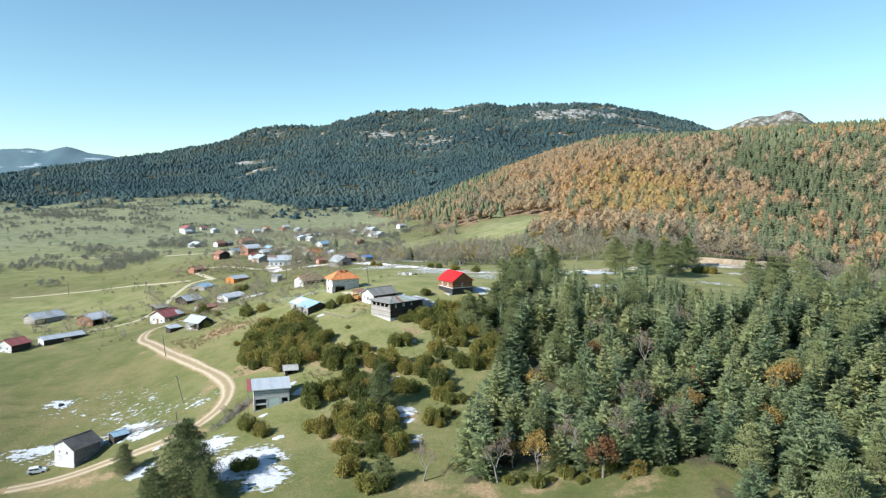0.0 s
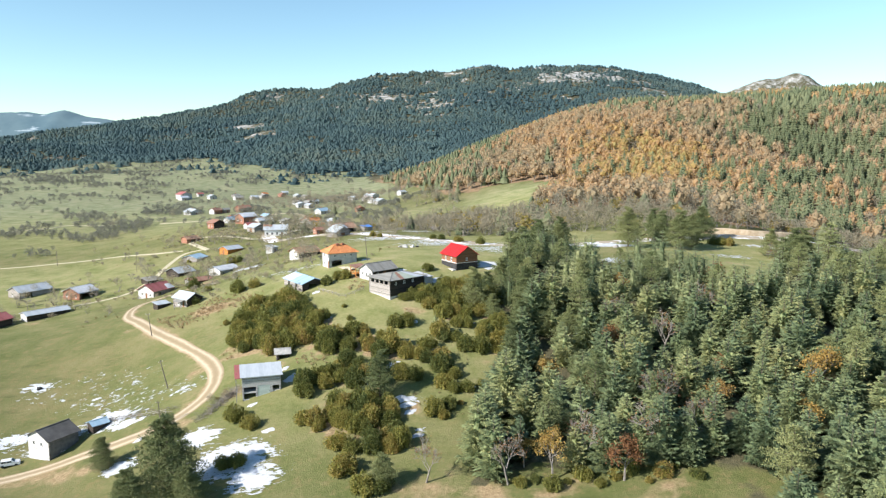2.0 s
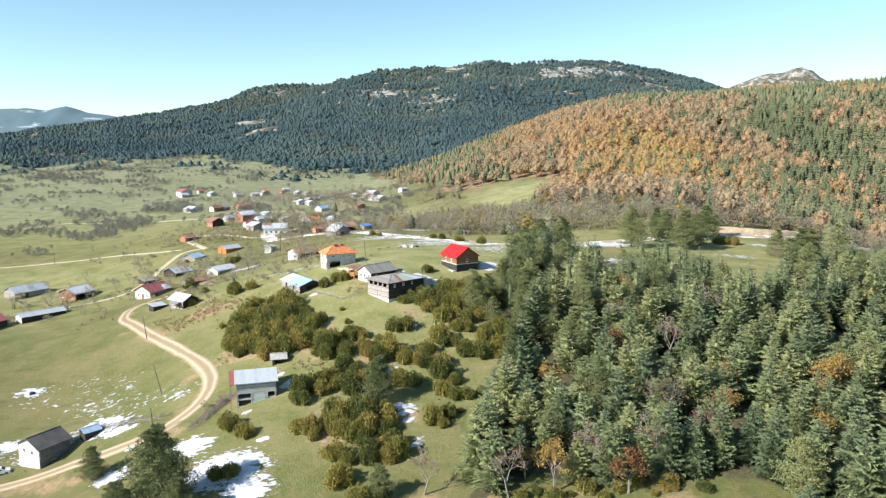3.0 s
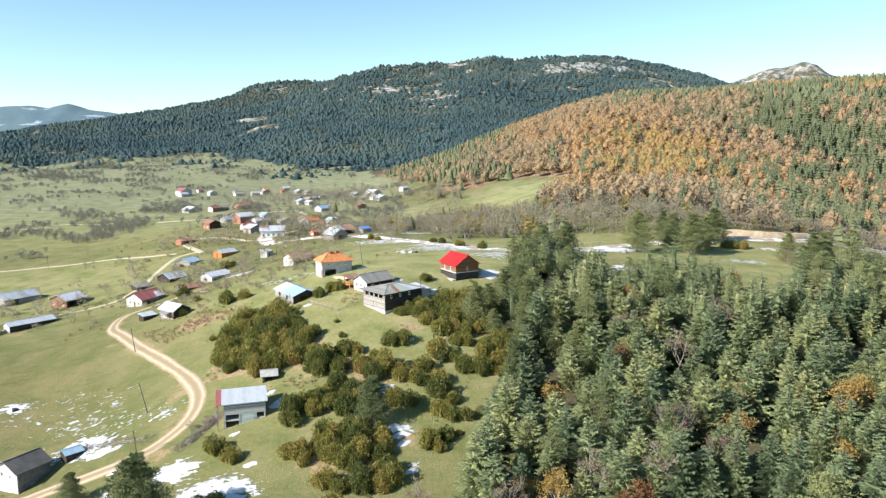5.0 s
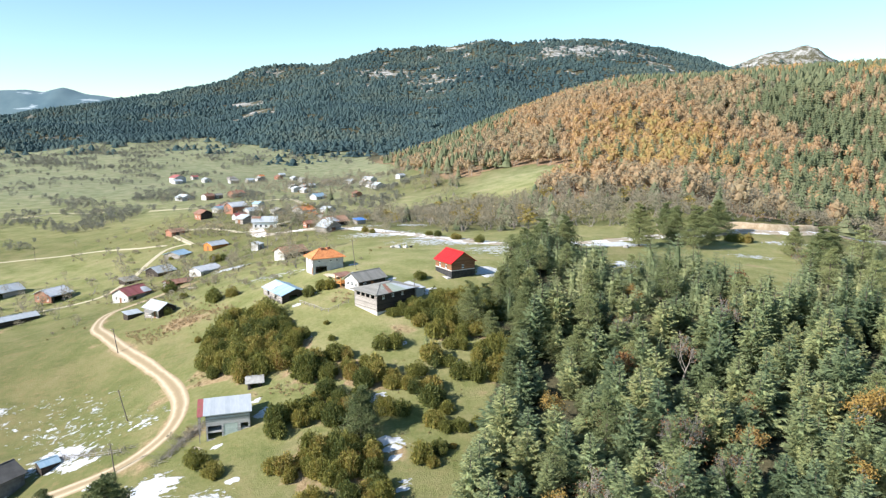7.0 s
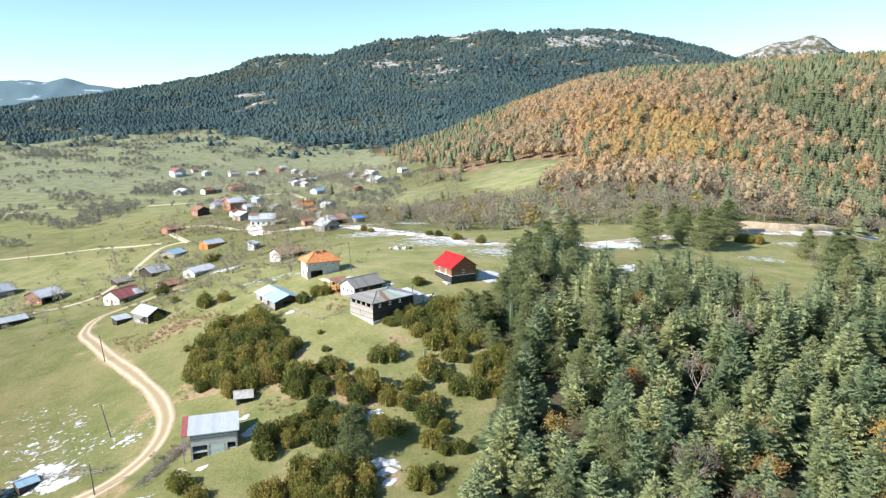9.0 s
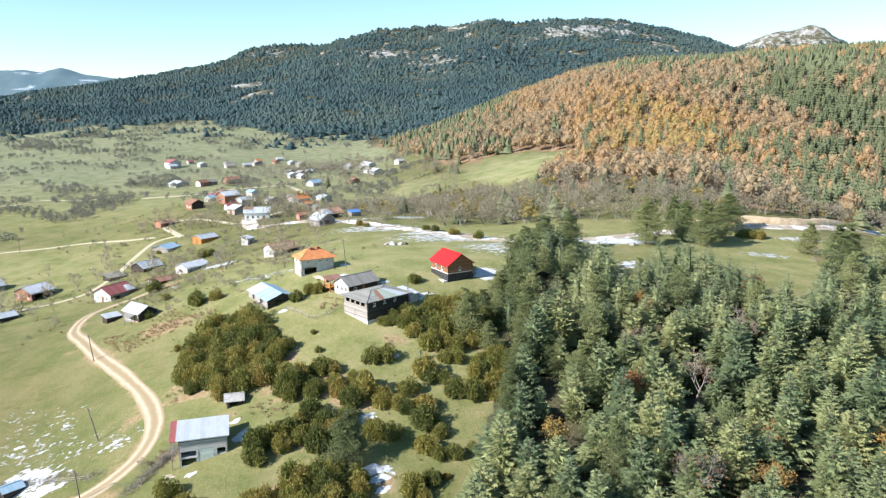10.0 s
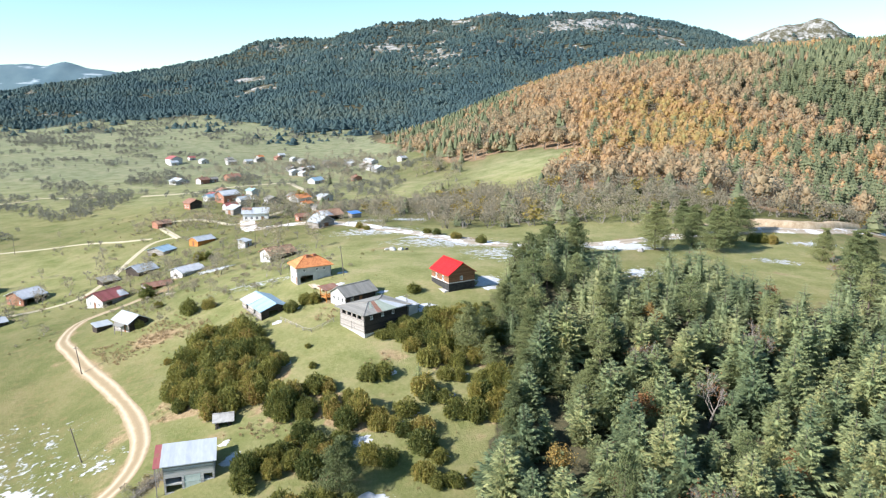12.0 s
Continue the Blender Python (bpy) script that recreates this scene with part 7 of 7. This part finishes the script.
def car(x, y, yaw):
    top = new("car")
    tagged(top, "small white hatchback parked on the grass", "car")
    top.matrix_basis = pose(x, y, float(ground(x, y)) + 0.02, 0, 0, yaw)
    paint = plain("white_car_paint", (0.66, 0.67, 0.68), (0.78, 0.79, 0.80), 0.25, 0.4, 0, 2.0, 0.02, 0.6)
    rubber = plain("tyre_rubber", (0.02, 0.02, 0.02), (0.04, 0.04, 0.04), 0.9)
    side = [(-2.0, 0.35), (-2.05, 0.75), (-1.95, 1.0), (-1.55, 1.42), (0.35, 1.46), (1.0, 1.02), (1.85, 0.88), (2.02, 0.6), (1.98, 0.33)]
    bm = bmesh.new()
    rings = []
    for w, up in ((0.82, 0.0), (0.80, 0.0), (-0.80, 0.0), (-0.82, 0.0)):
        tuck = 0.0
        rings.append([bm.verts.new((u, w * (0.86 if v > 1.2 else 1.0), v)) for u, v in side])
    for a, b in zip(rings, rings[1:]):
        for i in range(len(side)):
            bm.faces.new((a[i], a[(i + 1) % len(side)], b[(i + 1) % len(side)], b[i]))
    bm.faces.new(rings[0])
    bm.faces.new(list(reversed(rings[-1])))
    bmesh.ops.recalc_face_normals(bm, faces=bm.faces)
    bmesh.ops.bevel(bm, geom=bm.edges[:], offset=0.05, segments=2, affect="EDGES", clamp_overlap=True)
    me = bpy.data.meshes.new("body")
    bm.to_mesh(me)
    bm.free()
    me.materials.append(paint)
    part("body", me, top)
    for lo, hi in (((-1.5, -0.80, 1.02), (-0.55, -0.745, 1.32)), ((-0.45, -0.80, 1.02), (0.42, -0.745, 1.32)), ((-1.5, 0.745, 1.02), (-0.55, 0.80, 1.32)), ((-0.45, 0.745, 1.02), (0.42, 0.80, 1.32))):
        s = Soup()
        block(s, lo, hi)
        part("side_window", soup_mesh("side_window", s, GLASS), top)
    for name, pts in (("windscreen", [(0.42, -0.62, 1.45), (0.42, 0.62, 1.45), (0.98, 0.68, 1.07), (0.98, -0.68, 1.07)]), ("rear_window", [(-1.9, -0.62, 1.09), (-1.9, 0.62, 1.09), (-1.6, 0.6, 1.41), (-1.6, -0.6, 1.41)])):
        s = Soup()
        slab(s, [(a + (0.03 if a > 0 else -0.03), b, c + 0.02) for a, b, c in pts], 0.02)
        part(name, soup_mesh(name, s, GLASS), top)
    for u in (-1.25, 1.25):
        for w in (-0.74, 0.74):
            s = Soup()
            limb(s, (u, w - 0.1, 0.31), (u, w + 0.1, 0.31), 0.31, 0.31, 0, 14)
            hub = [np.array([[u, w + e * 0.1, 0.31]] + [[u + 0.31 * math.cos(k * math.tau / 14), w + e * 0.1, 0.31 + 0.31 * math.sin(k * math.tau / 14)] for k in range(14)]) for e in (-1, 1)]
            for h in hub:
                s.add(h, [(0, 1 + k, 1 + (k + 1) % 14) for k in range(14)])
            wheel = part("wheel", soup_mesh("tyre", s, rubber), top, "black tyre")
            s = Soup()
            limb(s, (u, w - 0.12, 0.31), (u, w + 0.12, 0.31), 0.19, 0.17, 0, 10)
            part("rim", soup_mesh("rim", s, PALE_SHEET), wheel)
    for w in (-0.6, 0.6):
        s = Soup()
        block(s, (1.93, w - 0.16, 0.66), (2.03, w + 0.16, 0.8))
        part("headlight", soup_mesh("headlight", s, GLASS), top)
        s = Soup()
        block(s, (-2.07, w - 0.12, 0.72), (-1.98, w + 0.12, 0.95))
        part("rear_light", soup_mesh("rear_light", s, OLD_RED_SHEET), top)


car(-95.3, 150.6, 28)


def boulders():
    rng = np.random.default_rng(15)
    for n, (x, y, r, mat, label) in enumerate(((-20.6, 262.0, 1.5, CONCRETE, "pale boulder lying on the knoll"), (-18.0, 262.6, 1.1, CONCRETE, "pale boulder lying on the knoll"), (-16.4, 262.8, 0.8, BLACK_BASE, "dark stone beside pale boulders"), (-22.6, 262.5, 1.0, CONCRETE, "pale boulder lying on the knoll"),
                                               (-109.5, 184.4, 0.9, BLACK_BASE, "dark stone sticking out of the snow"), (54, 258.2, 1.3, STONE, "grey stone by the snowy verge"))):
        bm = bmesh.new()
        bmesh.ops.create_icosphere(bm, subdivisions=2, radius=r)
        for v in bm.verts:
            v.co *= 0.75 + 0.5 * noise.noise(v.co * 1.3 / r + Vector((n * 7, 0, 0)))
            v.co.z *= 0.7
        me = bpy.data.meshes.new("boulder")
        bm.to_mesh(me)
        bm.free()
        me.materials.append(mat)
        ob = new("boulder", me)
        tagged(ob, label, "rock", "boulders")
        ob.matrix_basis = pose(x, y, float(ground(x, y)) + 0.25 * r, 0, 0, n * 40)


boulders()


def bank_wall():
    """The cut bank of pale earth along the upper road."""
    line = smooth_line([(72, 287.5), (101.4, 301), (127.3, 307), (168, 341)], 1.5)
    s = Soup()
    k = np.arange(len(line))
    z = ground(line[:, 0], line[:, 1])
    top = z + 1.5 + 0.9 * rough_noise(k * 1.5, k * 0, 8, 3)
    v = np.concatenate([np.stack([line[:, 0], line[:, 1] - 0.3, z - 0.5], 1), np.stack([line[:, 0], line[:, 1] + 0.5 + 0.3 * rough_noise(k * 1.5, k * 0, 4, 5), top], 1), np.stack([line[:, 0], line[:, 1] + 5, np.maximum(top, ground(line[:, 0], line[:, 1] + 5)) - 0.1], 1), np.stack([line[:, 0], line[:, 1] + 9, ground(line[:, 0], line[:, 1] + 9) - 0.6], 1)])
    n = len(line)
    tris = []
    for r in range(3):
        for i in range(n - 1):
            a, b = r * n + i, (r + 1) * n + i
            tris += [(a, a + 1, b + 1), (a, b + 1, b)]
    s.add(v, tris)
    tagged(new("road_bank", soup_mesh("road_bank", s, plain("cut_earth", (0.34, 0.24, 0.14), (0.58, 0.47, 0.33), 0.95, 0.3, 0, 2.0, 0.7), True)), "cut bank of pale ochre earth along the road", "bank", kind="structure")


bank_wall()

def old_snow():
    """What is left of the snow in the shade beside shrubs, houses and trees: thin uneven sheets."""
    rng = np.random.default_rng(23)
    spots_ = [(a + 0.36 * w, b + 0.17 * w + 0.15, 0.23 * w) for a, b, w in SHRUBS + MORE_SHRUBS[:12] if rng.random() < 0.62]
    spots_ += [(-11.5, 152.0, 1.8), (-10.2, 150.0, 1.5), (-9.3, 147.6, 1.2), (-34.5, 188.0, 1.3), (-33.5, 176.5, 1.0), (-14.5, 165.0, 1.4), (-37.6, 160.4, 1.1), (-36.6, 161.8, 1.2), (7.2, 223.5, 2.2), (8.4, 221.0, 1.8),
               (-30.0, 223.0, 1.6), (-31.0, 233.0, 1.6), (-17.5, 216.0, 1.3), (-6.0, 208.8, 1.7), (-7.0, 206.5, 1.2), (-41.0, 206.0, 1.2), (-37.2, 143.4, 1.1), (-46.4, 214.0, 1.2), (-24.0, 165.2, 0.8), (-19.0, 158.0, 0.9), (-7.5, 139.8, 1.0), (-66.4, 149.0, 1.0), (-39.5, 165.5, 1.0), (-47.5, 152.4, 0.7), (-43.5, 153.0, 0.9)]
    s = Soup()
    n = 13
    k = np.arange(n)
    for x, y, r in spots_:
        a = k * math.tau / n
        wob = 0.55 + 0.75 * rng.random(n)
        c, d = math.cos(0.42), math.sin(0.42)
        u, v = np.cos(a) * r * wob * 1.25, np.sin(a) * r * wob * 0.75
        px, py = x + u * c - v * d, y + u * d + v * c
        mx, my = x + (px - x) * 0.55, y + (py - y) * 0.55
        outer = np.stack([px, py, ground(px, py) - 0.02], 1)
        inner = np.stack([mx, my, ground(mx, my) + 0.09 + 0.06 * rng.random(n)], 1)
        top = np.array([[x, y, float(ground(x, y)) + 0.14]])
        m = (k + 1) % n
        s.add(np.concatenate([outer, inner, top]), np.concatenate([np.stack([k, m, m + n], 1), np.stack([k, m + n, k + n], 1), np.stack([k + n, m + n, 0 * k + 2 * n], 1)]))
    v, f, m = s.arrays()
    tagged(new("old_snow", mesh_of("old_snow", v, f, [SNOW_WHITE], True)), "thin old snow left in shade beside shrubs and houses", "snow", kind="stuff")


old_snow()
ground_sheet()
